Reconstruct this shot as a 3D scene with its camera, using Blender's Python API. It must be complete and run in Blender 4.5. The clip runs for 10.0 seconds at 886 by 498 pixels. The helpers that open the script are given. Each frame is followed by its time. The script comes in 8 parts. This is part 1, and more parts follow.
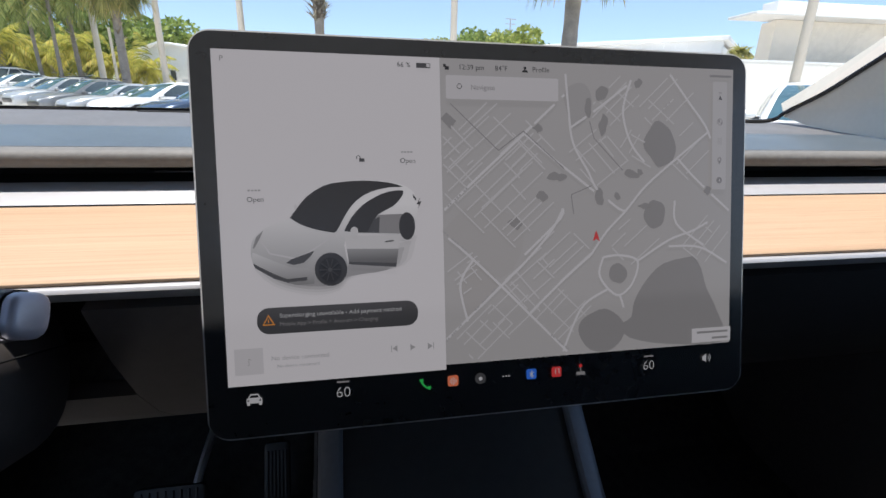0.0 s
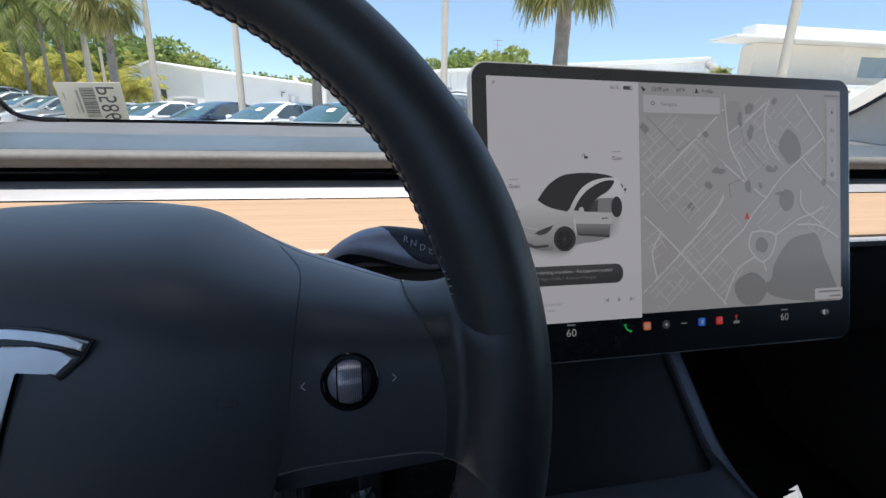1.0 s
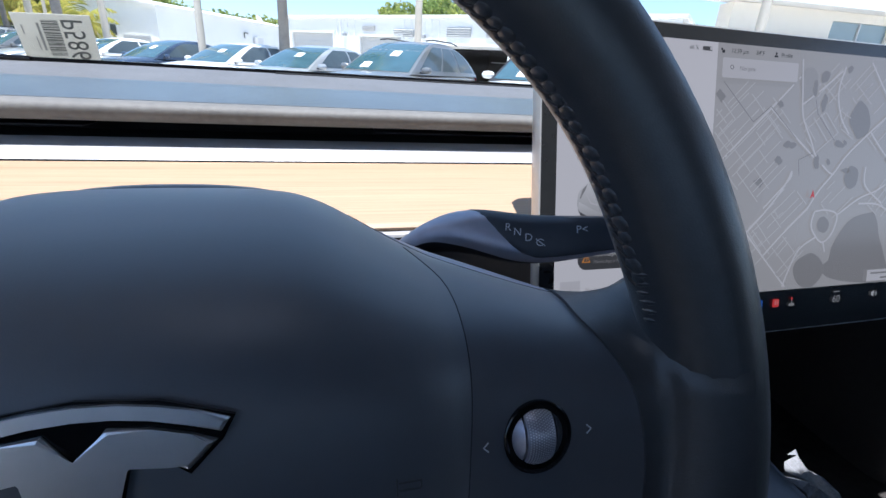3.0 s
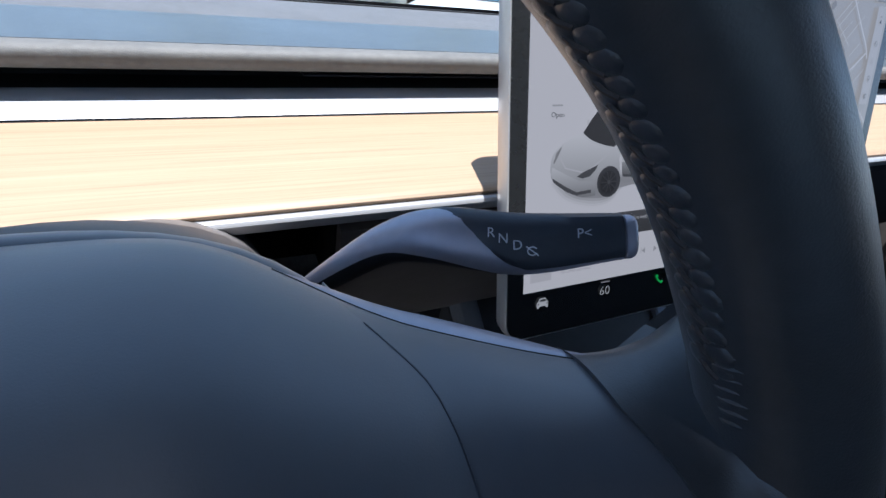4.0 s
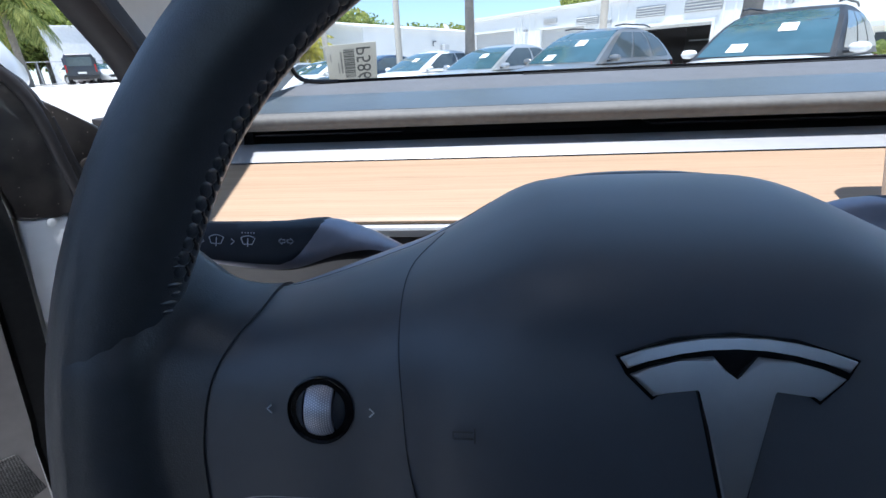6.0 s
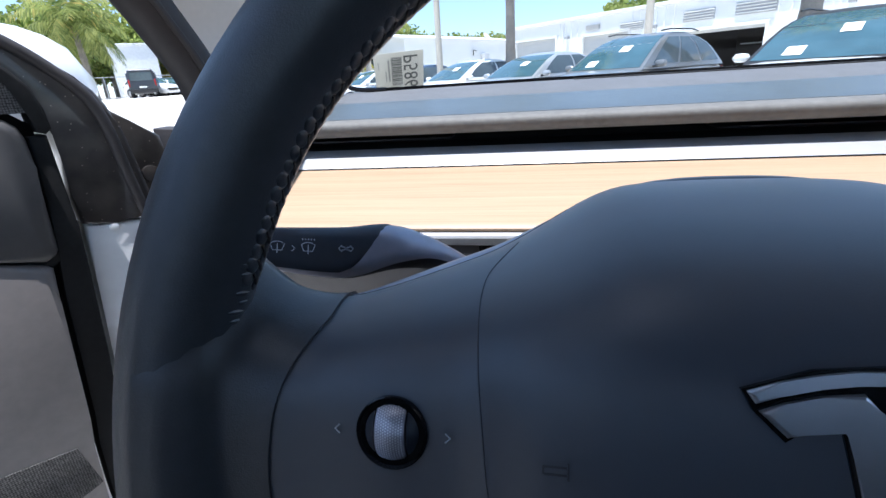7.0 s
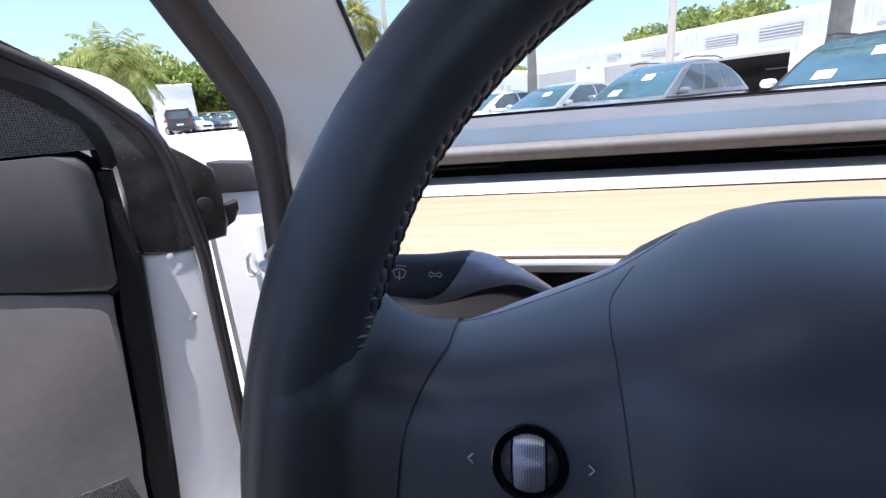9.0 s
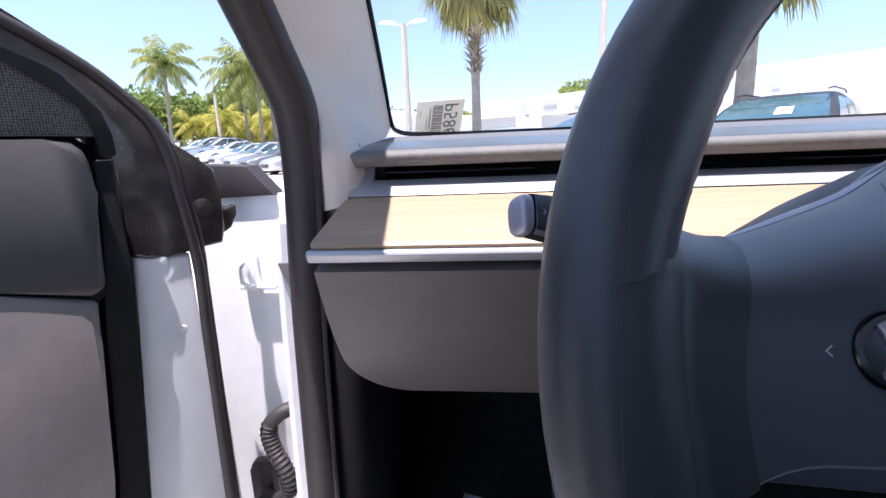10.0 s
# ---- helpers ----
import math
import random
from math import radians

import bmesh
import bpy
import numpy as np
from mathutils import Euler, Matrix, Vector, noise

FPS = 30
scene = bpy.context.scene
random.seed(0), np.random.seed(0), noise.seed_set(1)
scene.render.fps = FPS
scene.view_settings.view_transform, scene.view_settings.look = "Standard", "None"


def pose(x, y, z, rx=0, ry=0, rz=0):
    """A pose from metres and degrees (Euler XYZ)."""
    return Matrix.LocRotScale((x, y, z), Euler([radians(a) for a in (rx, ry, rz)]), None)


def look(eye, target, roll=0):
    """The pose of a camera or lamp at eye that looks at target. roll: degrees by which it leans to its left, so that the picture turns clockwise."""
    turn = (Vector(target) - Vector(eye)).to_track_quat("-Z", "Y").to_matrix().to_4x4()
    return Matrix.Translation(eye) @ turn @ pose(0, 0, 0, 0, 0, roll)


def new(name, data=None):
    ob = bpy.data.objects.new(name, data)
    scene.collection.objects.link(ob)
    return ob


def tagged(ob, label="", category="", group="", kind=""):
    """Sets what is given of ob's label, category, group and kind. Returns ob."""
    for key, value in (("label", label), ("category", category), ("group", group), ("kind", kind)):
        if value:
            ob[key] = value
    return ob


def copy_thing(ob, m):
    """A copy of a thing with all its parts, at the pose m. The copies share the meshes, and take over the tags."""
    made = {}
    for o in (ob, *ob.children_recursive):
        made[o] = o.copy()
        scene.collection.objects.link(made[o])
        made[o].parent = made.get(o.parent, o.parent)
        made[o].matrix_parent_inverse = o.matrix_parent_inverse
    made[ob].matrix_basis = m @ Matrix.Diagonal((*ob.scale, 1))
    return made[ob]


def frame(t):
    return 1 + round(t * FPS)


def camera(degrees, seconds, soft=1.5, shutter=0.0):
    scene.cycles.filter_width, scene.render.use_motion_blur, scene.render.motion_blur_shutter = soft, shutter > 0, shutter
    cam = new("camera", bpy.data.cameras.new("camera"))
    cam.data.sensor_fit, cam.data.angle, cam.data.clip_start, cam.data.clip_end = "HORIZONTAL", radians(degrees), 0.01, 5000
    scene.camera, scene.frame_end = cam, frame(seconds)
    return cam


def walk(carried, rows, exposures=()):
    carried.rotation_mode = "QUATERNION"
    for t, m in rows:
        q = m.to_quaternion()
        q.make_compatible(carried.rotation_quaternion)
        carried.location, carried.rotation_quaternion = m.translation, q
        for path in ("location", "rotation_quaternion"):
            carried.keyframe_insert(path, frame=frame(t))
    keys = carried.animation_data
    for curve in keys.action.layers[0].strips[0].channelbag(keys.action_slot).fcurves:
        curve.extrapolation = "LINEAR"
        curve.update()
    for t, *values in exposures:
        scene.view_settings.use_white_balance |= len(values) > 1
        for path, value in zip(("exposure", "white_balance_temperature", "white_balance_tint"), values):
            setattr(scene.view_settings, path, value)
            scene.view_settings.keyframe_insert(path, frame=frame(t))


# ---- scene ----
cam = camera(87.9, 10.0)
PATH = [
    (0, (0.285, -0.272, 1.09), (0.644, 1.596, 0.474), 1.4),
    (0.5, (0.1865, -0.3125, 1.090), (0.6655, 1.551, 0.543), 2.0),
    (1, (0.107, -0.33, 1.082), (0.515, 1.551, 0.538), 1.4),
    (1.5, (0.082, -0.321, 1.062), (0.447, 1.566, 0.507), 1.4),
    (2, (0.07, -0.32, 1.048), (0.429, 1.567, 0.489), 2.2),
    (2.2, (0.068, -0.32, 1.047), (0.425, 1.569, 0.495), 1.9),
    (3.3, (0.056, -0.252, 1.092), (0.676, 1.466, 0.275), 4.6),
    (3.5, (0.061, -0.236, 1.09), (0.739, 1.431, 0.218), 5.0),
    (4, (0.065, -0.222, 1.091), (0.809, 1.356, 0.113), 5.0),
    (4.5, (0.063, -0.225, 1.094), (0.8, 1.346, 0.098), 4.8),
    (5, (0.02, -0.254, 1.106), (0.367, 1.483, 0.178), 0.1),
    (5.5, (-0.017, -0.276, 1.089), (-0.039, 1.568, 0.316), -1.8),
    (6, (-0.033, -0.293, 1.085), (-0.241, 1.552, 0.34), -2.7),
    (6.2, (-0.036, -0.295, 1.082), (-0.28, 1.55, 0.35), -3.0),
    (7.5, (-0.05, -0.276, 1.084), (-0.493, 1.546, 0.389), -4.4),
    (8, (-0.054, -0.272, 1.089), (-0.548, 1.542, 0.407), -5.3),
    (8.5, (-0.055, -0.276, 1.09), (-0.547, 1.552, 0.445), -5.3),
    (9, (-0.071, -0.290, 1.083), (-0.538, 1.567, 0.504), -4.9),
    (9.5, (-0.125, -0.305, 1.063), (-0.351, 1.614, 0.547), -3.25),
    (10, (-0.162, -0.302, 1.05), (-0.382, 1.638, 0.615), -2.4),
]
EXPOSURES = [(0.0, 0.86, 6350, 14), (1.0, 0.76, 6250, 12), (2.0, 1.08, 5950, 17), (3.5, 1.14, 5750, 12), (4.5, 1.14, 5700, 12), (5.5, 0.90, 5650, 12), (7.5, 1.14, 5750, 14), (8.5, 1.20, 5850, 18), (10.0, 1.33, 6050, 25)]
walk(cam, [(t, look(eye, target, roll)) for t, eye, target, roll in PATH], EXPOSURES)

# ---- light ----
SUN_ELEVATION, SUN_AZIMUTH = 80.0, 200.0      # degrees; azimuth clockwise from straight ahead
world = bpy.data.worlds.new("sky_world")
scene.world = world
world.use_nodes = True
wn = world.node_tree.nodes
sky = wn.new("ShaderNodeTexSky")
sky.sky_type = "NISHITA"
sky.sun_disc = False
sky.sun_elevation = radians(SUN_ELEVATION)
sky.sun_rotation = radians(SUN_AZIMUTH)
sky.air_density, sky.dust_density, sky.ozone_density = 0.80, 0.0, 2.2
wn["Background"].inputs["Strength"].default_value = 0.15
haze = wn.new("ShaderNodeMix")          # thin even haze over the clear sky
haze.data_type = "RGBA"
haze.inputs["Factor"].default_value = 0.5
haze.inputs["B"].default_value = (1.76, 2.40, 2.95, 1)
world.node_tree.links.new(sky.outputs[0], haze.inputs["A"])
world.node_tree.links.new(haze.outputs["Result"], wn["Background"].inputs["Color"])
sun_data = bpy.data.lights.new("sun", "SUN")
sun_data.energy, sun_data.angle, sun_data.color = 4.6, radians(0.53), (1.0, 0.95, 0.87)
sun = new("sun", sun_data)
el, az = radians(SUN_ELEVATION), radians(SUN_AZIMUTH)
sun_way = Vector((math.sin(az) * math.cos(el), math.cos(az) * math.cos(el), math.sin(el)))
sun.matrix_world = look(sun_way * 60, (0, 0, 0))


# ---- materials ----
def mat(name, colour, rough=0.6, metal=0.0, vary=0.12, scale=18.0, bump=0.0, bump_scale=None, spec=0.5, coat=0.0,
        stretch=(1, 1, 1), second=None, emit=None, sheen=0.0):
    """A surface with variation at two scales and fine relief, in metres of the object's own space."""
    m = bpy.data.materials.new(name)
    m.use_nodes = True
    nt = m.node_tree
    b = nt.nodes["Principled BSDF"]
    b.inputs["Roughness"].default_value, b.inputs["Metallic"].default_value = rough, metal
    b.inputs["Specular IOR Level"].default_value, b.inputs["Coat Weight"].default_value = spec, coat
    b.inputs["Coat Roughness"].default_value = 0.08
    b.inputs["Sheen Weight"].default_value = sheen
    coords = nt.nodes.new("ShaderNodeTexCoord")
    place = nt.nodes.new("ShaderNodeMapping")
    place.inputs["Scale"].default_value = stretch
    nt.links.new(coords.outputs["Object"], place.inputs["Vector"])
    small, large = nt.nodes.new("ShaderNodeTexNoise"), nt.nodes.new("ShaderNodeTexNoise")
    small.inputs["Scale"].default_value, small.inputs["Detail"].default_value = scale * 9, 4
    large.inputs["Scale"].default_value, large.inputs["Detail"].default_value = scale, 3
    for n in (small, large):
        nt.links.new(place.outputs[0], n.inputs["Vector"])
    blend = nt.nodes.new("ShaderNodeMath")
    blend.operation = "MULTIPLY_ADD"
    blend.inputs[1].default_value = 0.5
    half = nt.nodes.new("ShaderNodeMath")
    half.operation = "MULTIPLY"
    half.inputs[1].default_value = 0.5
    nt.links.new(small.outputs["Fac"], half.inputs[0])
    nt.links.new(large.outputs["Fac"], blend.inputs[0])
    nt.links.new(half.outputs[0], blend.inputs[2])
    ramp = nt.nodes.new("ShaderNodeValToRGB")
    lo = second or tuple(c * (1 - 1.6 * vary) for c in colour)
    hi = tuple(min(1.0, c * (1 + (1.6 * vary if not second else 0.05))) for c in colour)
    ramp.color_ramp.elements[0].position, ramp.color_ramp.elements[1].position = 0.33, 0.67
    ramp.color_ramp.elements[0].color, ramp.color_ramp.elements[1].color = (*lo, 1), (*hi, 1)
    nt.links.new(blend.outputs[0], ramp.inputs["Fac"])
    nt.links.new(ramp.outputs["Color"], b.inputs["Base Color"])
    if bump:
        fine = nt.nodes.new("ShaderNodeTexNoise")
        fine.inputs["Scale"].default_value, fine.inputs["Detail"].default_value = bump_scale or scale * 20, 3
        nt.links.new(place.outputs[0], fine.inputs["Vector"])
        node = nt.nodes.new("ShaderNodeBump")
        node.inputs["Strength"].default_value, node.inputs["Distance"].default_value = bump, 0.0006
        nt.links.new(fine.outputs["Fac"], node.inputs["Height"])
        nt.links.new(node.outputs["Normal"], b.inputs["Normal"])
    if emit:
        b.inputs["Emission Color"].default_value = (*emit[0], 1)
        b.inputs["Emission Strength"].default_value = emit[1]
    return m


def glass_mat(name, tint, gloss=0.9, rough=0.0):
    """Thin glass: clear by its tint, glossier at a slant."""
    m = bpy.data.materials.new(name)
    m.use_nodes = True
    nt = m.node_tree
    nt.nodes.remove(nt.nodes["Principled BSDF"])
    clear, shine = nt.nodes.new("ShaderNodeBsdfTransparent"), nt.nodes.new("ShaderNodeBsdfGlossy")
    clear.inputs["Color"].default_value = (*tint, 1)
    shine.inputs["Roughness"].default_value = rough
    shine.inputs["Color"].default_value = (gloss, gloss, gloss, 1)
    mix, slant = nt.nodes.new("ShaderNodeMixShader"), nt.nodes.new("ShaderNodeLayerWeight")
    slant.inputs["Blend"].default_value = 0.5
    steep, base = nt.nodes.new("ShaderNodeMath"), nt.nodes.new("ShaderNodeMath")
    steep.operation, base.operation = "POWER", "MULTIPLY_ADD"
    steep.inputs[1].default_value, base.inputs[1].default_value, base.inputs[2].default_value = 5.0, 0.7, 0.035
    nt.links.new(slant.outputs["Facing"], steep.inputs[0])
    nt.links.new(steep.outputs[0], base.inputs[0])
    nt.links.new(base.outputs[0], mix.inputs[0])
    nt.links.new(clear.outputs[0], mix.inputs[1])
    nt.links.new(shine.outputs[0], mix.inputs[2])
    nt.links.new(mix.outputs[0], nt.nodes["Material Output"].inputs["Surface"])
    return m


def lit(name, colour, power=1.0, rough=0.25):
    """A patch of a lit display behind its glass."""
    m = bpy.data.materials.new(name)
    m.use_nodes = True
    b = m.node_tree.nodes["Principled BSDF"]
    b.inputs["Base Color"].default_value = (0.015, 0.015, 0.017, 1)
    b.inputs["Roughness"].default_value = rough
    b.inputs["Specular IOR Level"].default_value = 0.3
    b.inputs["Emission Color"].default_value = (*colour, 1)
    b.inputs["Emission Strength"].default_value = SCREEN_POWER * power
    return m


SCREEN_POWER = 0.225
LEATHER = mat("black_leather", (0.033, 0.0355, 0.042), 0.40, vary=0.12, scale=30, bump=0.16, bump_scale=2200, spec=0.8, sheen=0.1)
SOFT_BLACK = mat("soft_touch_black", (0.032, 0.041, 0.059), 0.45, vary=0.06, scale=20, bump=0.05, bump_scale=2600, spec=1.0, sheen=0.7)
SPOKE_SOFT = mat("soft_touch_spoke", (0.043, 0.050, 0.067), 0.42, vary=0.06, scale=20, bump=0.05, bump_scale=2600, spec=1.0, sheen=0.5)
SPOKE_BLACK = mat("satin_black_plastic", (0.016, 0.016, 0.020), 0.45, vary=0.06, scale=20, bump=0.05, bump_scale=2600)
HOUSING = mat("satin_grey_metal", (0.58, 0.58, 0.57), 0.32, metal=0.5, vary=0.03)
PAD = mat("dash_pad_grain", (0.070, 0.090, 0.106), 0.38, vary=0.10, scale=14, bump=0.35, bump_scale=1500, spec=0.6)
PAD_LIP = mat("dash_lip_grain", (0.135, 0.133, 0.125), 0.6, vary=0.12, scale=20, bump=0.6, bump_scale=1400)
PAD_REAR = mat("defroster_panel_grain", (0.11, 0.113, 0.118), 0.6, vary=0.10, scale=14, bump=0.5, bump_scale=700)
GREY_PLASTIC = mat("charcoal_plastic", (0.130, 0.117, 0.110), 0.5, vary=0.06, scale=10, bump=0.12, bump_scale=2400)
DOOR_UPPER = mat("door_soft_lining", (0.060, 0.057, 0.056), 0.5, vary=0.06, scale=10, bump=0.15, bump_scale=2200)
EDGE_BLACK = mat("matt_black_edge", (0.015, 0.015, 0.015), 0.85, spec=0.15)
DOOR_LOWER = mat("door_hard_lining", (0.21, 0.19, 0.178), 0.5, vary=0.06, scale=10, bump=0.15, bump_scale=2200)
FACE_DARK = mat("dark_blue_grey_plastic", (0.035, 0.040, 0.052), 0.42, vary=0.06, scale=30, bump=0.1, bump_scale=1500)
CONSOLE_RAIL = mat("satin_console_rail", (0.17, 0.19, 0.23), 0.4, metal=0.2, vary=0.05, scale=20)
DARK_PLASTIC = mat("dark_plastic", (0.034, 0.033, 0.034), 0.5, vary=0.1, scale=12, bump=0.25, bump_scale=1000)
GLOSS_BLACK = mat("gloss_black", (0.006, 0.006, 0.007), 0.12, vary=0.05, spec=0.5)
BEZEL = mat("dark_glass_border", (0.020, 0.021, 0.022), 0.26, vary=0.05, spec=0.7)
VOID = mat("void_black", (0.009, 0.009, 0.009), 0.8)
SILVER = mat("satin_silver_trim", (0.43, 0.435, 0.45), 0.38, metal=0.35, vary=0.03, scale=10)
CHROME = mat("satin_chrome", (0.80, 0.81, 0.84), 0.29, metal=0.9, vary=0.03)
TRIM_DARK = mat("satin_black_trim", (0.11, 0.115, 0.14), 0.4, metal=0.2, vary=0.04)
STALK = mat("satin_violet_metal", (0.40, 0.40, 0.47), 0.36, metal=0.45, vary=0.04, scale=30)
STITCH = mat("dark_thread", (0.055, 0.045, 0.042), 0.75, vary=0.2, scale=300)
PALE_STITCH = mat("pale_thread", (0.42, 0.41, 0.38), 0.8, vary=0.1)
HEADLINER = mat("light_grey_pillar_trim", (0.66, 0.605, 0.53), 0.75, vary=0.02, scale=20, bump=0.1, bump_scale=2600)
RUBBER = mat("door_rubber", (0.030, 0.0255, 0.025), 0.6, vary=0.12, scale=15, bump=0.2, bump_scale=600)
SASH = mat("dusty_black_steel", (0.024, 0.020, 0.018), 0.30, vary=0.22, scale=7, bump=0.05, bump_scale=500, coat=0.45)
MESH_FABRIC = mat("speaker_fabric", (0.115, 0.110, 0.106), 0.85, vary=0.12, scale=60)


def woven(m, cells):
    """Turns a plain cloth into an open weave: pale knots over dark gaps, with relief."""
    nt = m.node_tree
    b = nt.nodes["Principled BSDF"]
    plain = b.inputs["Base Color"].links[0].from_socket
    co, dots, ramp, mul, relief = (nt.nodes.new(k) for k in ("ShaderNodeTexCoord", "ShaderNodeTexVoronoi", "ShaderNodeValToRGB", "ShaderNodeMix", "ShaderNodeBump"))
    dots.inputs["Scale"].default_value, dots.inputs["Randomness"].default_value = cells, 0.25
    ramp.color_ramp.elements[0].position, ramp.color_ramp.elements[1].position = 0.28, 0.62
    ramp.color_ramp.elements[0].color, ramp.color_ramp.elements[1].color = (1, 1, 1, 1), (0.12, 0.12, 0.12, 1)
    mul.data_type, mul.blend_type = "RGBA", "MULTIPLY"
    mul.inputs["Factor"].default_value = 1.0
    relief.inputs["Distance"].default_value, relief.inputs["Strength"].default_value = 0.0008, 0.6
    nt.links.new(co.outputs["Object"], dots.inputs["Vector"])
    nt.links.new(dots.outputs["Distance"], ramp.inputs["Fac"])
    nt.links.new(plain, mul.inputs["A"])
    nt.links.new(ramp.outputs["Color"], mul.inputs["B"])
    nt.links.new(mul.outputs["Result"], b.inputs["Base Color"])
    nt.links.new(ramp.outputs["Color"], relief.inputs["Height"])
    nt.links.new(relief.outputs["Normal"], b.inputs["Normal"])


woven(MESH_FABRIC, 420)
CARPET = mat("black_carpet", (0.045, 0.041, 0.040), 0.95, vary=0.3, scale=60, bump=0.8, bump_scale=900)
WHITE_PAINT = mat("white_car_paint", (0.78, 0.78, 0.77), 0.3, vary=0.03, scale=6, coat=0.5)
JAMB_WHITE = mat("door_jamb_white", (0.80, 0.81, 0.81), 0.35, vary=0.03, scale=6, coat=0.3)
PRINT = mat("printed_grey_symbol", (0.62, 0.63, 0.66), 0.6, vary=0.02)
FAINT = mat("debossed_symbol", (0.06, 0.062, 0.068), 0.5)
PAPER = mat("tag_paper", (0.74, 0.72, 0.66), 0.8, vary=0.05, scale=20)
def let_through(m, share):
    """Turns a surface into one that lets part of the light through, as thin paper does."""
    nt = m.node_tree
    b = nt.nodes["Principled BSDF"]
    thin, mix = nt.nodes.new("ShaderNodeBsdfTranslucent"), nt.nodes.new("ShaderNodeMixShader")
    thin.inputs["Color"].default_value = (0.80, 0.77, 0.70, 1)
    mix.inputs[0].default_value = share
    nt.links.new(b.outputs[0], mix.inputs[1])
    nt.links.new(thin.outputs[0], mix.inputs[2])
    nt.links.new(mix.outputs[0], nt.nodes["Material Output"].inputs["Surface"])


let_through(PAPER, 0.42)


def dusted(m, cells, dust):
    """Small pale specks and faint smears of dust on a dark surface."""
    nt = m.node_tree
    b = nt.nodes["Principled BSDF"]
    plain = b.inputs["Base Color"].links[0].from_socket
    co, dots, ramp, smear, veil, add, mix = (nt.nodes.new(k) for k in ("ShaderNodeTexCoord", "ShaderNodeTexVoronoi", "ShaderNodeValToRGB", "ShaderNodeTexNoise", "ShaderNodeValToRGB", "ShaderNodeMath", "ShaderNodeMix"))
    dots.inputs["Scale"].default_value = cells
    ramp.color_ramp.elements[0].position, ramp.color_ramp.elements[1].position = 0.06, 0.10
    ramp.color_ramp.elements[0].color, ramp.color_ramp.elements[1].color = (1, 1, 1, 1), (0, 0, 0, 1)
    smear.inputs["Scale"].default_value, smear.inputs["Detail"].default_value = 22, 6
    veil.color_ramp.elements[0].position, veil.color_ramp.elements[1].position = 0.45, 0.80
    veil.color_ramp.elements[1].color = (0.22, 0.22, 0.22, 1)
    add.operation, add.use_clamp = "ADD", True
    mix.data_type = "RGBA"
    mix.inputs["B"].default_value = (*dust, 1)
    nt.links.new(co.outputs["Object"], dots.inputs["Vector"])
    nt.links.new(co.outputs["Object"], smear.inputs["Vector"])
    nt.links.new(dots.outputs["Distance"], ramp.inputs["Fac"])
    nt.links.new(smear.outputs["Fac"], veil.inputs["Fac"])
    nt.links.new(ramp.outputs["Color"], add.inputs[0])
    nt.links.new(veil.outputs["Color"], add.inputs[1])
    nt.links.new(add.outputs[0], mix.inputs["Factor"])
    nt.links.new(plain, mix.inputs["A"])
    nt.links.new(mix.outputs["Result"], b.inputs["Base Color"])


dusted(SASH, 130, (0.30, 0.26, 0.21))
INK = mat("tag_ink", (0.16, 0.165, 0.15), 0.8)
INK_PALE = mat("tag_ink_pale", (0.40, 0.39, 0.36), 0.8)
PLASTIC_FILM = mat("clear_wrap", (0.25, 0.26, 0.28), 0.12, metal=0.0, vary=0.2, scale=40, spec=0.9)
WINDSHIELD = glass_mat("windshield_glass", (0.93, 0.96, 0.95), 0.75)
ROOF_GLASS = glass_mat("tinted_roof_glass", (0.010, 0.011, 0.013), 0.9)
SIDE_GLASS = glass_mat("side_glass", (0.75, 0.8, 0.78), 0.9)


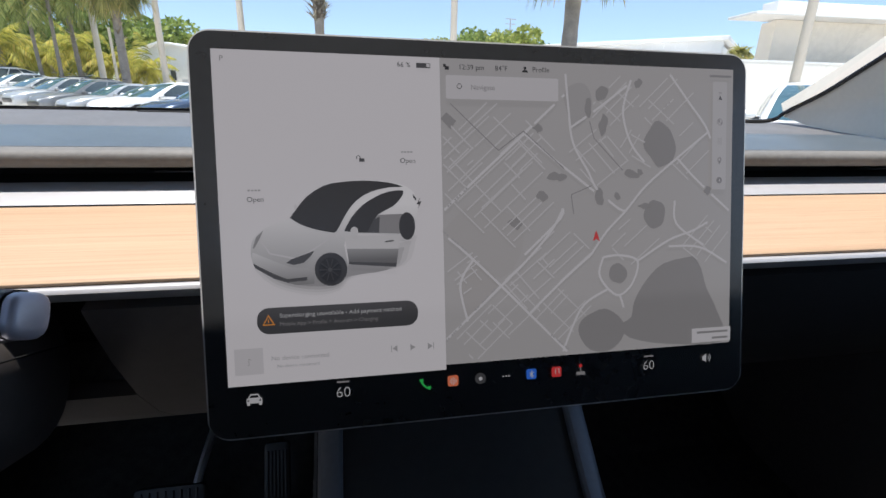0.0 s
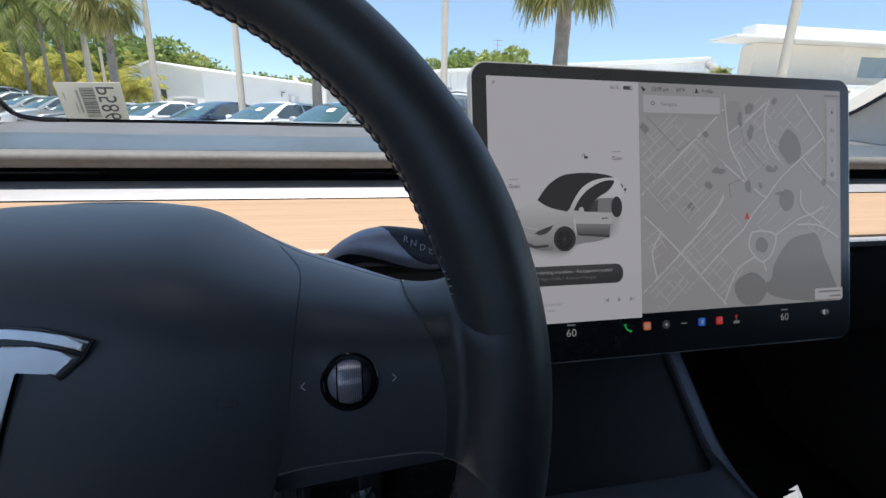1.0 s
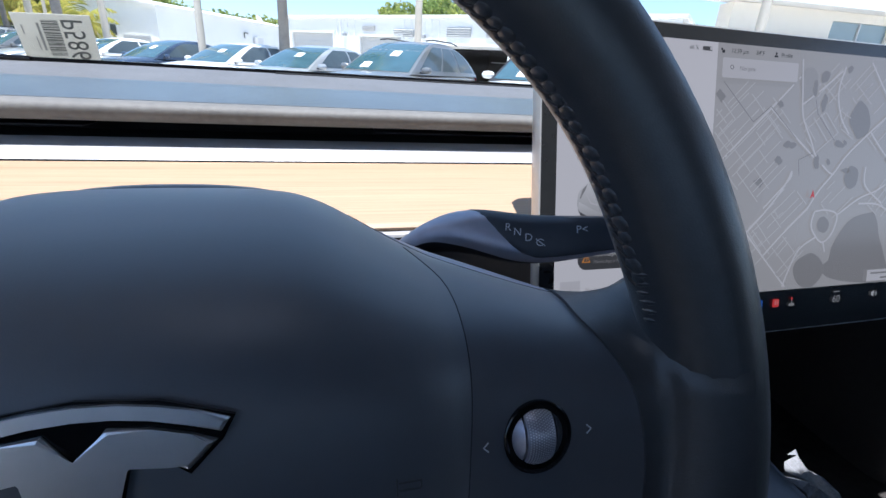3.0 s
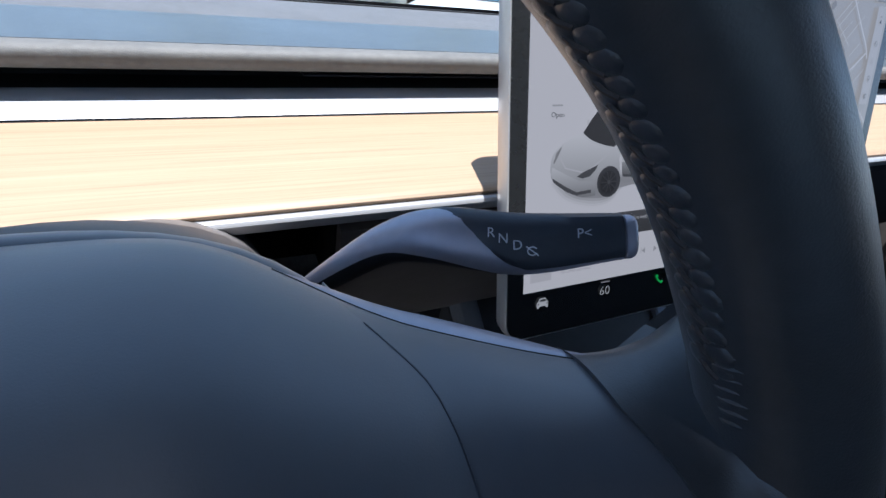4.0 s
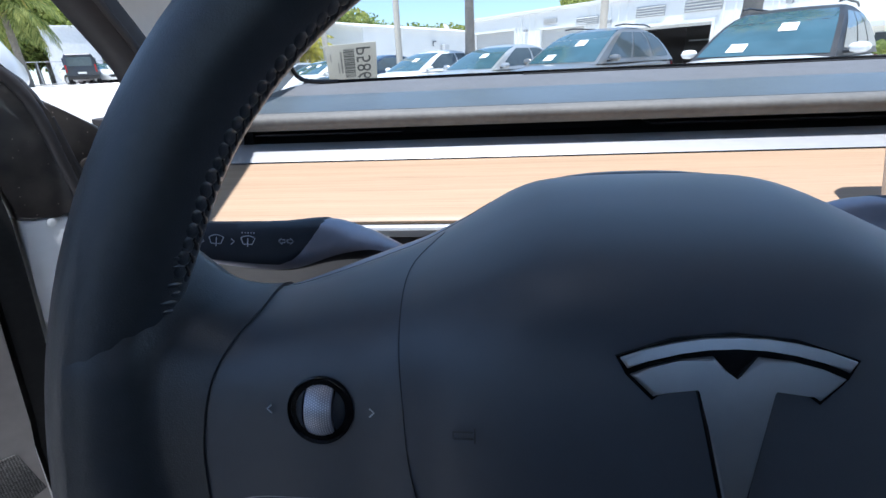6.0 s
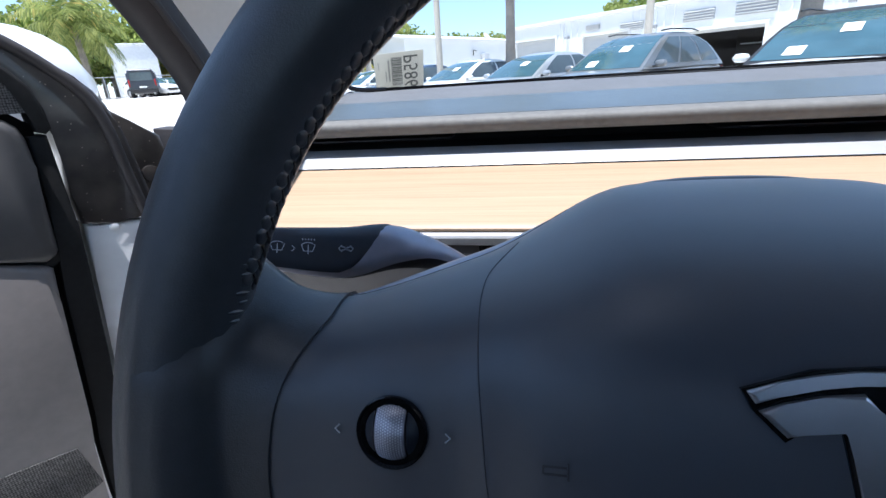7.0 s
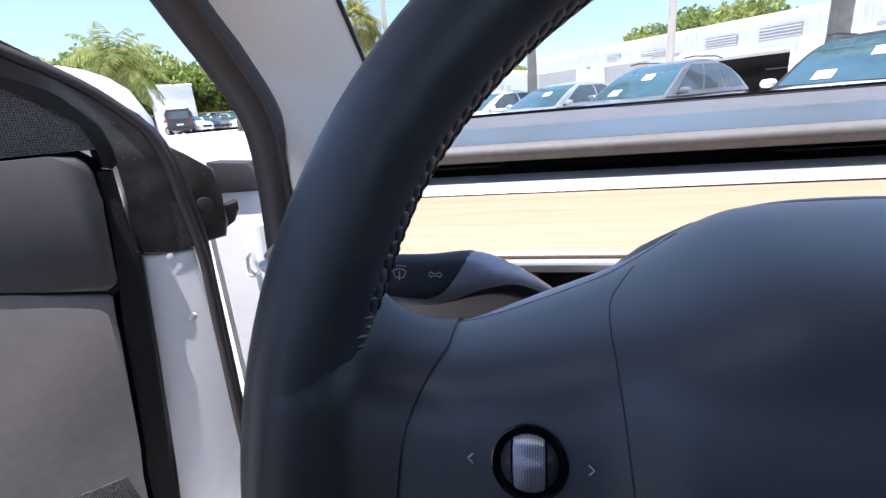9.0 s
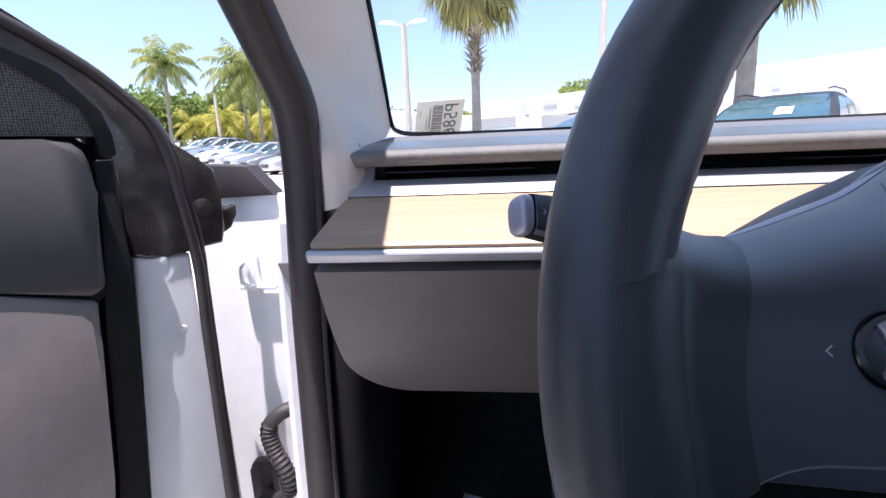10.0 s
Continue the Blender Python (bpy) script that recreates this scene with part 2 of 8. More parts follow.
def wood_mat():
    """Pale open-pore wood: long grain along x, dark pores, broad tone bands."""
    m = bpy.data.materials.new("pale_oak_veneer")
    m.use_nodes = True
    nt = m.node_tree
    b = nt.nodes["Principled BSDF"]
    b.inputs["Roughness"].default_value = 0.5
    coords, place = nt.nodes.new("ShaderNodeTexCoord"), nt.nodes.new("ShaderNodeMapping")
    place.inputs["Scale"].default_value = (1.3, 150, 150)
    place.inputs["Rotation"].default_value = (0, 0, radians(0.6))
    nt.links.new(coords.outputs["Object"], place.inputs["Vector"])
    grain = nt.nodes.new("ShaderNodeTexNoise")
    grain.inputs["Scale"].default_value, grain.inputs["Detail"].default_value, grain.inputs["Roughness"].default_value = 6.0, 8, 0.72
    grain.inputs["Distortion"].default_value = 0.12
    band = nt.nodes.new("ShaderNodeTexNoise")
    band.inputs["Scale"].default_value, band.inputs["Detail"].default_value = 1.1, 2
    for n in (grain, band):
        nt.links.new(place.outputs[0], n.inputs["Vector"])
    ramp = nt.nodes.new("ShaderNodeValToRGB")
    e = ramp.color_ramp.elements
    e[0].position, e[0].color = 0.32, (0.305, 0.202, 0.126, 1)
    e[1].position, e[1].color = 0.64, (0.430, 0.302, 0.196, 1)
    mid = ramp.color_ramp.elements.new(0.46)
    mid.color = (0.388, 0.267, 0.170, 1)
    nt.links.new(grain.outputs["Fac"], ramp.inputs["Fac"])
    tone = nt.nodes.new("ShaderNodeValToRGB")
    tone.color_ramp.elements[0].position, tone.color_ramp.elements[0].color = 0.35, (0.92, 0.905, 0.89, 1)
    tone.color_ramp.elements[1].position, tone.color_ramp.elements[1].color = 0.65, (1, 1, 1, 1)
    nt.links.new(band.outputs["Fac"], tone.inputs["Fac"])
    mul = nt.nodes.new("ShaderNodeMix")
    mul.data_type, mul.blend_type = "RGBA", "MULTIPLY"
    mul.inputs["Factor"].default_value = 1.0
    nt.links.new(ramp.outputs["Color"], mul.inputs["A"])
    nt.links.new(tone.outputs["Color"], mul.inputs["B"])
    nt.links.new(mul.outputs["Result"], b.inputs["Base Color"])
    bump = nt.nodes.new("ShaderNodeBump")
    bump.inputs["Strength"].default_value, bump.inputs["Distance"].default_value = 0.22, 0.0004
    nt.links.new(grain.outputs["Fac"], bump.inputs["Height"])
    nt.links.new(bump.outputs["Normal"], b.inputs["Normal"])
    return m


WOOD = wood_mat()


# ---- mesh helpers ----
def part(name, bm, material, parent=None, label="", smooth=True, m=None):
    """Links a bmesh as ONE mesh object under a thing or a part."""
    bmesh.ops.recalc_face_normals(bm, faces=bm.faces)
    data = bpy.data.meshes.new(name)
    bm.to_mesh(data)
    bm.free()
    data.materials.append(material)
    if smooth:
        data.shade_smooth()
        data.set_sharp_from_angle(angle=radians(38))
    ob = new(name, data)
    if parent is not None:
        ob.parent = parent
    if m is not None:
        ob.matrix_basis = m
    if label:
        ob["label"] = label
    return ob


def thing(name, label, category, m=None, group="", kind=""):
    ob = new(name)
    ob.empty_display_size = 0.05
    if m is not None:
        ob.matrix_basis = m
    return tagged(ob, label, category, group, kind)


def loft(rings, closed=True, caps=True):
    """A skin over rings of equally many points."""
    bm = bmesh.new()
    rows = [[bm.verts.new(p) for p in ring] for ring in rings]
    n = len(rows[0])
    for a, b in zip(rows, rows[1:]):
        for i in range(n if closed else n - 1):
            j = (i + 1) % n
            bm.faces.new((a[i], a[j], b[j], b[i]))
    if caps and closed:
        bm.faces.new(rows[0][::-1])
        bm.faces.new(rows[-1])
    return bm


def slab(outline, thick, axes=None, bevel=0.0, seg=2):
    """A flat outline (u, v) given a thickness behind it, with rounded edges. axes: origin, u, v and out directions."""
    o, u, v, w = axes or (Vector(), Vector((1, 0, 0)), Vector((0, 1, 0)), Vector((0, 0, 1)))
    bm = bmesh.new()
    front = [bm.verts.new(o + u * p[0] + v * p[1]) for p in outline]
    back = [bm.verts.new(o + u * p[0] + v * p[1] - w * thick) for p in outline]
    face = bm.faces.new(front)
    bm.faces.new(back[::-1])
    n = len(front)
    for i in range(n):
        bm.faces.new((front[i], back[i], back[(i + 1) % n], front[(i + 1) % n]))
    if bevel:
        bmesh.ops.bevel(bm, geom=list(face.edges), offset=bevel, segments=seg, profile=0.5, affect="EDGES", clamp_overlap=True)
    return bm


def box(size, at=(0, 0, 0), bevel=0.0, seg=2, turn=None):
    bm = bmesh.new()
    bmesh.ops.create_cube(bm, size=1.0, matrix=Matrix.Translation(at) @ (turn or Matrix()) @ Matrix.Diagonal((*size, 1)))
    if bevel:
        bmesh.ops.bevel(bm, geom=list(bm.edges), offset=bevel, segments=seg, profile=0.5, affect="EDGES", clamp_overlap=True)
    return bm


def joined(*bms):
    out = bmesh.new()
    for b in bms:
        data = bpy.data.meshes.new("joint")
        b.to_mesh(data)
        b.free()
        out.from_mesh(data)
        bpy.data.meshes.remove(data)
    return out


def tube(points, radius, sides=10, flat=1.0):
    """A round bar along points; radius a number or one for each point."""
    pts = [Vector(p) for p in points]
    rings = []
    side = None
    for i, p in enumerate(pts):
        way = (pts[min(i + 1, len(pts) - 1)] - pts[max(i - 1, 0)]).normalized()
        if side is None:
            side = way.cross(Vector((0, 0, 1)) if abs(way.z) < 0.9 else Vector((0, 1, 0))).normalized()
        side = (side - way * side.dot(way)).normalized()
        up = way.cross(side)
        r = radius[i] if isinstance(radius, (list, tuple)) else radius
        rings.append([p + (side * math.cos(a) + up * math.sin(a) * flat) * r for a in (2 * math.pi * k / sides for k in range(sides))])
    return loft(rings)


def disc(radius, thick, at=(0, 0, 0), sides=32, turn=None, bevel=0.0):
    bm = bmesh.new()
    bmesh.ops.create_cone(bm, cap_ends=True, segments=sides, radius1=radius, radius2=radius, depth=thick,
                          matrix=Matrix.Translation(at) @ (turn or Matrix()))
    if bevel:
        edges = [e for e in bm.edges if len(e.link_faces) == 2 and max(len(f.verts) for f in e.link_faces) > 4]
        bmesh.ops.bevel(bm, geom=edges, offset=bevel, segments=2, profile=0.5, affect="EDGES", clamp_overlap=True)
    return bm


def rounded(w, h, r, seg=6, cx=0.0, cy=0.0):
    """Outline of a rectangle with round corners."""
    out = []
    for sx, sy, a0 in ((1, 1, 0), (-1, 1, 90), (-1, -1, 180), (1, -1, 270)):
        for k in range(seg + 1):
            a = radians(a0 + 90 * k / seg)
            out.append((cx + sx * (w / 2 - r) + r * math.cos(a), cy + sy * (h / 2 - r) + r * math.sin(a)))
    return out


def smooth_curve(points, steps=6):
    """A soft curve through points."""
    pts = [Vector(p) for p in points]
    out = []
    for i in range(len(pts) - 1):
        p0, p1, p2, p3 = pts[max(i - 1, 0)], pts[i], pts[i + 1], pts[min(i + 2, len(pts) - 1)]
        for k in range(steps):
            t = k / steps
            out.append(0.5 * ((2 * p1) + (p2 - p0) * t + (2 * p0 - 5 * p1 + 4 * p2 - p3) * t * t + (3 * p1 - p0 - 3 * p2 + p3) * t ** 3))
    return out + [pts[-1]]


def lettering(name, words, size, m, material, parent, align="LEFT", label="", thin=0.0):
    """Words as a flat mesh on the plane of m."""
    curve = bpy.data.curves.new("letters", "FONT")
    curve.body, curve.size, curve.align_x, curve.align_y, curve.offset = words, size, align, "CENTER", -thin
    curve.resolution_u = 3
    tmp = new("letters", curve)
    bpy.context.view_layer.update()
    data = bpy.data.meshes.new_from_object(tmp.evaluated_get(bpy.context.evaluated_depsgraph_get()))
    bpy.data.objects.remove(tmp)
    bpy.data.curves.remove(curve)
    data.name = name
    data.materials.clear()
    data.materials.append(material)
    ob = new(name, data)
    ob.parent = parent
    ob.matrix_basis = m
    if label:
        ob["label"] = label
    return ob


def along_x(profile, x0, x1, pieces=1):
    """A profile of (y, z) drawn out along x."""
    return loft([[(x0 + (x1 - x0) * k / pieces, y, z) for y, z in profile] for k in range(pieces + 1)])


def strip(profile, thick):
    """Closes an open (y, z) curve into a thin shell below it."""
    pts = [Vector((0, *p)) for p in profile]
    under = []
    for i, p in enumerate(pts):
        way = (pts[min(i + 1, len(pts) - 1)] - pts[max(i - 1, 0)]).normalized()
        under.append(p + Vector((0, way.z, -way.y)) * thick)
    return [(p.y, p.z) for p in pts] + [(p.y, p.z) for p in reversed(under)]


# ---- the dashboard ----
LEFT_END, RIGHT_END, MIDDLE = -0.301, 1.047, 0.373
dash = thing("dashboard", "wide dashboard with pale wood veneer, silver trim and grained pad", "dashboard", pose(MIDDLE, 0.2, 0.8))
DASH_IN = Matrix.Translation((-MIDDLE, -0.2, -0.8))


def dash_part(name, bm, material, label="", smooth=True):
    return part(name, bm, material, dash, label, smooth, DASH_IN)


def end_round(profile, x0, x1, r, steps=5):
    """A profile along x whose ends shrink a little towards its middle, so that the ends are rounded."""
    cy, cz = sum(p[0] for p in profile) / len(profile), sum(p[1] for p in profile) / len(profile)
    rings = []
    stations = [(x0 + r * (1 - math.cos(radians(90 * k / steps))), math.sin(radians(90 * k / steps))) for k in range(steps + 1)]
    stations += [(x0 + (x1 - x0) * k / 12, 1.0) for k in range(1, 12)]
    stations += [(x1 - r * (1 - math.cos(radians(90 * k / steps))), math.sin(radians(90 * k / steps))) for k in range(steps, -1, -1)]
    for x, s in stations:
        f = 0.90 + 0.10 * s
        rings.append([(x, cy + (y - cy) * f, cz + (z - cz) * f) for y, z in profile])
    return loft(rings)


pad_top = [(0.1385, 1.0492), (0.150, 1.0507), (0.165, 1.0521), (0.185, 1.0537), (0.21, 1.0555), (0.23, 1.0568), (0.252, 1.0582)]
pad_lip = [(0.1335, 1.0335), (0.1300, 1.0355), (0.1275, 1.0385), (0.1265, 1.042), (0.1275, 1.0450), (0.1300, 1.0470), (0.1335, 1.0482), (0.1385, 1.0489)]
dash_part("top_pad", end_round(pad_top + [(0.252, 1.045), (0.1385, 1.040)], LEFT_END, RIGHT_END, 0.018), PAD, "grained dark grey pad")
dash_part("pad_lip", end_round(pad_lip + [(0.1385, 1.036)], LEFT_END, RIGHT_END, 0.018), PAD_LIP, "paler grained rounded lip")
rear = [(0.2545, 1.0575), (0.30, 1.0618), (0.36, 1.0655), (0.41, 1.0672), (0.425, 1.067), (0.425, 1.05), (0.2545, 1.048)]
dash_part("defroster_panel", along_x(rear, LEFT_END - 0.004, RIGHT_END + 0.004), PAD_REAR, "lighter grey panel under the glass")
dash_part("defroster_slot", box((0.72, 0.012, 0.004), (MIDDLE, 0.405, 1.0665), 0.001), VOID)
# air slot: a dark channel under the lip
slot = [(0.1335, 1.0335), (0.2, 1.036), (0.2, 1.019), (0.1445, 1.0195), (0.1445, 1.0185), (0.206, 1.0175), (0.206, 1.04), (0.1335, 1.0345)]
dash_part("air_slot", along_x(slot, LEFT_END + 0.02, RIGHT_END - 0.02), VOID, "black air outlet channel", False)
for vx, vw in ((-0.20, 0.16), (0.24, 0.25), (0.50, 0.25), (0.94, 0.16)):
    dash_part("vent_vane", box((vw, 0.03, 0.0016), (vx, 0.175, 1.0262), 0.0005), DARK_PLASTIC)
band = [(0.1165, 1.0076), (0.120, 1.0105), (0.134, 1.0162), (0.1395, 1.0198), (0.1445, 1.0202), (0.1445, 1.0165), (0.12, 1.004)]
dash_part("silver_band", along_x(band, LEFT_END + 0.004, RIGHT_END - 0.004), SILVER, "satin silver band")
for end, way in ((LEFT_END, 1), (RIGHT_END, -1)):
    dash_part("band_end", loft([[(end + way * d, y, z) for y, z in ((0.1330, 1.0160), (0.1395, 1.0205), (0.1480, 1.0290), (0.1500, 1.0345), (0.1560, 1.0345), (0.1500, 1.0180), (0.1400, 1.0120))] for d in (0.004, 0.010, 0.019, 0.0235)]), SILVER)
    dash_part("slot_end", box((0.030, 0.095, 0.034), (end + way * 0.0165, 0.2040, 1.0265), 0.002), VOID)
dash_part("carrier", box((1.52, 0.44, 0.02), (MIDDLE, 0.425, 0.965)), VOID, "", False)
dash_part("shadow_gap", along_x([(0.1150, 1.0056), (0.1170, 1.0064), (0.1170, 1.002), (0.1150, 1.001)], LEFT_END + 0.004, RIGHT_END - 0.004), VOID, "", False)
wood_face = [(0.0180, 0.9795), (0.0172, 0.9815), (0.0185, 0.9832), (0.024, 0.9848), (0.050, 0.9912), (0.085, 0.9995), (0.1145, 1.0065)]
dash_part("wood_panel", end_round(strip(wood_face, 0.006), LEFT_END + 0.003, RIGHT_END - 0.003, 0.012), WOOD, "pale open-pore wood veneer with long grain")
trim = [(0.0180, 0.9789), (0.0158, 0.9786), (0.0146, 0.9776), (0.0140, 0.9755), (0.0165, 0.9702), (0.0180, 0.9690), (0.034, 0.9652), (0.04, 0.970), (0.03, 0.978)]
dash_part("trim_strip", end_round(trim, LEFT_END + 0.001, RIGHT_END - 0.001, 0.008), SILVER, "satin silver strip below the wood")
lower = [(0.036, 0.9640), (0.043, 0.945), (0.056, 0.915), (0.078, 0.875), (0.105, 0.840), (0.132, 0.815), (0.158, 0.800), (0.176, 0.796), (0.20, 0.802)]
under = [p for p in lower if p[1] < 0.89]
COL_L, COL_R = -0.082, 0.113


def corner_panel(profile, x0, x1, r0):
    """The knee panel: its lower corner at x0 is cut round."""
    profile = [(p.x, p.y) for p in smooth_curve([(*p, 0) for p in profile], 3)]
    lo, hi = min(p[1] for p in profile), max(p[1] for p in profile)
    face = strip(profile, 0.012)
    rings = [[(x0 + (x1 - x0) * k / 16, y, z) for y, z in face] for k in range(17)]
    out = []
    for k, ring in enumerate(rings):
        out.append([(x + r0 * max(0.0, 1 - (z - lo) / (0.45 * (hi - lo))) ** 2.2 * (1 - k / 16), y, z) for x, y, z in ring])
    return loft(out)


dash_part("knee_panel", corner_panel(lower, LEFT_END + 0.002, COL_L, 0.05), GREY_PLASTIC, "charcoal plastic knee panel")
dash_part("knee_panel", along_x(strip(lower, 0.012), COL_R, 0.30), GREY_PLASTIC)
dash_part("column_lower_panel", along_x(strip(under, 0.012), COL_L + 0.001, COL_R - 0.001), GREY_PLASTIC)
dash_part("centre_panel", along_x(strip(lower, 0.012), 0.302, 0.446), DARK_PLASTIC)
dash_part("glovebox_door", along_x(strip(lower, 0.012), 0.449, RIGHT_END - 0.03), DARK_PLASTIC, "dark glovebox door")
# column recess: its deep shade is put into the near-black colour of walls and lip
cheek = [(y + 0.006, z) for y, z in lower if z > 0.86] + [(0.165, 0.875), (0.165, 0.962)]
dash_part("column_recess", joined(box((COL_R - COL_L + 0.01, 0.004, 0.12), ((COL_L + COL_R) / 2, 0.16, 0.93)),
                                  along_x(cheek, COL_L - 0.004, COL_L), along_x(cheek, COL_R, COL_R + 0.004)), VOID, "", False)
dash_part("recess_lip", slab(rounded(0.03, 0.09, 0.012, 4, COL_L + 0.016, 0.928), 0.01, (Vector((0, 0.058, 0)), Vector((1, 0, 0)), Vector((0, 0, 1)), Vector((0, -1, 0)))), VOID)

# ---- the touchscreen ----
TILT = math.atan(0.26)
SCREEN = Matrix.Translation((MIDDLE, -0.0345, 0.927)) @ Matrix(((1, 0, 0, 0), (0, math.sin(TILT), -math.cos(TILT), 0), (0, math.cos(TILT), math.sin(TILT), 0), (0, 0, 0, 1)))
screen = thing("touchscreen", "large landscape touchscreen showing a car picture and a grey street map", "screen", SCREEN)
SW, SH, SCX, SCY = 0.3450, 0.2275, -0.0025, 0.0895


def flat(name, outline, level, material, label="", parent=None):
    """A thin patch of the display, level steps above its glass."""
    bm = bmesh.new()
    bm.faces.new([bm.verts.new((u, v, 0.0004 * level)) for u, v in outline])
    bmesh.ops.triangulate(bm, faces=bm.faces)
    return part(name, bm, material, parent or screen, label, False)


shell = [[(u * s + SCX, v * s + SCY, w) for u, v in rounded(SW, SH, 0.0125, 8)] for s, w in
         ((0.80, -0.020), (0.97, -0.0165), (0.994, -0.012), (1.0, -0.006), (1.0, -0.0012), (0.997, 0.0002), (0.9925, 0.0002))]
part("housing", loft(shell), HOUSING, screen, "satin silver edge and back")
part("bezel", slab(rounded(SW * 0.992, SH * 0.9885, 0.011, 8, SCX, SCY), 0.004, (Vector((0, 0, 0.0006)), Vector((1, 0, 0)), Vector((0, 1, 0)), Vector((0, 0, 1)))),
     BEZEL, screen, "gloss black glass border")
part("mount", box((0.11, 0.075, 0.05), (0, 0.07, -0.042), 0.008), DARK_PLASTIC, screen)
UI_WHITE, UI_PANEL, UI_MAP = lit("ui_white", (0.80, 0.775, 0.78)), lit("ui_pale", (0.66, 0.64, 0.645)), lit("ui_map_grey", (0.50, 0.485, 0.475))
UI_ROAD, UI_MINOR, UI_LAKE = lit("ui_road", (0.69, 0.675, 0.68)), lit("ui_street", (0.615, 0.60, 0.60)), lit("ui_lake", (0.325, 0.315, 0.31))
UI_MID, UI_DARK, UI_BLACK = lit("ui_mid_grey", (0.30, 0.29, 0.29)), lit("ui_dark", (0.07, 0.07, 0.072)), lit("ui_black", (0.012, 0.012, 0.013))
UI_RED, UI_GREEN, UI_BLUE = lit("ui_red", (0.75, 0.05, 0.05)), lit("ui_green", (0.03, 0.55, 0.10)), lit("ui_blue", (0.04, 0.18, 0.75))
UI_ORANGE, UI_ICON, UI_AMBER = lit("ui_orange", (0.85, 0.22, 0.10)), lit("ui_icon", (0.62, 0.62, 0.62)), lit("ui_amber", (0.75, 0.30, 0.06))
D_L, D_S, D_R, D_B, D_T = -0.1627, -0.0382, 0.1590, 0.0080, 0.1925


def rect(u0, v0, u1, v1):
    return [(u0, v0), (u1, v0), (u1, v1), (u0, v1)]


car_pane = flat("car_pane", rect(D_L, D_B - 0.001, D_S, D_T), 2, UI_WHITE, "white pane with a car picture")
map_pane = flat("map_pane", rect(D_S, D_B + 0.002, D_R, D_T), 2, UI_MAP, "grey street map")


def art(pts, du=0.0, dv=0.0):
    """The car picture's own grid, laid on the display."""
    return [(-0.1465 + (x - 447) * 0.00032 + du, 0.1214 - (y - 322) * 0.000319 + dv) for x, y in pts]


def ellipse(cx, cy, rx, ry, n=20):
    return [(cx + rx * math.cos(2 * math.pi * k / n), cy + ry * math.sin(2 * math.pi * k / n)) for k in range(n)]


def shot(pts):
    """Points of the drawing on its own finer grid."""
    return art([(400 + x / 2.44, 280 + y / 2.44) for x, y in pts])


def lit_ramp(name, low, high, v0, v1):
    """A patch of the display whose tone runs from low at the height v0 to high at v1."""
    m = lit(name, (1, 1, 1))
    nt = m.node_tree
    co, sep, run_, ramp = (nt.nodes.new(k) for k in ("ShaderNodeTexCoord", "ShaderNodeSeparateXYZ", "ShaderNodeMapRange", "ShaderNodeValToRGB"))
    run_.inputs["From Min"].default_value, run_.inputs["From Max"].default_value = v0, v1
    ramp.color_ramp.elements[0].color = (low, low * 0.985, low * 0.98, 1)
    ramp.color_ramp.elements[1].color = (high, high * 0.985, high * 0.98, 1)
    nt.links.new(co.outputs["Object"], sep.inputs[0])
    nt.links.new(sep.outputs["Y"], run_.inputs["Value"])
    nt.links.new(run_.outputs["Result"], ramp.inputs["Fac"])
    nt.links.new(ramp.outputs["Color"], nt.nodes["Principled BSDF"].inputs["Emission Color"])
    return m


def rounder(pts, steps=3):
    """The outline with its corners eased."""
    out_ = smooth_curve([(*p, 0) for p in pts] + [(*pts[0], 0)], steps)[:-1]
    return [(p[0], p[1]) for p in out_]


UI_BODY, UI_GLAZE = lit_ramp("ui_car_body", 0.36, 0.90, 0.066, 0.108), lit_ramp("ui_car_glass", 0.030, 0.12, 0.120, 0.141)
UI_DOOR_LOW, UI_FRONT = lit_ramp("ui_car_door", 0.16, 0.55, 0.076, 0.089), lit_ramp("ui_car_front", 0.22, 0.72, 0.062, 0.083)
UI_SPOKE, UI_NOTE = lit("ui_car_spoke", (0.052, 0.052, 0.054)), lit("ui_note_grey", (0.43, 0.42, 0.42))
UI_CAR_SHADE, UI_TYRE = lit("ui_car_shade", (0.68, 0.665, 0.66)), lit("ui_tyre", (0.035, 0.036, 0.038))
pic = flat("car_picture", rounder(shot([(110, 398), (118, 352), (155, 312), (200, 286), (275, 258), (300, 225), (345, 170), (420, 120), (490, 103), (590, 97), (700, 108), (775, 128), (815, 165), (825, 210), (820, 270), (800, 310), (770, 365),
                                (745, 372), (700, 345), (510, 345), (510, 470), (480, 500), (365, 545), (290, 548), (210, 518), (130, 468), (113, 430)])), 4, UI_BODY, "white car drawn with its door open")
for grow, tone in ((1.0, 0.72), (0.86, 0.64), (0.70, 0.52), (0.52, 0.38)):
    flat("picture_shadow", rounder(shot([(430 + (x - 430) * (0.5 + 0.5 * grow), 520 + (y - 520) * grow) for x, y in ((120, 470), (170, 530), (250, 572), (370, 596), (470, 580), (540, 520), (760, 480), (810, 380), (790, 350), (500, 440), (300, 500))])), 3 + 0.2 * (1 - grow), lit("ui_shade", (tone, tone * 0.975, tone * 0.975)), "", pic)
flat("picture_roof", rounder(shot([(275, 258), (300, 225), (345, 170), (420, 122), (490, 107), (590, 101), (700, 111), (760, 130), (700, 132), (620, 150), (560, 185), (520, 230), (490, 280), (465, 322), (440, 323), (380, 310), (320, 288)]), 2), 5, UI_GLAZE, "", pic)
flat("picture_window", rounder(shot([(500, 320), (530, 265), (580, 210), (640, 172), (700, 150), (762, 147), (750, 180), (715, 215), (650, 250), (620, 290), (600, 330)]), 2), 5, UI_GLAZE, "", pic)
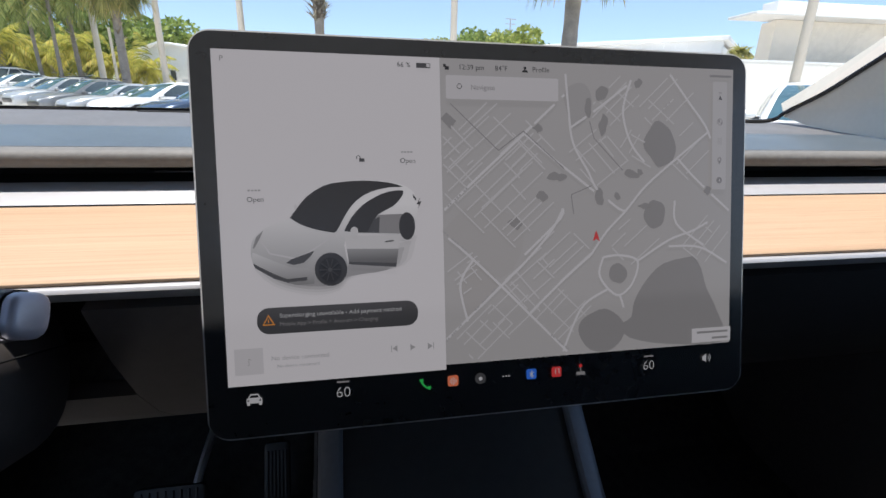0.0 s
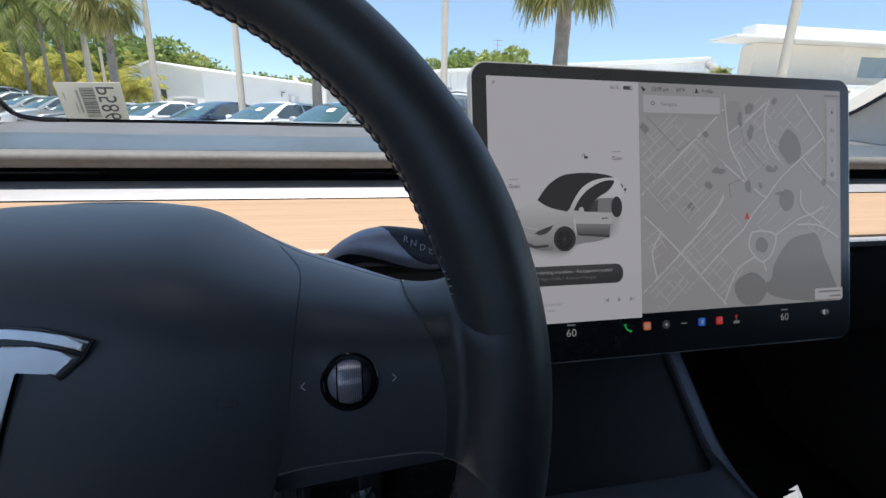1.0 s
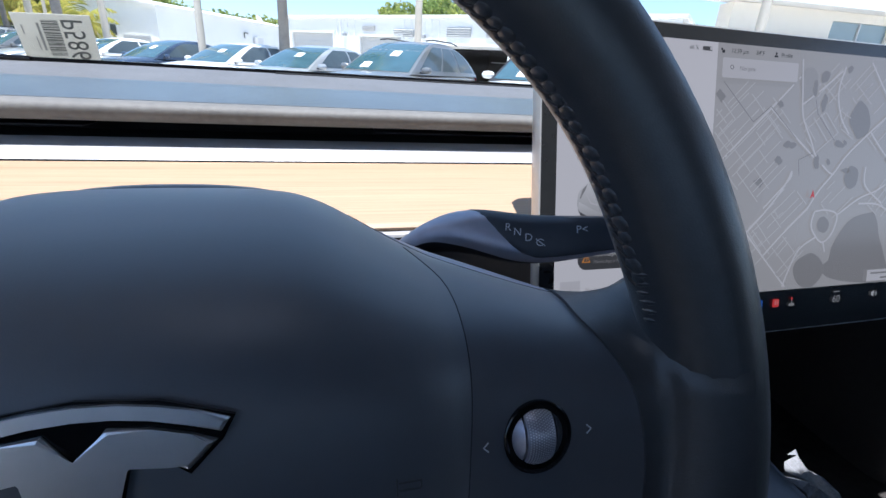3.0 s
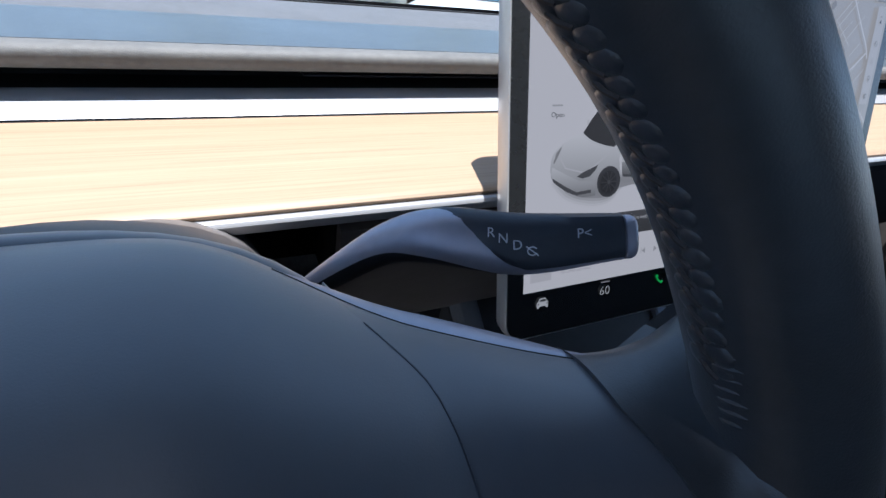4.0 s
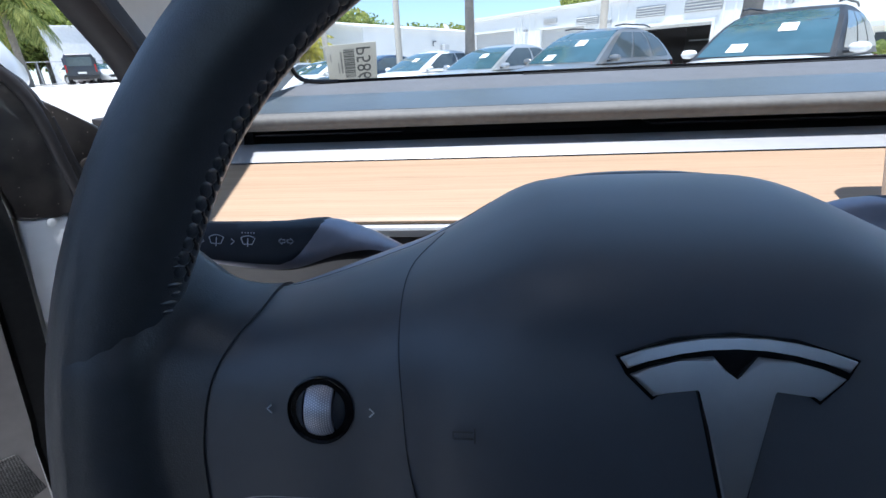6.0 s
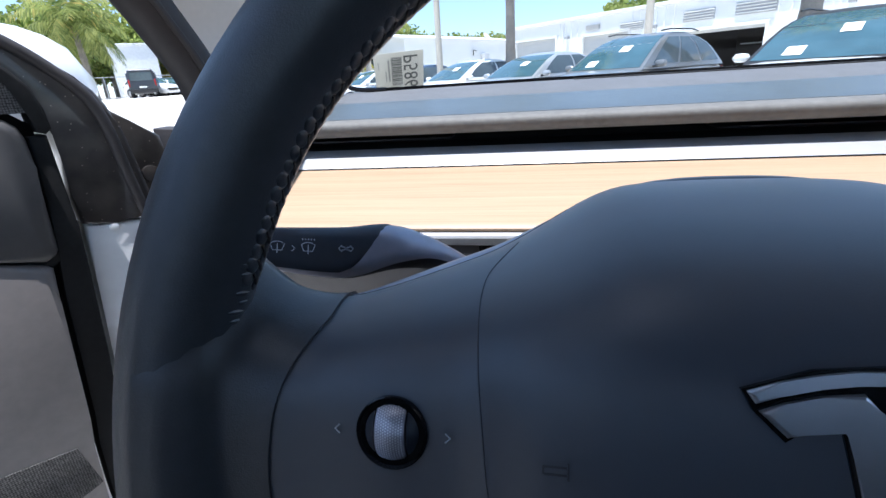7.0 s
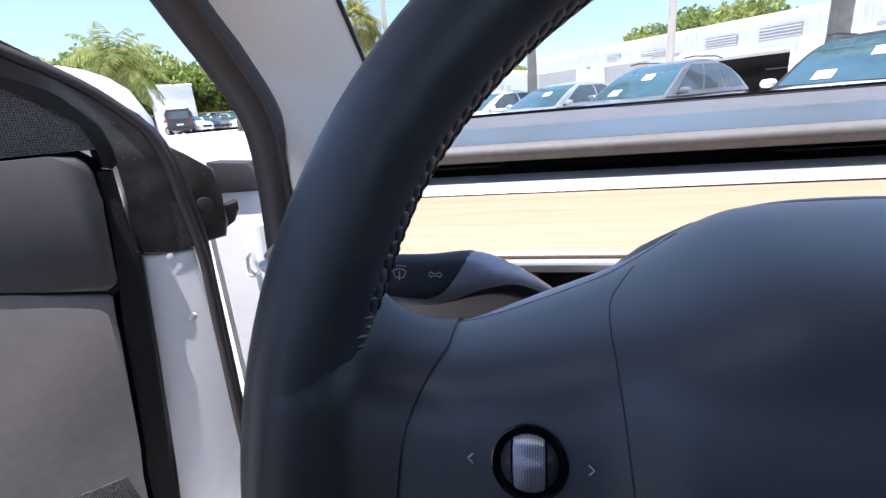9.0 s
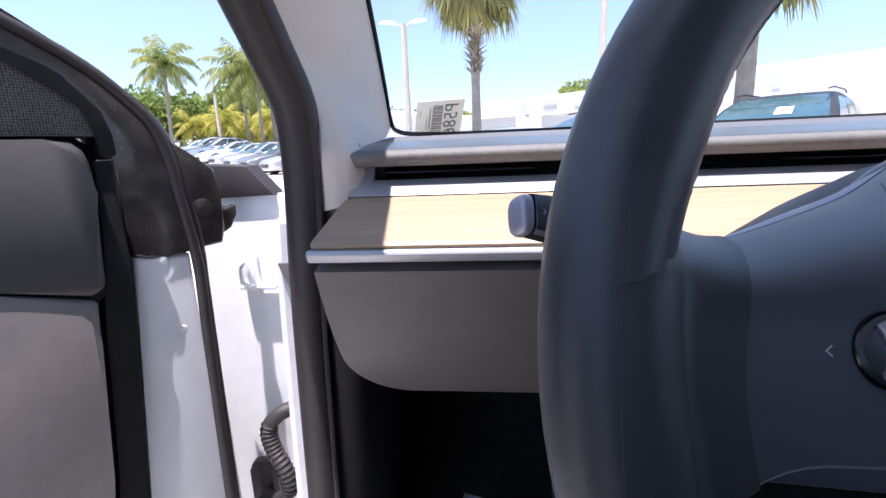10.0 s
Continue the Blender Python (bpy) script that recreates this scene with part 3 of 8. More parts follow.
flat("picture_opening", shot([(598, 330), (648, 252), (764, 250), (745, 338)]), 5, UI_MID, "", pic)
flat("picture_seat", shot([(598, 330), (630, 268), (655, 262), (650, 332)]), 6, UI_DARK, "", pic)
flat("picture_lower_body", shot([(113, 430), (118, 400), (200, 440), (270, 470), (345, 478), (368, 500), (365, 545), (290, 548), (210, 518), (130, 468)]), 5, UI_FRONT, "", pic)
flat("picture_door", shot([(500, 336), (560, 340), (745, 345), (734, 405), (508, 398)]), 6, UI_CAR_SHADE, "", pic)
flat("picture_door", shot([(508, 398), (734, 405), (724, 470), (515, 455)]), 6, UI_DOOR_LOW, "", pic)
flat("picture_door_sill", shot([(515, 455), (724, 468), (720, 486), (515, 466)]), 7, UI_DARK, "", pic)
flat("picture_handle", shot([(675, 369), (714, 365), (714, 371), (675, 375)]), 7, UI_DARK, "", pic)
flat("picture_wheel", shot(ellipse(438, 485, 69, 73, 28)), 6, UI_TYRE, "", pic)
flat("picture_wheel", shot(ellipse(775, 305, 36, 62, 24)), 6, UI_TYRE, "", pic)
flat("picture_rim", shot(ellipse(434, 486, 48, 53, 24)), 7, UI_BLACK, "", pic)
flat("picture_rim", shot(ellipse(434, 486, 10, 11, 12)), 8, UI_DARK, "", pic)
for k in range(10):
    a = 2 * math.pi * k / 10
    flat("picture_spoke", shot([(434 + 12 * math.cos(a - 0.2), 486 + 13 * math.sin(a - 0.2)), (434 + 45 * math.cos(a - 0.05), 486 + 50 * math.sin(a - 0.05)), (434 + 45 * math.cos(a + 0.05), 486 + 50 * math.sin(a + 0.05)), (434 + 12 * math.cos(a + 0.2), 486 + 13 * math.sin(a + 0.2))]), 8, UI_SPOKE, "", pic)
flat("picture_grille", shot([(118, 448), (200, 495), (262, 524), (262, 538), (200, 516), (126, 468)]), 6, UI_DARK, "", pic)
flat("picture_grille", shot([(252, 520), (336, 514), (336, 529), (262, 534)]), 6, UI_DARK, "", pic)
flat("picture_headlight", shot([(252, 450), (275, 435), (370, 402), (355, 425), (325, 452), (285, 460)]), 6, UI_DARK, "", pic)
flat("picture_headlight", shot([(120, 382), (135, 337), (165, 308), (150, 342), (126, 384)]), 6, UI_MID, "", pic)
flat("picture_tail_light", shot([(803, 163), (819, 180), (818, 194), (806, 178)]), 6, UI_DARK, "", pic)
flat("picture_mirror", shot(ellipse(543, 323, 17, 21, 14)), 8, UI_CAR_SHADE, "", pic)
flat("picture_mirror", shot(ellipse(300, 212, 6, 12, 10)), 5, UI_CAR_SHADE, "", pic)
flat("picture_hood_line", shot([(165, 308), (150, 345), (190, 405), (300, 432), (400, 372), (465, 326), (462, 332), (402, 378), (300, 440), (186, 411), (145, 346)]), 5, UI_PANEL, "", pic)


def at_screen(u, v, level):
    return Matrix.Translation((u, v, 0.0004 * level))


banner = flat("notice_banner", rounded(0.0908, 0.0150, 0.0066, 6, -0.1002, 0.0434), 4, UI_DARK, "dark rounded notice with a warning triangle")
lettering("notice_words", "Supercharging unavailable - Add payment method", 0.00345, at_screen(-0.1335, 0.0462, 5), UI_ICON, banner)
lettering("notice_words", "Mobile App > Profile > Account > Charging", 0.0031, at_screen(-0.1335, 0.0413, 5), UI_MID, banner)
flat("warning_triangle", [(-0.1428, 0.0410), (-0.1358, 0.0410), (-0.1393, 0.0472)], 5, UI_AMBER, "", banner)
flat("warning_middle", [(-0.1416, 0.0418), (-0.1370, 0.0418), (-0.1393, 0.0459)], 6, UI_DARK, "", banner)
flat("warning_mark", rect(-0.1396, 0.0426, -0.1390, 0.0447), 7, UI_AMBER, "", banner)
flat("album_tile", rect(-0.1585, 0.0135, -0.1432, 0.0285), 4, UI_PANEL)
lettering("media_words", "No device connected", 0.0037, at_screen(-0.1390, 0.0218, 4), UI_NOTE, screen)
lettering("media_words", "No device connected", 0.0027, at_screen(-0.1360, 0.0172, 4), UI_NOTE, screen)
for u, d in ((-0.0690, -1), (-0.0585, 1), (-0.0480, 1)):
    flat("media_button", [(u - d * 0.0014, 0.0206), (u + d * 0.0016, 0.0226), (u - d * 0.0014, 0.0246)][::d], 4, UI_NOTE)
for u in (-0.0711, -0.0459):
    flat("media_bar", rect(u - 0.0002, 0.0206, u + 0.0002, 0.0246), 4, UI_NOTE)
part("album_note", tube([(-0.1516, 0.0192, 0.0021), (-0.1508, 0.0192, 0.0021), (-0.1508, 0.0228, 0.0021), (-0.1496, 0.0220, 0.0021)], 0.0002, 6, 0.4), UI_NOTE, screen)
lettering("gear_letter", "P", 0.0042, at_screen(-0.1585, 0.1872, 4), UI_MID, screen)
lettering("charge_words", "66 %", 0.0040, at_screen(-0.0632, 0.1874, 4), UI_DARK, screen)
flat("battery_icon", rect(-0.0520, 0.1860, -0.0438, 0.1888), 4, UI_DARK)
flat("battery_rest", rect(-0.0462, 0.1864, -0.0442, 0.1884), 5, UI_PANEL)
lock = flat("lock_icon", rect(-0.0352, 0.1856, -0.0328, 0.1876), 4, UI_BLACK)
flat("lock_shackle", rect(-0.0362, 0.1872, -0.0346, 0.1888), 4, UI_BLACK, "", lock)
for words, u in (("12:39 pm", -0.0272), ("84°F", -0.0048), ("Profile", 0.0186)):
    lettering("status_text", words, 0.0042, at_screen(u, 0.1873, 4), UI_BLACK, screen)
flat("profile_icon", ellipse(0.0140, 0.1881, 0.0009, 0.0010, 12), 4, UI_BLACK)
flat("profile_icon", [(0.0120, 0.1856), (0.0160, 0.1856), (0.0154, 0.1869), (0.0126, 0.1869)], 4, UI_BLACK)
search = flat("search_box", rounded(0.0700, 0.0136, 0.0012, 3, 0.0000, 0.1755), 6, UI_PANEL, "pale search box")
lettering("search_words", "Navigate", 0.0042, at_screen(-0.0202, 0.1755, 7), UI_MID, search)
part("search_icon", loft([[(-0.0270 + r * math.cos(a), 0.1760 + r * math.sin(a), z) for a in (2 * math.pi * k / 16 for k in range(16))]
                          for r, z in ((0.0016, 0.0028), (0.0012, 0.0028))], caps=False), UI_DARK, search, "", False)
# the map, drawn on a grid of its own: lakes, streets in blocks, wandering main roads
def map_at(x, y):
    """From the map's own slanted grid (x to the right, y down) to the display."""
    k = -1.3995e-04 * x + -3.7166e-05 * y + 1
    return (2.3479e-04 * x + -4.0916e-06 * y + -6.3711e-02) / k, (-1.9076e-05 * x + -2.2676e-04 * y + 1.9909e-01) / k


def blob(cx, cy, rx, ry, wob, seed, n=26):
    r2 = random.Random(seed)
    ph = [r2.uniform(0, 6.28) for _ in range(3)]
    return [map_at(min(856, cx + rx * (1 + wob * math.sin(2 * a + ph[0]) + wob * 0.6 * math.sin(3 * a + ph[1])) * math.cos(a)),
                   cy + ry * (1 + wob * math.sin(2 * a + ph[1]) + wob * 0.5 * math.sin(5 * a + ph[2])) * math.sin(a)) for a in (2 * math.pi * k / n for k in range(n))]


def shore(points):
    return [(p.x, p.y) for p in smooth_curve([(*map_at(*p), 0) for p in points + points[:1]], 3)[:-1]]


big_lake = shore([(768, 543), (786, 575), (800, 625), (830, 690), (845, 765), (700, 772), (602, 755), (580, 722), (606, 702), (614, 660), (645, 605), (690, 562)])
flat("lake", big_lake, 3, UI_LAKE)
LAKES = ((530, 737, 57, 55, 0.05, 3), (571, 588, 22, 27, 0.07, 4), (678, 254, 38, 54, 0.12, 1), (665, 435, 29, 34, 0.08, 5), (641, 414, 16, 7, 0.2, 21), (411, 338, 20, 13, 0.30, 7), (375, 388, 13, 13, 0.2, 8),
         (526, 124, 17, 19, 0.14, 10), (531, 205, 11, 24, 0.22, 12), (522, 390, 13, 19, 0.2, 6), (604, 331, 19, 11, 0.22, 15), (626, 326, 7, 9, 0.2, 22), (568, 388, 8, 9, 0.2, 23), (364, 214, 11, 9, 0.3, 14),
         (620, 98, 9, 12, 0.2, 16), (801, 373, 9, 10, 0.2, 17), (492, 160, 10, 22, 0.2, 24))
for cx, cy, rx, ry, wob, seed in LAKES:
    flat("lake", blob(cx, cy, rx, ry, wob, seed), 3, UI_LAKE)
flat("lake", [map_at(*p) for p in ((285, 456), (307, 441), (328, 458), (312, 477))], 3, UI_LAKE)
flat("lake", [map_at(*p) for p in ((115, 190), (130, 174), (155, 196), (140, 217))], 3, UI_LAKE)
flat("park", shore([(428, 130), (445, 104), (480, 98), (500, 130), (496, 180), (452, 214), (440, 180)]), 2.5, lit("ui_park", (0.44, 0.428, 0.42)))
flat("park", shore([(165, 590), (215, 560), (262, 618), (190, 700), (170, 660)]), 2.5, lit("ui_plot", (0.475, 0.455, 0.44)))
flat("park", shore([(120, 480), (215, 400), (330, 480), (270, 600)]), 2.5, lit("ui_field", (0.485, 0.468, 0.455)))


def in_lake(x, y):
    if any(((x - cx) / (rx + 6)) ** 2 + ((y - cy) / (ry + 6)) ** 2 < 1 for cx, cy, rx, ry, *_ in LAKES):
        return True
    return y > 540 and x > 590 and (x - 590) / 200 + (y - 540) / 130 > 1.0 and x < 790 + (y - 540) * 0.28


def on_map(x, y):
    return 114 + (y - 34) * 0.024 < x < 860 and 66 < y < 816 - (x - 131) * 0.078 and not (x < 418 and y < 148) and not (x > 732 and y > 722) and not (x > 806 and 100 < y < 378)


def ribbons(lines, width, level):
    """Flat bands along lines of the map's grid; width in metres."""
    bm = bmesh.new()
    for pts in lines:
        fine = []
        for (x0, y0), (x1, y1) in zip(pts, pts[1:]):
            n = max(1, int(math.hypot(x1 - x0, y1 - y0) / 8))
            fine += [(x0 + (x1 - x0) * k / n, y0 + (y1 - y0) * k / n) for k in range(n)]
        fine.append(pts[-1])
        for (x0, y0), (x1, y1) in zip(fine, fine[1:]):
            if not (on_map(x0, y0) and on_map(x1, y1)) or in_lake((x0 + x1) / 2, (y0 + y1) / 2):
                continue
            (u0, v0), (u1, v1) = map_at(x0, y0), map_at(x1, y1)
            d = math.hypot(u1 - u0, v1 - v0)
            if d < 1e-7:
                continue
            nx, ny = -(v1 - v0) / d * width / 2, (u1 - u0) / d * width / 2
            bm.faces.new([bm.verts.new((u, v, 0.0004 * level)) for u, v in ((u0 + nx, v0 + ny), (u0 - nx, v0 - ny), (u1 - nx, v1 - ny), (u1 + nx, v1 + ny))])
    return bm


def curved(points):
    return [(p.x, p.y) for p in smooth_curve([(*p, 0) for p in points], 5)]


rng = random.Random(11)
minor = []
# blocks: middle, half sizes, heading and the streets' spacing
for cx, cy, half_a, half_b, heading, gap_a, gap_b in ((235, 330, 115, 105, 44, 30, 62), (330, 270, 60, 60, 44, 26, 50), (320, 420, 80, 70, 44, 24, 52), (220, 190, 70, 45, 44, 22, 60), (190, 590, 45, 40, 38, 16, 26),
                                                      (360, 600, 70, 50, 42, 22, 34), (430, 540, 60, 60, 44, 24, 52), (430, 690, 70, 60, 46, 20, 60), (230, 740, 70, 40, 46, 22, 48), (520, 290, 55, 60, 40, 24, 26),
                                                      (555, 150, 70, 55, 46, 24, 40), (610, 500, 55, 45, 44, 20, 44), (700, 150, 70, 50, 46, 26, 44), (760, 270, 60, 50, 46, 34, 60), (800, 500, 55, 40, 52, 20, 44), (640, 270, 30, 60, 60, 22, 40),
                                                      (150, 280, 40, 90, 44, 26, 40), (300, 680, 60, 60, 44, 30, 44)):
    c, s = math.cos(radians(heading)), math.sin(radians(heading))
    for span, other, gap, along in ((half_a, half_b, gap_a, True), (half_b, half_a, gap_b, False)):
        k = -other
        while k < other:
            lo, hi = sorted((rng.uniform(-1, 1), rng.uniform(-1, 1)))
            if hi - lo < 0.5:
                lo, hi = -0.9, 0.9
            a, b = (lo * span, k), (hi * span, k + rng.uniform(-2, 2))
            if not along:
                a, b = (a[1], a[0]), (b[1], b[0])
            if rng.random() < 0.86:
                minor.append([(cx + x * c + y * s, cy - x * s + y * c) for x, y in (a, b)])
            k += gap * rng.uniform(0.75, 1.35)
major = [[(114, 775), (190, 700), (270, 620), (335, 555), (400, 475), (428, 420)], [(114, 436), (200, 350), (330, 226), (430, 128)], [(114, 480), (180, 535), (270, 620), (350, 700), (440, 790)],
         [(185, 712), (166, 630), (175, 590), (200, 552)], [(500, 540), (540, 480), (590, 425), (640, 362), (720, 290), (800, 222), (860, 168)], [(432, 75), (440, 160), (452, 250), (490, 322), (516, 372), (570, 420), (592, 426)],
         [(700, 75), (745, 140), (800, 222), (812, 300)], [(444, 214), (520, 160), (590, 104)], [(330, 230), (400, 290), (450, 330), (508, 376)], [(500, 540), (430, 604), (345, 690)],
         [(532, 546), (522, 590), (545, 628), (575, 644), (608, 612), (620, 556), (575, 541), (532, 546)], [(620, 556), (700, 502), (760, 478), (800, 455)], [(545, 628), (484, 668), (452, 730), (430, 790)],
         [(720, 290), (775, 350), (855, 425)], [(715, 400), (720, 460), (790, 514)], [(575, 644), (585, 676)], [(700, 518), (780, 520), (850, 560)], [(428, 420), (418, 450), (330, 540)], [(600, 90), (580, 170), (600, 250), (636, 300)]]
tagged(part("map_street", ribbons(minor, 0.00085, 4), UI_MINOR, map_pane, "pale minor streets", False), kind="stuff")
tagged(part("map_road", ribbons([curved(p) for p in major], 0.0014, 4.5), UI_ROAD, map_pane, "pale main roads", False), kind="stuff")
for line in ([(116, 130), (262, 272), (325, 222), (430, 318)], [(494, 196), (506, 240), (580, 322)], [(455, 434), (448, 385), (500, 362)]):
    part("map_rail", ribbons([line], 0.0006, 5), UI_MID, map_pane, "", False)
for x, y, ang, n in ((134, 418, 42, 0.017), (122, 484, -40, 0.018), (204, 684, 44, 0.019), (132, 764, 46, 0.014), (396, 748, -40, 0.016), (680, 170, 44, 0.008)):
    (u, v), c, s = map_at(x, y), math.cos(radians(ang)), math.sin(radians(ang))
    for k in range(9):
        if k in (2, 6):
            continue
        f0, f1 = n * k / 9, n * (k + 0.66) / 9
        flat("street_label", [(u + f0 * c, v + f0 * s), (u + f1 * c, v + f1 * s), (u + f1 * c - 0.0011 * s, v + f1 * s + 0.0011 * c), (u + f0 * c - 0.0011 * s, v + f0 * s + 0.0011 * c)], 6, UI_NOTE)
flat("location_arrow", [(0.0597, 0.0895), (0.0572, 0.0822), (0.0597, 0.0838), (0.0622, 0.0822)], 7, UI_RED, "red arrow")
side_bar = flat("map_tool_bar", rounded(0.0105, 0.070, 0.001, 3, 0.1478, 0.1490), 6, lit("ui_tool_bar", (0.575, 0.56, 0.56)), "faint strip of map buttons")
flat("compass_arrow", [(0.1478, 0.1752), (0.1464, 0.1718), (0.1478, 0.1726), (0.1492, 0.1718)], 7, UI_DARK, "", side_bar)
flat("compass_letters", rect(0.1466, 0.1762, 0.1490, 0.1772), 7, UI_NOTE, "", side_bar)


def ring(name, u, v, r, thick=0.00035):
    return part(name, loft([[(u + q * math.cos(a), v + q * math.sin(a), 0.0028) for a in (2 * math.pi * k / 20 for k in range(20))] for q in (r, r - thick)], caps=False), UI_MID, side_bar, "", False)


ring("globe_button", 0.1478, 0.1580, 0.0021)
flat("globe_land", [(0.1464, 0.1586), (0.1474, 0.1596), (0.1480, 0.1582), (0.1472, 0.1572)], 7, UI_MID, "", side_bar)
flat("globe_land", [(0.1482, 0.1574), (0.1492, 0.1584), (0.1494, 0.1572), (0.1486, 0.1564)], 7, UI_MID, "", side_bar)
for u0, v0, u1, v1 in ((0.1464, 0.1435, 0.1467, 0.1475), (0.1489, 0.1435, 0.1492, 0.1475), (0.1464, 0.1472, 0.1492, 0.1475), (0.1464, 0.1435, 0.1492, 0.1438), (0.1471, 0.1460, 0.1485, 0.1464), (0.1471, 0.1448, 0.1485, 0.1452)):
    flat("list_button", rect(u0, v0, u1, v1), 7, UI_NOTE, "", side_bar)
ring("pin_button", 0.1478, 0.1335, 0.0015, 0.0006)
flat("pin_point", [(0.1466, 0.1328), (0.1478, 0.1303), (0.1490, 0.1328), (0.1478, 0.1320)], 7, UI_MID, "", side_bar)
flat("charger_button", ellipse(0.1478, 0.1200, 0.0021, 0.0021, 18), 7, UI_MID, "", side_bar)
flat("charger_bolt", [(0.1481, 0.1214), (0.1470, 0.1198), (0.1477, 0.1198), (0.1475, 0.1186), (0.1486, 0.1202), (0.1479, 0.1202)], 8, UI_PANEL, "", side_bar)
flat("passenger_tag", rect(0.1405, 0.1868, 0.1565, 0.1882), 5, UI_MID)
flat("place_note", rect(0.1290, 0.0118, 0.1585, 0.0215), 6, UI_ROAD)
flat("place_line", rect(0.1325, 0.0180, 0.1560, 0.0194), 7, UI_MID)
flat("place_line", rect(0.1440, 0.0138, 0.1560, 0.0152), 7, UI_MID)
for u, v in ((-0.0630, 0.1328), (-0.1480, 0.1115)):
    lettering("lid_words", "Open", 0.0040, at_screen(u, v, 4), UI_DARK, screen)
    for k in range(4):
        flat("lid_line", rect(u + 0.0008 + 0.0018 * k, v + 0.0046, u + 0.0021 + 0.0018 * k, v + 0.0056), 4, UI_NOTE)
unlock = flat("unlock_icon", rect(-0.0862, 0.1323, -0.0832, 0.1342), 4, UI_DARK)
part("unlock_shackle", tube([(-0.0876, 0.1339, 0.0016), (-0.0876, 0.1351, 0.0016), (-0.0870, 0.1356, 0.0016), (-0.0862, 0.1356, 0.0016), (-0.0857, 0.1351, 0.0016), (-0.0857, 0.1341, 0.0016)], 0.00025, 6, 0.4), UI_DARK, unlock)
flat("charge_icon", [(-0.0540, 0.1075), (-0.0520, 0.1115), (-0.0528, 0.1090), (-0.0512, 0.1092), (-0.0532, 0.1050), (-0.0526, 0.1076)], 7, UI_BLACK)
# the dock
dock = flat("car_button", [(-0.1532, -0.0030), (-0.1532, -0.0004), (-0.1522, 0.0003), (-0.1512, 0.0024), (-0.1468, 0.0024), (-0.1458, 0.0003), (-0.1448, -0.0004), (-0.1448, -0.0030)], 4, UI_ICON)
flat("car_button_glass", [(-0.1516, 0.0004), (-0.1508, 0.0018), (-0.1472, 0.0018), (-0.1464, 0.0004)], 5, UI_BLACK, "", dock)
for u in (-0.1522, -0.1458):
    flat("car_button_lamp", ellipse(u, -0.0012, 0.0006, 0.0005, 10), 5, UI_BLACK, "", dock)
    flat("car_button_wheel", rect(u - 0.0008, -0.0041, u + 0.0008, -0.0030), 4, UI_ICON, "", dock)
for u in (-0.0998, 0.0977):
    lettering("cabin_degrees", "60", 0.0088, at_screen(u, -0.0013, 4), UI_ICON, screen, "CENTER", thin=0.00014)
    flat("cabin_mode", rect(u - 0.0035, 0.0046, u + 0.0035, 0.0056), 4, UI_MID)
phone = smooth_curve([(-0.0538, 0.0026, 0.0016), (-0.0532, -0.0002, 0.0016), (-0.0508, -0.0026, 0.0016), (-0.0482, -0.0032, 0.0016)], 4)
part("phone_icon", tube(phone, [0.0011 if i in (0, 1, 2, len(phone) - 1, len(phone) - 2, len(phone) - 3) else 0.0006 for i in range(len(phone))], 8, 0.3), UI_GREEN, screen, "green handset")
for nm, u, m_ in (("radio_button", -0.0344, UI_ORANGE), ("camera_button", -0.0172, UI_DARK), ("bluetooth_button", 0.0160, UI_BLUE), ("music_button", 0.0328, UI_RED)):
    b = flat(nm, rounded(0.0066, 0.0066, 0.0012, 4, u, 0.0) if nm != "camera_button" else ellipse(u, 0, 0.0035, 0.0035), 4, m_)
    if nm == "radio_button":
        for i, h in enumerate((0.0010, 0.0019, 0.0024, 0.0017, 0.0010)):
            flat("button_mark", rect(u - 0.0021 + 0.00095 * i, -h, u - 0.0017 + 0.00095 * i, h), 5, UI_ICON, "", b)
    elif nm == "camera_button":
        flat("button_mark", ellipse(u, 0, 0.0012, 0.0012, 12), 5, UI_ICON, "", b)
    elif nm == "bluetooth_button":
        lines = [[(u - 0.0014, -0.0013), (u + 0.0012, 0.0012), (u, 0.0024), (u, -0.0024), (u + 0.0012, -0.0012), (u - 0.0014, 0.0013)]]
        part("button_mark", tube([(x, y, 0.0021) for x, y in lines[0]], 0.00022, 6, 0.4), UI_ICON, b)
    else:
        part("button_mark", tube([(u - 0.0009, -0.0014, 0.0021), (u - 0.0009, 0.0018, 0.0021), (u + 0.0015, 0.0021, 0.0021), (u + 0.0015, -0.0010, 0.0021)], 0.00028, 6, 0.4), UI_ICON, b)
for i in range(3):
    flat("menu_dot", ellipse(-0.0024 + 0.0018 * i, 0, 0.0005, 0.0005, 10), 4, UI_ICON)
joy = flat("game_button", rect(0.0464, -0.0034, 0.0524, -0.0012), 4, UI_MID)
flat("button_mark", rect(0.0490, -0.0012, 0.0497, 0.0018), 4, UI_MID, "", joy)
flat("button_mark", ellipse(0.0493, 0.0026, 0.0012, 0.0012, 12), 4, UI_RED, "", joy)
vol = flat("volume_button", [(0.1380, -0.0010), (0.1392, -0.0010), (0.1408, -0.0024), (0.1408, 0.0036), (0.1392, 0.0022), (0.1380, 0.0022)], 4, UI_ICON)
for i, r in enumerate((0.0018, 0.0032)):
    part("sound_wave", tube([(0.1408 + r * math.cos(a), 0.0006 + r * math.sin(a), 0.0016) for a in (radians(-45 + 15 * k) for k in range(7))], 0.00025, 6, 0.4), UI_ICON, vol)

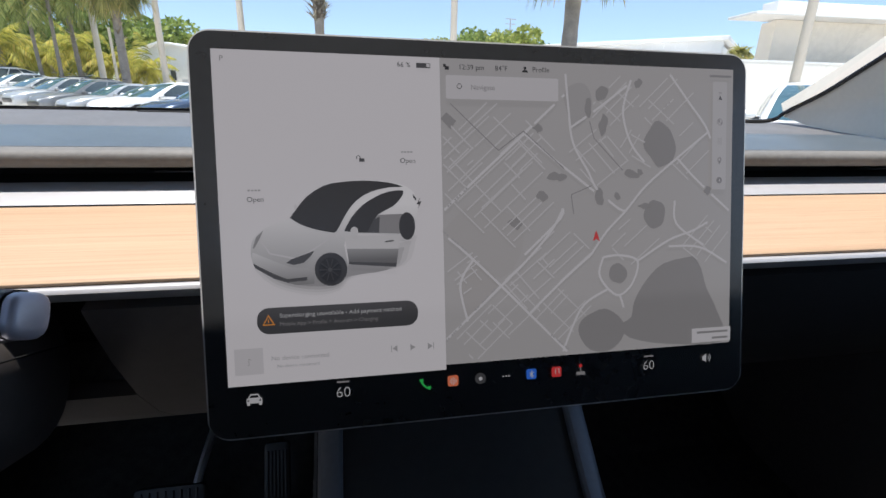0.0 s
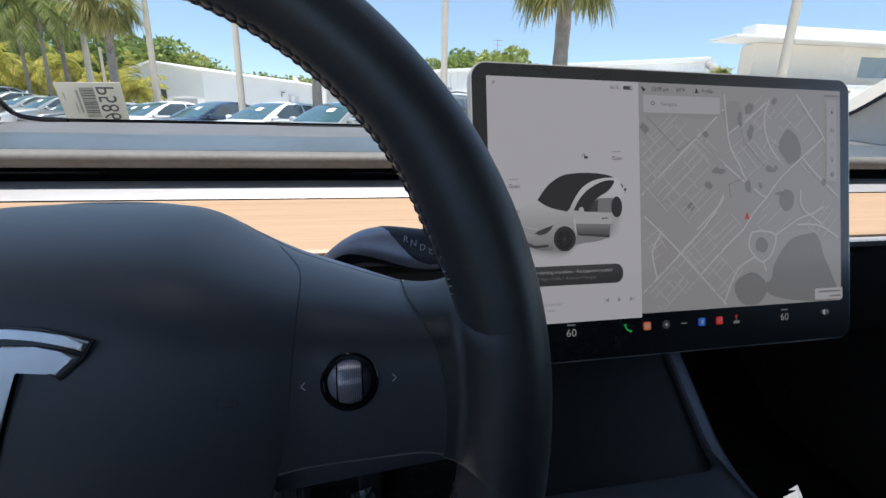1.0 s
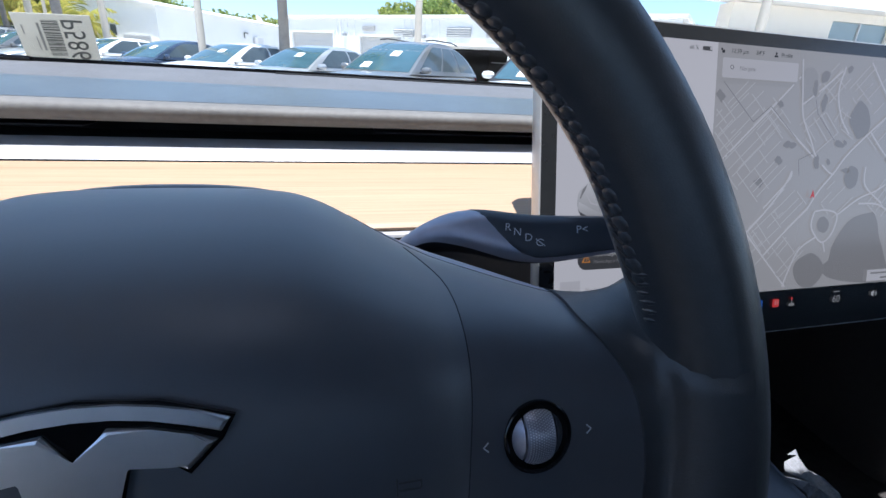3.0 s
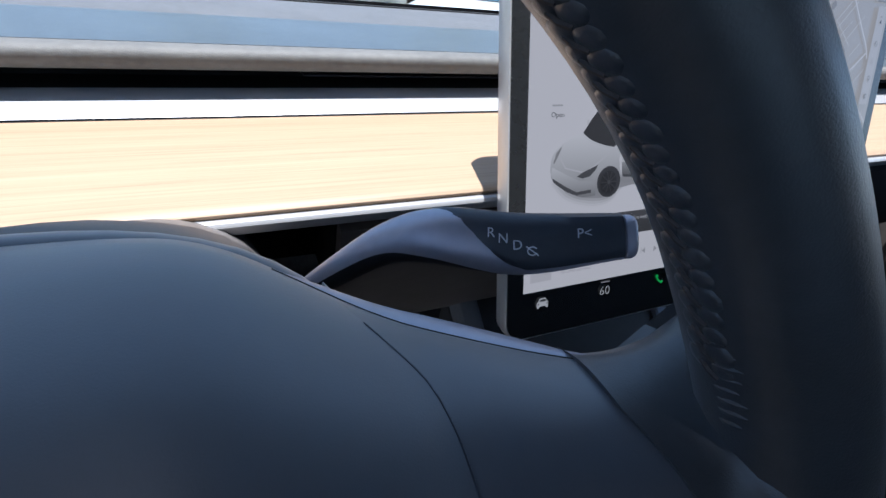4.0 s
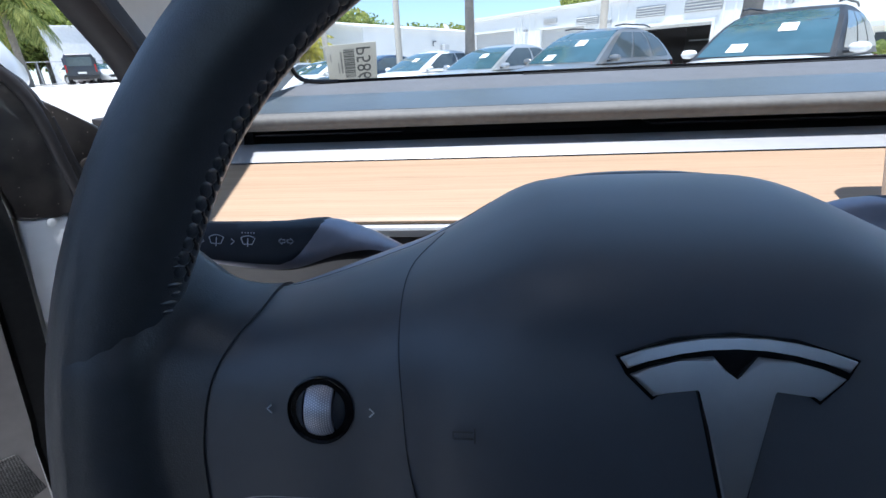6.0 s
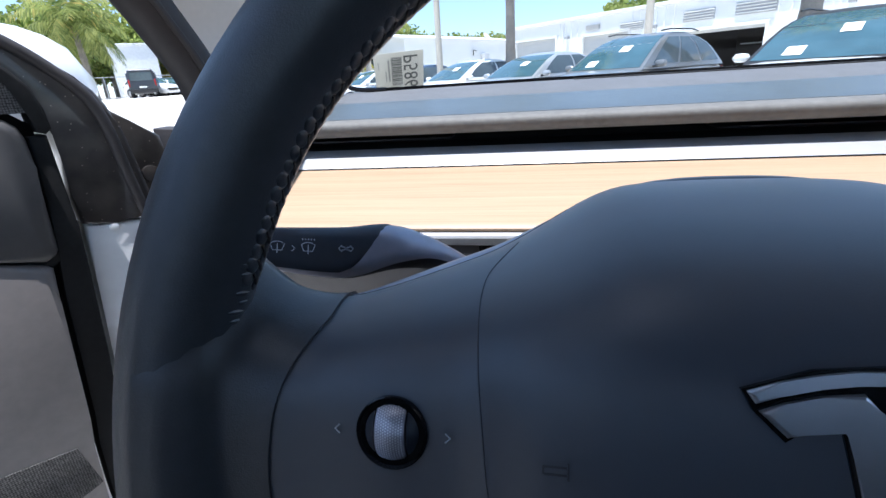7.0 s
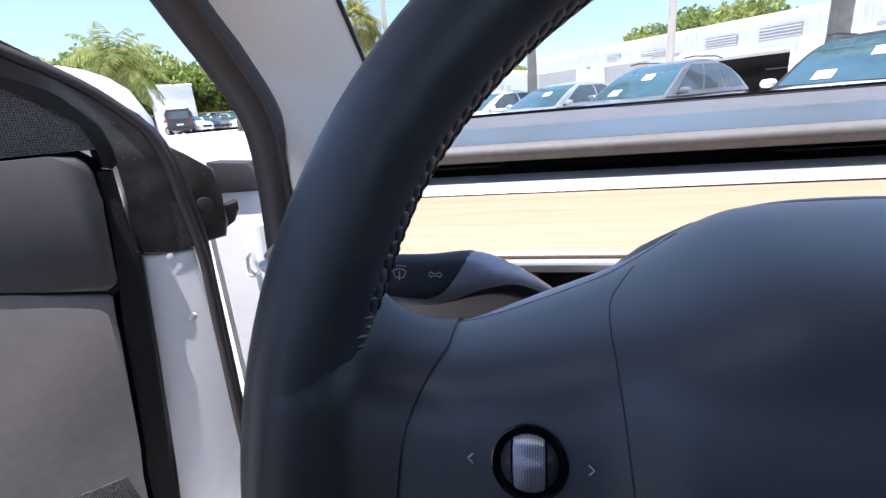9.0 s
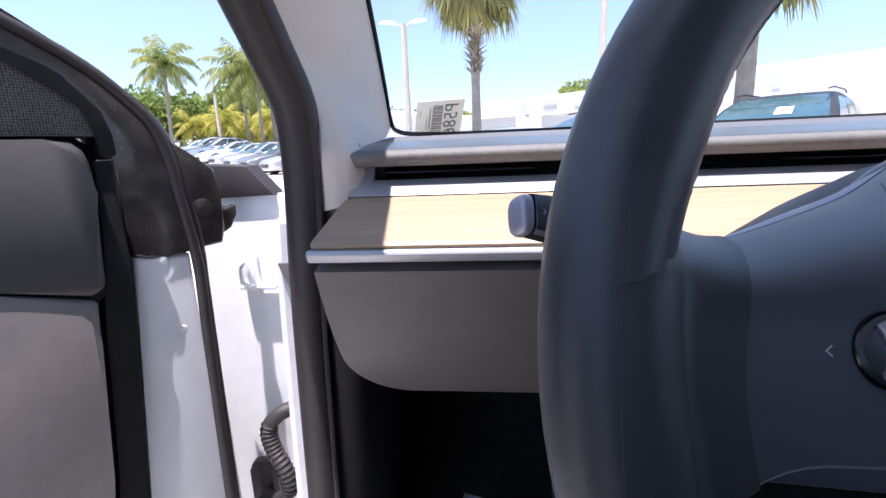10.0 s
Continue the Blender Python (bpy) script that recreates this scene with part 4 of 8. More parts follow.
# ---- the steering wheel ----
WT = radians(19.4)
WHEEL = Matrix.Translation((0.0105, -0.1995, 1.0004)) @ Matrix(((1, 0, 0, 0), (0, math.sin(WT), -math.cos(WT), 0), (0, math.cos(WT), math.sin(WT), 0), (0, 0, 0, 1)))
wheel = thing("steering_wheel", "black leather steering wheel with stitched rim and chrome emblem", "steering wheel", WHEEL)
RIM, TUBE = 0.1480, 0.0147


def rim_ring(a, steps=20):
    """A section of the rim at the angle a; thicker and fuller towards the middle above the spokes."""
    up = min(abs(math.degrees(a) % 360 - d) for d in (20, 160))
    grip = math.exp(-(up / 9.0) ** 2)
    ring = []
    for k in range(steps):
        b = 2 * math.pi * k / steps
        out, w = math.cos(b) * TUBE, math.sin(b) * TUBE * 1.06
        if out < 0:
            out *= 1 + 0.10 * grip
        r = RIM + out
        ring.append((r * math.cos(a), r * math.sin(a), w))
    return ring


N_RIM = 120
bm = bmesh.new()
rows = [[bm.verts.new(p) for p in rim_ring(2 * math.pi * i / N_RIM)] for i in range(N_RIM)]
for i in range(N_RIM):
    for k in range(20):
        bm.faces.new((rows[i][k], rows[i][(k + 1) % 20], rows[(i + 1) % N_RIM][(k + 1) % 20], rows[(i + 1) % N_RIM][k]))
rim = part("rim", bm, LEATHER, wheel, "leather rim with a seam round its inner side")


def rim_at(a, b, lift=0.0):
    up = min(abs(math.degrees(a) % 360 - d) for d in (20, 160))
    grip = math.exp(-(up / 9.0) ** 2)
    out, w = math.cos(b) * (TUBE + lift), math.sin(b) * (TUBE * 1.06 + lift)
    if out < 0:
        out *= 1 + 0.10 * grip
    return Vector(((RIM + out) * math.cos(a), (RIM + out) * math.sin(a), w))


N_LUMP = 216
lumps, thread = [], []
for i in range(N_LUMP):
    a = 2 * math.pi * i / N_LUMP
    deg = math.degrees(a) % 360
    if deg < 16 or deg > 344 or 164 < deg < 196:
        continue
    for j, lat in enumerate((177, 193)):
        aj = a + (0.5 if j else 0.0) * 2 * math.pi / N_LUMP
        c = rim_at(aj, radians(lat), -0.0004)
        t_ = (rim_at(aj + 0.013, radians(lat + 7)) - rim_at(aj - 0.013, radians(lat - 7))).normalized()
        out_ = (c - Vector((RIM * math.cos(aj), RIM * math.sin(aj), 0))).normalized()
        s_ = out_.cross(t_)
        vary_ = 0.80 + 0.3 * rng.random()
        lump = bmesh.new()
        bmesh.ops.create_icosphere(lump, subdivisions=2, radius=1.0)
        fit_ = Matrix((( *(t_ * 0.0028 * vary_),), (*(s_ * 0.0023 * vary_),), (*(out_ * 0.00085 * vary_),))).transposed().to_4x4()
        bmesh.ops.transform(lump, matrix=Matrix.Translation(c) @ fit_, verts=lump.verts)
        lumps.append(lump)
    thread.append(tube([rim_at(a - 0.012, radians(180), 0.0002), rim_at(a, radians(185), 0.0005), rim_at(a + 0.012, radians(190), 0.0002)], 0.00045, 5))
tagged(part("seam_ruffle", joined(*lumps), LEATHER, rim, "leather puckered along the seam"), kind="stuff")
folds = []
for base in (15.5, 164.5):
    for i in range(8):
        a = radians(base + (i - 3.5) * 1.1)
        reach = 14 + 16 * rng.random()
        pts_ = [rim_at(a, radians(186 - reach * k / 5), -0.0007) for k in range(6)]
        folds.append(tube(pts_, [0.0006, 0.0010, 0.0011, 0.0010, 0.0008, 0.0004], 8))
tagged(part("seam_crease", joined(*folds), LEATHER, rim, "leather creased where the seam meets the spoke"), kind="stuff")
tagged(part("stitching", joined(*thread), STITCH, rim, "dark thread in the seam"), kind="stuff")


HUB_U = 0.0065      # the hub's middle


def curve_at(table, x):
    """A soft curve through the rows (x, y) of a table."""
    i = max(0, min(len(table) - 2, sum(1 for r in table if r[0] <= x) - 1))
    (x1, y1), (x2, y2) = table[i], table[i + 1]
    x0, y0 = table[i - 1] if i else (2 * x1 - x2, y1 if y1 == y2 else 2 * y1 - y2)
    x3, y3 = table[i + 2] if i + 2 < len(table) else (2 * x2 - x1, 2 * y2 - y1)
    h, f = x2 - x1, min(1.0, max(0.0, (x - x1) / (x2 - x1)))
    m1, m2 = (y2 - y0) / (x2 - x0) * h, (y3 - y1) / (x3 - x1) * h
    return (2 * f ** 3 - 3 * f * f + 1) * y1 + (f ** 3 - 2 * f * f + f) * m1 + (3 * f * f - 2 * f ** 3) * y2 + (f ** 3 - f * f) * m2


TOP_V = [(0, 0.0670), (0.015, 0.0668), (0.026, 0.0662), (0.035, 0.0648), (0.0435, 0.0615), (0.0526, 0.0562), (0.060, 0.0516), (0.0665, 0.0478), (0.0735, 0.0443), (0.080, 0.0418), (0.092, 0.0375), (0.104, 0.0335), (0.114, 0.0310), (0.124, 0.0312), (0.133, 0.0350), (0.142, 0.0440)]
TOP_W = [(0, -0.0500), (0.026, -0.0495), (0.0435, -0.0475), (0.056, -0.0445), (0.067, -0.0405), (0.080, -0.0360), (0.092, -0.0325), (0.104, -0.0295), (0.114, -0.0270), (0.124, -0.0240), (0.133, -0.0200), (0.142, -0.0150)]
FACE_W = [(0, 0.0146), (0.016, 0.0145), (0.027, 0.0142), (0.037, 0.0136), (0.046, 0.0126), (0.0535, 0.0113), (0.0605, 0.0098), (0.0665, 0.0078), (0.0710, 0.0058), (0.0750, 0.0044), (0.082, 0.0036), (0.092, 0.0033), (0.114, 0.0032), (0.124, 0.0040), (0.133, 0.0052), (0.142, 0.0072)]
ROLL = [(0, 0), (0.2, 0.006), (0.35, 0.030), (0.48, 0.087), (0.60, 0.180), (0.70, 0.296), (0.79, 0.427), (0.87, 0.574), (0.93, 0.706), (0.972, 0.830), (0.993, 0.930), (1.0, 1.0)]
EDGE_U = [(0, 0.0718), (0.34, 0.0732), (0.65, 0.0742), (0.785, 0.0741), (0.88, 0.0724), (0.96, 0.0665), (1.0, 0.0610)]
LOW_W = [(0, 0.0146), (0.35, 0.0142), (0.48, 0.0136), (0.60, 0.0126), (0.70, 0.0113), (0.79, 0.0098), (0.87, 0.0079), (0.93, 0.0058), (0.972, 0.0030), (0.993, -0.0015), (1.0, -0.0080)]
UP_ROWS = [0, 0.1, 0.2, 0.28, 0.35, 0.42, 0.48, 0.54, 0.60, 0.65, 0.70, 0.75, 0.79, 0.83, 0.87, 0.90, 0.93, 0.955, 0.972, 0.985, 0.993, 1.0]


def up_point(u, t):
    """The wheel's front shell above its middle line: t from the middle line to the crest."""
    au = abs(u)
    top, back, face = curve_at(TOP_V, au), curve_at(TOP_W, au), curve_at(FACE_W, au)
    return (u + HUB_U, t * top, face - (face - back) * curve_at(ROLL, t))


def low_half(v):
    return 0.0718 * max(0.0, 1 - (abs(v) / 0.088) ** 1.75) ** (1 / 1.75)


def low_point(u, v):
    s_ = ((abs(u) / 0.0765) ** 1.75 + (abs(v) / 0.0885) ** 1.75) ** (1 / 1.75)
    return (u + HUB_U, v, curve_at(LOW_W, min(1.0, s_)))


LOW_ROWS = [0.995, 0.98, 0.95, 0.90, 0.83, 0.74, 0.64, 0.53, 0.42, 0.32, 0.23, 0.15, 0.08]
COLUMNS = [math.sin(radians(90 * (k / 30 - 1))) for k in range(61)]
cover_rows = []
for f in LOW_ROWS:
    cover_rows.append([low_point(p * low_half(-0.088 * f), -0.088 * f) for p in COLUMNS])
for t in UP_ROWS:
    cover_rows.append([up_point(p * curve_at(EDGE_U, t), t) for p in COLUMNS])
cover_rows.append([(x, y - 0.003, z - 0.006) for x, y, z in cover_rows[-1]])
bm = loft(cover_rows, closed=False)
rim_edges = [e for e in bm.edges if e.is_boundary]
ext = bmesh.ops.extrude_edge_only(bm, edges=rim_edges)
for v in ext["geom"]:
    if isinstance(v, bmesh.types.BMVert):
        v.co.z -= 0.012
hub = part("airbag_cover", bm, SOFT_BLACK, wheel, "soft black domed airbag cover")


def back_ring(s, w, n=64):
    out = []
    for k in range(n):
        a = 2 * math.pi * k / n
        c, q = math.cos(a), math.sin(a)
        ex, b = (2.6, 0.0685) if q >= 0 else (1.75, 0.088)
        r = (abs(c) ** ex + abs(q) ** ex) ** (-1 / ex)
        f = min(1.0, max(0.0, (q + 0.1) / 0.8))
        out.append((HUB_U + 0.0745 * c * r * s, b * q * r * s, w[1] + (w[0] - w[1]) * f * f * (3 - 2 * f)))
    return out


part("rear_cover", loft([back_ring(s, w) for s, w in ((0.90, (-0.0490, -0.016)), (0.965, (-0.0495, -0.0170)), (0.988, (-0.0508, -0.0185)), (0.999, (-0.0530, -0.021)), (1.0, (-0.0560, -0.025)), (0.985, (-0.0600, -0.034)), (0.93, (-0.064, -0.046)), (0.80, (-0.067, -0.055)))]), SOFT_BLACK, wheel, "soft black shell behind the hub")
for side in (-1, 1):
    line = [low_point(side * low_half(-0.088 * f), -0.088 * f) for f in (0.62, 0.53, 0.42, 0.32, 0.23, 0.15, 0.08)] + [up_point(side * curve_at(EDGE_U, t), t) for t in UP_ROWS[:-3]]
    part("cover_joint", tube([(x, y, z - 0.00005) for x, y, z in line], 0.00022, 6), FACE_DARK, hub)
half_bar = [(0, 0.0256), (0.0065, 0.0253), (0.0128, 0.0243), (0.0188, 0.0228), (0.0244, 0.0207), (0.0228, 0.0184), (0.0175, 0.0205), (0.0118, 0.0220), (0.006, 0.0229), (0, 0.0232)]
half_tee = [(0, 0.0153), (0.0047, 0.0213), (0.0118, 0.0205), (0.0180, 0.0188), (0.0222, 0.0170), (0.0172, 0.0122), (0.0148, 0.0141), (0.0078, 0.0150), (0.0070, 0.0140), (0, -0.0212)]


def mirrored(half):
    return half + [(-u, v) for u, v in reversed(half) if abs(u) > 1e-6]


emblem_axes = (Vector((HUB_U + 0.0010, 0.0004, 0.0160)), Vector((0.963, 0, 0)), Vector((0, 0.975, 0)), Vector((0, 0, 1)))
emblem = part("emblem", slab(mirrored(half_tee), 0.0028, emblem_axes, 0.0008, 2), CHROME, hub, "satin chrome emblem", False)
part("emblem_bar", slab(mirrored(half_bar), 0.0028, emblem_axes, 0.0007, 2), CHROME, emblem, "", False)
well = [(u, 0.0025 + v) for u, v in mirrored([(0, 0.0264), (0.0128, 0.0251), (0.0252, 0.0209), (0.0230, 0.0168), (0.0174, 0.0112), (0.0146, 0.0133), (0.0084, 0.0142), (0.0078, 0.0136), (0.0007, -0.0222)])]
part("emblem_bed", slab([(0.965 * u + HUB_U + 0.0010, 0.977 * (v - 0.0025) + 0.0004) for u, v in well], 0.001, (Vector((0, 0, 0.0149)), Vector((1, 0, 0)), Vector((0, 1, 0)), Vector((0, 0, 1)))), GLOSS_BLACK, hub, "", False)

for side, word in ((1, "right"), (-1, "left")):
    rows_ = []
    for v in (-0.0225, -0.0215, -0.018, -0.012, -0.006):
        rows_.append([(side * u + HUB_U, v - (0.0 if v > -0.02 else 0.018 * max(0.0, (u - 0.108) / 0.034) ** 2), curve_at(FACE_W, u) - (0.0 if v > -0.022 else 0.0012)) for u in (low_half(v) + (0.1285 - low_half(v)) * k / 16 for k in range(17))])
    rows_.insert(0, [(x, y - 0.0012, z - 0.004) for x, y, z in rows_[0]])
    rows_.insert(0, [(x, y + 0.0006, z - 0.016) for x, y, z in rows_[0]])
    for t in UP_ROWS:
        rows_.append([up_point(side * u, t) for u in (curve_at(EDGE_U, t) + (0.1285 - curve_at(EDGE_U, t)) * k / 16 for k in range(17))])
    rows_.append([(x, y - 0.003, z - 0.005) for x, y, z in rows_[-1]])
    sp = part("spoke", loft(rows_, closed=False), SPOKE_SOFT, wheel, "soft black spoke with a scroll wheel")
    crest = []
    for k in range(27):
        u = 0.049 + 0.0715 * k / 26
        wide = max(0.02, max(0.0, math.sin(math.pi * k / 26)) ** 0.6)
        v0, w0 = curve_at(TOP_V, u), curve_at(TOP_W, u)
        crest.append([(side * u + HUB_U, v0 - 0.0010 + (dv + 0.0010) * wide, w0 + 0.0012 - d * wide) for d, dv in ((-0.0004, -0.0022), (0.0, -0.0004), (0.0022, 0.0009), (0.0060, 0.0016), (0.0092, 0.0010), (0.0100, -0.0030))])
    part("crest_strip", loft(crest, closed=False), STALK, sp, "satin violet-grey strip along the spoke's crest")
    def cuff_start(v):
        return 0.1130 - side * 0.0032 + 0.0095 * max(0.0, 1 - ((v + 0.008) / 0.034) ** 2)

    cuff_end = RIM - side * HUB_U

    def fuse(x, y, z):
        """Runs the cuff's face in a soft hollow into the front of the rim."""
        r, turn = math.hypot(x, y), math.degrees(math.atan2(y, abs(x)))
        inner = 1 + 0.10 * math.exp(-((turn - 20) / 9.0) ** 2) if r < RIM else 1.0
        q = 1 - ((r - RIM) / (TUBE * inner)) ** 2
        front = 1.06 * TUBE * math.sqrt(q) + 0.0002 if q > 0 else 0.02 * q
        near = max(0.016 - abs(front - z), 0.0) / 0.016
        return x, y, max(front, z) + near * near * 0.0040 * (1 - max(0.0, q)) ** 0.5

    def low_cuff(u, v, drop):
        return fuse(side * u + HUB_U, v - (0.0 if v > -0.02 else 0.018 * max(0.0, (min(u, 0.143) - 0.108) / 0.034) ** 2) - drop, curve_at(FACE_W, min(u, 0.143)) + 0.0008 - (0.0 if v > -0.022 else 0.0014))
    rows_ = []
    for v in (-0.0225, -0.0215, -0.018, -0.012, -0.006):
        rows_.append([low_cuff(cuff_start(v) + (cuff_end - cuff_start(v)) * k / 24, v, 0.0007) for k in range(25)])
    rows_.insert(0, [(x, y - 0.0014, z - 0.005) for x, y, z in rows_[0]])
    rows_.insert(0, [(x, y + 0.0006, z - 0.016) for x, y, z in rows_[0]])
    for t in UP_ROWS:
        u0 = cuff_start(t * 0.031)
        row_ = []
        for k in range(25):
            u_ = u0 + (cuff_end - u0) * k / 24
            x, y, z = up_point(side * min(u_, 0.143), t)
            x, y, z = side * u_ + HUB_U, y + 0.0009 * t, z + 0.0008
            away = min(1.0, max(0.0, (t - 0.30) / 0.55))
            away = away * away * (3 - 2 * away)
            row_.append((x, y, fuse(x, y, z)[2] * (1 - away) + z * away))
        rows_.append(row_)
    rows_.append([(x, y - 0.002, z - 0.006) for x, y, z in rows_[-1]])
    rows_.append([(x, y - 0.012, z - 0.012) for x, y, z in rows_[-1]])
    cuff = loft(rows_, closed=False)
    ext = bmesh.ops.extrude_edge_only(cuff, edges=[e for e in cuff.edges if e.is_boundary])
    for v in ext["geom"]:
        if isinstance(v, bmesh.types.BMVert):
            v.co.z -= 0.004
    part("leather_cuff", cuff, LEATHER, wheel, "leather wrapped round the spoke's end")
    cu = side * 0.0917 + 0.0042
    part("spoke_joint", tube([(side * u + HUB_U, curve_at(TOP_V, u) - 0.0004, curve_at(TOP_W, u) + 0.0010) for u in (0.050 + 0.068 * k / 20 for k in range(21))], 0.00045, 6), VOID, sp)
    part("scroll_socket", loft([[(cu + r * math.cos(a), 0.0022 + r * math.sin(a), w) for a in (2 * math.pi * k / 32 for k in range(32))] for r, w in
                                ((0.0088, 0.0030), (0.0088, 0.0041), (0.0085, 0.0043), (0.0080, 0.0036))]), GLOSS_BLACK, sp)
    def ball(x0, x1, n=5, big=0.0082):
        rings = []
        for i in range(n + 1):
            x = x0 + (x1 - x0) * i / n
            r = math.sqrt(max(1e-7, big * big - x * x))
            rings.append([(cu + x, 0.0022 + r * math.sin(a), -0.0012 + r * math.cos(a)) for a in (2 * math.pi * k / 28 for k in range(28))])
        return loft(rings)
    scroll = part("scroll_wheel", ball(-0.0036, 0.0036), STALK, sp, "knurled satin metal scroll wheel")
    part("scroll_cap", ball(-0.0080, -0.0041), STALK if side > 0 else FACE_DARK, scroll)
    part("scroll_cap", ball(0.0041, 0.0080), FACE_DARK, scroll)
    dots = []
    for i in range(11):
        for k in range(26):
            x, a = -0.0030 + 0.0006 * i, radians(-60 + 4.7 * (k + 0.5 * (i % 2)))
            r = math.sqrt(0.0082 ** 2 - x * x)
            dots.append(box((0.0003, 0.0003, 0.0002), (cu + x, 0.0022 + r * math.sin(a), -0.0012 + r * math.cos(a)), 0.0, 1, Matrix.Rotation(-a, 4, "X")))
    tagged(part("knurl", joined(*dots), CHROME, scroll), kind="stuff")
    for d in (-1, 1):
        tip = cu + d * 0.0143
        rise = curve_at(FACE_W, abs(tip - HUB_U)) + 0.0007
        part("arrow_mark", tube([(tip - d * 0.0012, 0.0022 + 0.0011, rise), (tip, 0.0022, rise), (tip - d * 0.0012, 0.0022 - 0.0011, rise)], 0.00022, 6, 0.6), PRINT, sp)
    hu = side * 0.0575 + HUB_U
    part("horn_symbol", joined(box((0.0004, 0.0036, 0.0002), (hu - side * 0.0036, 0.001, 0.0127)), box((0.0045, 0.0004, 0.0002), (hu - side * 0.001, 0.0018, 0.0126)),
                               box((0.0045, 0.0004, 0.0002), (hu - side * 0.001, 0.0002, 0.0126)), box((0.0004, 0.0018, 0.0002), (hu + side * 0.0014, 0.001, 0.0124))), FAINT, hub, "", False)
    part("lower_trim", slab([(side * 0.062 + HUB_U, -0.0235), (side * 0.122 + HUB_U, -0.0232), (side * 0.121 + HUB_U, -0.0275), (side * 0.066 + HUB_U, -0.0310)][::side], 0.012,
                                                         (Vector((0, 0, -0.002)), Vector((1, 0, 0)), Vector((0, 1, 0)), Vector((0, 0, 1))), 0.0015), TRIM_DARK, sp, "dark satin strip under the spoke")
part("lower_spoke", loft([[(s * h, v, -0.010 + t * d) for s, t in ((-1, -1), (1, -1), (1, 1), (-1, 1))] for v, h, d in ((-0.06, 0.036, 0.009), (-0.10, 0.020, 0.008), (-0.128, 0.022, 0.008), (-0.145, 0.034, 0.009))]), SOFT_BLACK, wheel)

# ---- column and stalks ----
column = thing("steering_column", "charcoal steering column shroud behind the wheel", "steering column", WHEEL)


def oval(w, a, b, dv=0.0, n=40, ex=2.3):
    out = []
    for k in range(n):
        t = 2 * math.pi * k / n
        c, s = math.cos(t), math.sin(t)
        r = (abs(c) ** ex + abs(s) ** ex) ** (-1 / ex)
        out.append((a * c * r, dv + b * s * r, w))
    return out


part("neck", loft([oval(-0.040, 0.062, 0.054, 0.004), oval(-0.048, 0.066, 0.058, 0.006), (oval(-0.058, 0.066, 0.058, 0.006)), oval(-0.060, 0.062, 0.054, 0.006)]), GREY_PLASTIC, column)
part("gap", loft([oval(-0.058, 0.058, 0.050, 0.006), oval(-0.075, 0.058, 0.050, 0.006)]), VOID, column)
part("shroud", loft([oval(-0.067, 0.060, 0.052, 0.007), oval(-0.068, 0.066, 0.058, 0.007), oval(-0.075, 0.069, 0.061, 0.007), oval(-0.11, 0.071, 0.063, 0.003), oval(-0.16, 0.070, 0.066, -0.006),
                     oval(-0.21, 0.066, 0.068, -0.012), oval(-0.29, 0.060, 0.066, -0.012)]), GREY_PLASTIC, column, "two-piece charcoal shroud")
part("shroud_seam", joined(box((0.0012, 0.0010, 0.19), (-0.0700, 0.010, -0.175)), box((0.0012, 0.0010, 0.19), (0.0700, 0.010, -0.175))), VOID, column, "", False)


